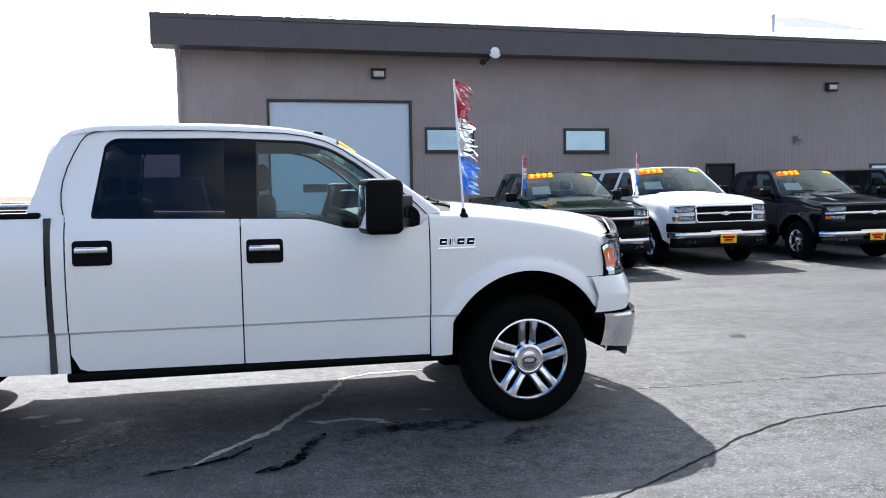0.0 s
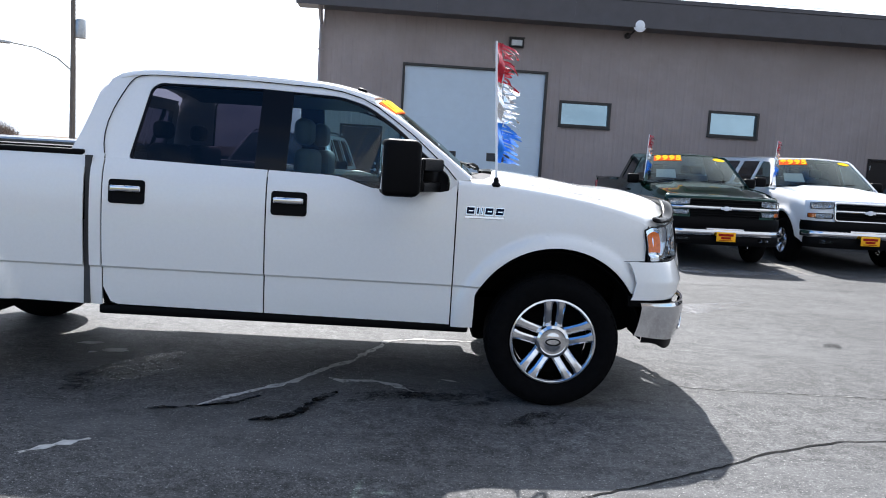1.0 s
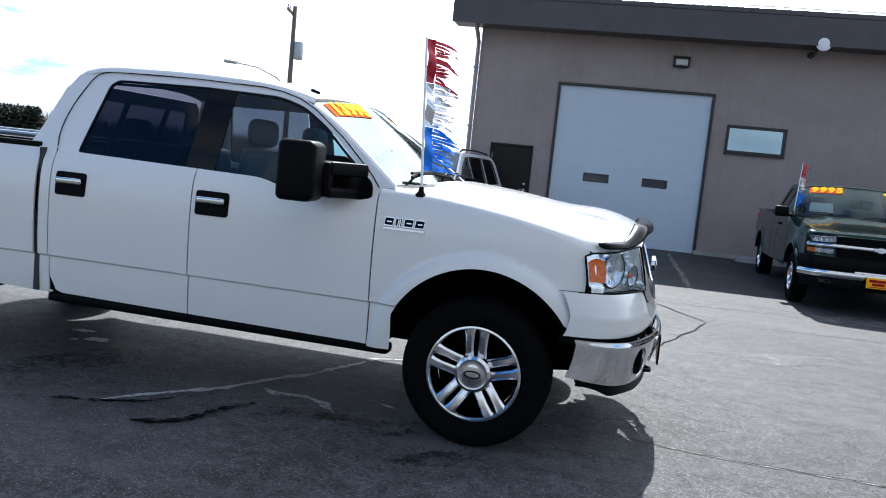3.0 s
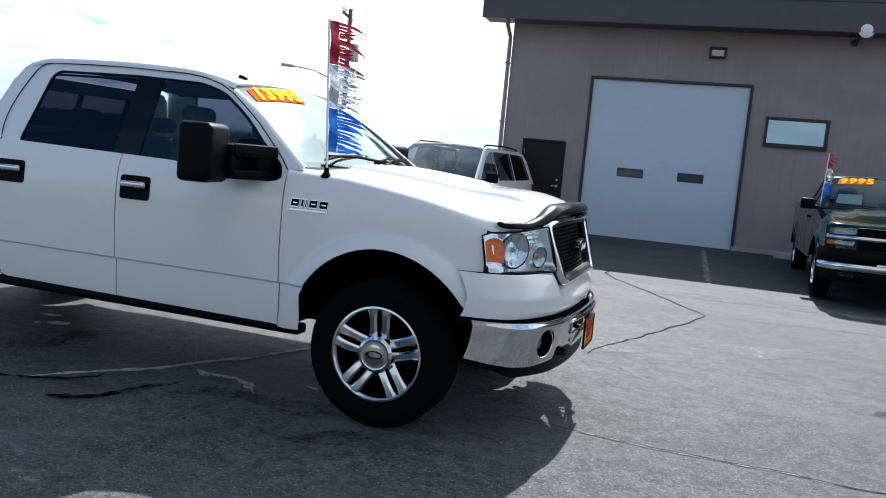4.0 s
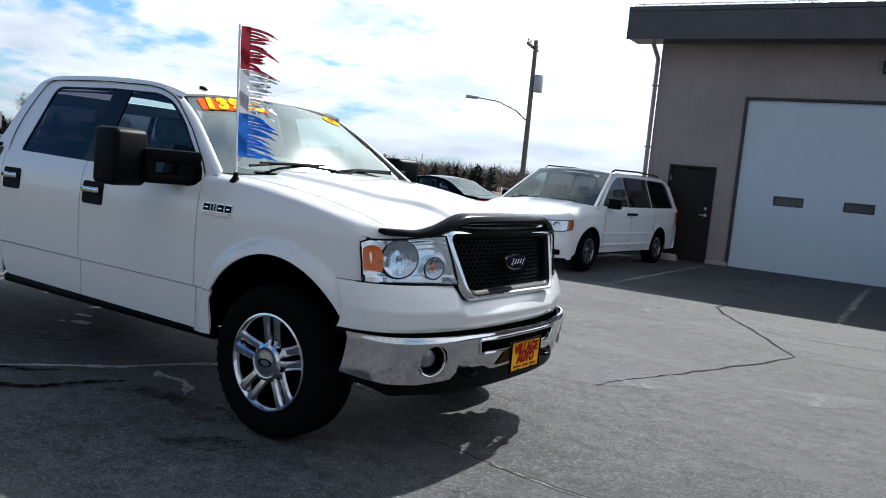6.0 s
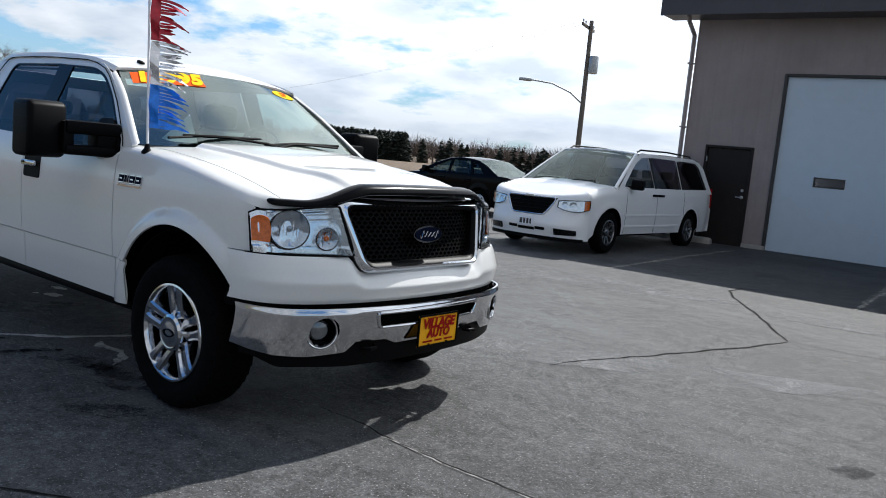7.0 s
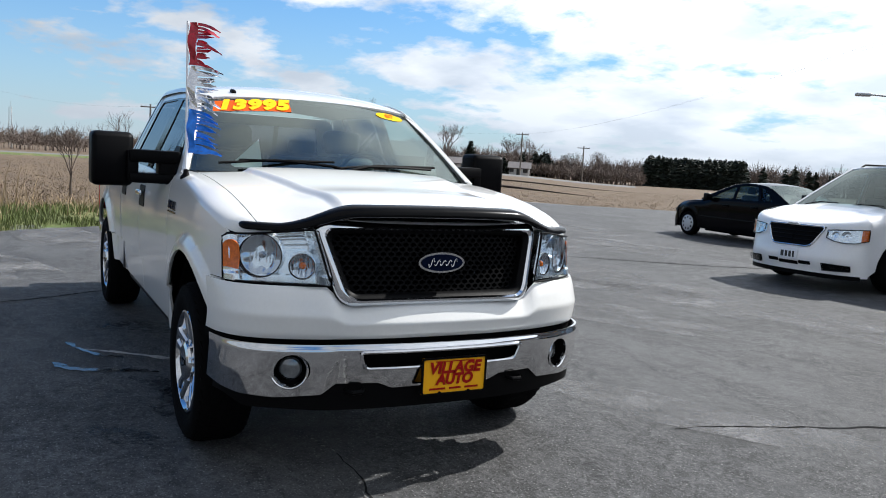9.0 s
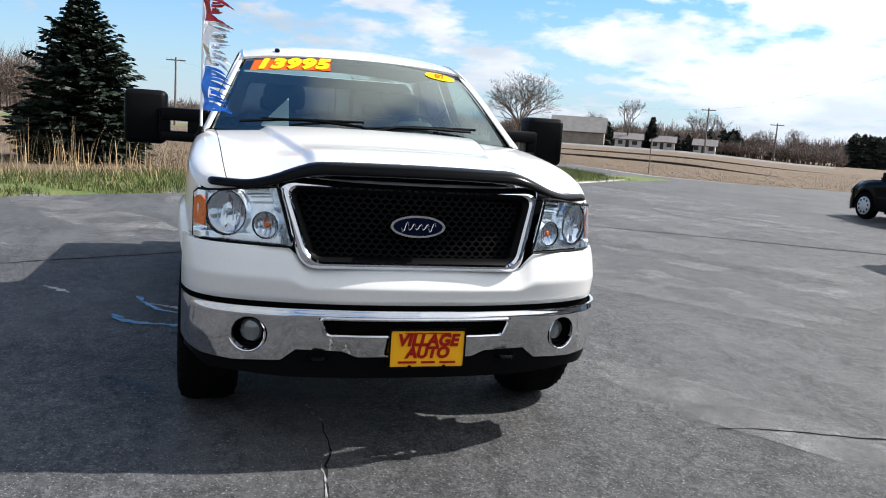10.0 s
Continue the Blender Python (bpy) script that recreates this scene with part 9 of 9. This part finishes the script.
def gable_house(name, label, at, turn, L, W, H, RH, wall_mat, roof_mat, windows=()):
    t = thing(name, label, "house" if name != "barn" else "barn", Matrix.Translation(at) @ pose(0, 0, 0, 0, 0, turn))
    bm = bmesh.new()
    prof = [(-W / 2, -0.5), (W / 2, -0.5), (W / 2, H), (0, H + RH), (-W / 2, H)]
    a = [bm.verts.new((-L / 2, y, z)) for y, z in prof]
    b = [bm.verts.new((L / 2, y, z)) for y, z in prof]
    bm.faces.new(a[::-1])
    bm.faces.new(b)
    for i in range(5):
        bm.faces.new((a[i], a[(i + 1) % 5], b[(i + 1) % 5], b[i]))
    part("wall", bm, wall_mat, t, "", 0)
    for s in (-1, 1):
        bm = bmesh.new()
        grid(bm, 1, 1, lambda u, v: (-L / 2 - 0.4 + (L + 0.8) * u, s * (W / 2 + 0.4) * (1 - v), H - 0.4 * RH / (W / 2) + (RH + 0.4 * RH / (W / 2)) * v + 0.06), 0.15)
        part("roof", bm, roof_mat, t, "", 0)
    for x, z, w, h, nm in windows:
        bm = bmesh.new()
        box(bm, (x - w / 2, -W / 2 - 0.06, z), (x + w / 2, -W / 2 + 0.02, z + h))
        part(nm, bm, M["frame_dark"], t, "", 0)
        bm = bmesh.new()
        box(bm, (x - w / 2 - 0.1, -W / 2 - 0.09, z - 0.12), (x + w / 2 + 0.1, -W / 2 - 0.01, z - 0.02))
        part("sill", bm, wall_mat, t, "", 0)
    return t


build_verge()
plant_ground()
spruce((-17.6, -4.05, soil_z(-17.6, -4.05)), 3.95, 1.72, 21)
bare_tree("sapling", "thin bare sapling at the edge of the grass", (-16.9, -0.5, soil_z(-16.9, -0.5)), 2.3, 0.6, 5, 4, 4, 0.025)
bare_tree("sapling", "thin bare sapling at the edge of the grass", (-21.5, 1.1, soil_z(-21.5, 1.1)), 3.0, 0.9, 6, 4, 4, 0.03)
BIG = "tall bare deciduous tree in early spring"
bare_tree("bare_tree", "wide spreading bare tree beyond the field", polar(169.0, 55), 6.6, 1.8, 7, 6, 13, 0.10)
bare_tree("bare_tree", "wide spreading bare tree beyond the field", polar(159.2, 69), 7.6, 1.5, 17, 6, 13, 0.12)
for az, d, h, sd in ((152.0, 175, 11.5, 8), (147.6, 185, 10.0, 9), (146.4, 195, 10.0, 10), (154.3, 190, 8.5, 11), (143.4, 200, 8.0, 12), (141.4, 205, 8.5, 13)):
    bare_tree("bare_tree", BIG, polar(az, d), h, 0.8, sd, 6, 5, 0.16)
spruce(polar(150.4, 180), 6.8, 1.8, 31, 2.0)
far_woods("far_pines", "dense row of dark pines across the field", 131.9, 138.3, 215, 235, 230, 6.9, 8.3, "pine", 41)
far_woods("far_woods", "bare brown woods along the far side of the fields", 118, 132.2, 230, 270, 260, 5.0, 9.4, "bare", 42)
far_woods("far_evergreens", "dark evergreens among the bare woods", 121, 131, 222, 230, 22, 4.5, 7.5, "pine", 52)
far_woods("far_woods", "bare grey-brown trees behind the houses", 138.5, 157, 205, 250, 230, 4.5, 8.0, "bare", 43)
far_woods("far_woods", "mixed dark evergreens behind the houses", 144.5, 147.0, 195, 205, 16, 4.0, 6.5, "pine", 46)
far_woods("far_thicket", "dense low brown thicket behind the houses", 138.5, 156, 190, 206, 420, 2.2, 4.2, "bare", 47)
far_woods("far_evergreens", "dark evergreens standing between the houses", 152.8, 154.0, 182, 190, 14, 3.0, 5.5, "pine", 48)
far_woods("far_evergreens", "dark evergreens standing between the houses", 147.6, 148.9, 182, 190, 12, 2.5, 4.5, "pine", 49)
far_woods("far_woods", "hazy bare woods along the western horizon", 157, 196, 255, 330, 520, 5.0, 8.5, "bare", 44)
far_woods("far_woods", "taller bare trees beyond the spruce", 189.5, 197, 200, 215, 60, 12.0, 17.5, "bare", 45)

POLE_AT = (-18.4, 35.3, ground_z(-18.4, 35.3) - 0.1)
utility_pole(POLE_AT, 9.15, lamp=(-2.0, -2.15, 5.80), can=True, arm_turn=105, label="weathered utility pole with transformer and street lamp")
P2 = polar(182.6, 112)
utility_pole(P2, 8.6, lamp=None, label="far wooden utility pole across the field", face=85)
P3 = polar(146.9, 150)
utility_pole(P3, 8.0, label="far wooden utility pole across the field", face=60)
P4 = polar(142.6, 160)
utility_pole(P4, 7.0, label="far wooden utility pole across the field", face=60)
wire((-18.4, 35.3, 8.85), (P3[0], P3[1], P3[2] + 7.8), 1.2)
wire((-19.4, 35.3, 8.85), (P3[0] - 1, P3[1], P3[2] + 7.8), 1.3)
P5 = polar(172.1, 110)
utility_pole(P5, 6.2 - P5[2], label="far wooden utility pole across the field", face=75)
wire((P3[0], P3[1], P3[2] + 7.8), (P5[0], P5[1], 6.0), 1.0)
wire((P5[0], P5[1], 6.0), (P2[0], P2[1], P2[2] + 8.3), 1.0)


def radio_mast(at, height):
    t = thing("radio_mast", "slim grey lattice radio mast far across the fields", "radio mast", Matrix.Translation(at))
    for k in range(3):
        a = 2.0944 * k + 0.4
        bm = bmesh.new()
        tube(bm, [(0.75 * math.cos(a), 0.75 * math.sin(a), -0.5), (0.55 * math.cos(a), 0.55 * math.sin(a), height)], 0.10, 6)
        part("mast_leg", bm, M["galv"], t)
    bm = bmesh.new()
    n = 12
    for i in range(n):
        for k in range(3):
            a, b = 2.0944 * k + 0.4, 2.0944 * (k + 1) + 0.4
            z0, z1 = height * i / n, height * (i + 1) / n
            tube(bm, [(0.65 * math.cos(a), 0.65 * math.sin(a), z0), (0.65 * math.cos(b), 0.65 * math.sin(b), z1)], 0.04, 4)
    part("mast_bracing", bm, M["galv"], t)
    bm = bmesh.new()
    tube(bm, [(0, 0, height - 0.1), (0, 0, height + 2.0)], 0.06, 6)
    part("mast_aerial", bm, M["galv"], t)


P6 = polar(180.0, 330)
radio_mast(P6, 11.0 - P6[2])
gable_house("barn", "weathered grey barn with a broad roof", polar(155.3, 178), 62, 11.0, 8.0, 2.8, 2.9, M["barn_wall"], M["barn_roof"])
WN = [(-1.6, 0.6, 0.9, 0.8, "window"), (-0.2, 0.0, 0.7, 1.5, "door"), (1.3, 0.6, 1.0, 0.8, "window")]
gable_house("house", "low pale ranch house with a grey shingle roof", polar(151.9, 176), 62, 5.4, 5.0, 1.8, 1.1, M["house_wall"], M["house_roof"], WN)
gable_house("house", "low pale ranch house with a grey shingle roof", polar(149.6, 180), 58, 4.8, 5.0, 1.7, 1.1, M["house_wall"], M["house_roof"], WN)
gable_house("house", "white farm house beside dark evergreens", polar(146.9, 176), 55, 4.2, 4.5, 1.7, 1.1, M["house_wall"], M["house_roof"], WN)


def low_strip(name, label, category, pts, width, height, mat, taper=0):
    bm = bmesh.new()
    prev = None
    for i, (x, y) in enumerate(pts):
        a, b = pts[max(0, i - 1)], pts[min(len(pts) - 1, i + 1)]
        d = Vector((b[0] - a[0], b[1] - a[1])).normalized()
        n = Vector((-d.y, d.x))
        cur = []
        fade = min(1.0, (i + 0.15) / taper, (len(pts) - 0.85 - i) / taper) if taper else 1.0
        for k, hh in ((-0.5, -0.1), (-0.3, height * 0.8 * fade), (0, height * fade), (0.3, height * 0.8 * fade), (0.5, -0.1)):
            q = Vector((x, y)) + n * width * k * fade
            cur.append(bm.verts.new((q.x, q.y, soil_z(q.x, q.y) + hh)))
        if prev:
            for k in range(4):
                bm.faces.new((prev[k], prev[k + 1], cur[k + 1], cur[k]))
        prev = cur
    solo(name, bm, mat, label, category, kind="structure")


def arc(az0, d0, az1, d1, n=24):
    return [polar(az0 + (az1 - az0) * i / n, d0 + (d1 - d0) * i / n)[:2] for i in range(n + 1)]


low_strip("field_ditch", "dark ploughed ridge across the dry field", "ridge", arc(160, 66, 141.5, 54), 0.9, 0.15, M["soil"], 8)
low_strip("field_ditch", "dark ploughed furrow across the dry field", "furrow", arc(160, 92, 139, 86), 1.3, 0.15, M["soil"], 8)
low_strip("road", "pale country road beyond the field", "road", arc(200, 140, 139, 150, 60), 7.0, 0.25, M["pale_road"])
low_strip("road_bank", "green roadside bank beyond the field", "bank", arc(200, 118, 165, 124, 40), 9.0, 0.25, M["turf"])
low_strip("curb", "pale concrete edging of the drive", "edging", [(-31, 15.25), (-24.2, 15.4), (-22.0, 17.6), (-20.2, 22.0), (-19.2, 30)], 0.5, 0.09, M["concrete"])
low_strip("grass_verge", "rough green grass along the drive", "grass", [(-15.3, 4.6), (-18.1, 8.2), (-21.0, 10.6), (-24.0, 11.5), (-31, 11.9)], 3.2, 0.075, M["turf"])
low_strip("curb", "pale concrete edging of the drive", "edging", [(-17.4, 8.9), (-20.3, 12.1), (-23.5, 13.05), (-31, 13.4)], 0.35, 0.08, M["concrete"])
bm = bmesh.new()
tube(bm, [(-27.9, 17.3, -0.4), (-27.9, 17.3, 1.40)], 0.022, 6)
solo("stake", bm, M["wood_pole"], "thin wooden stake at the field edge", "stake")
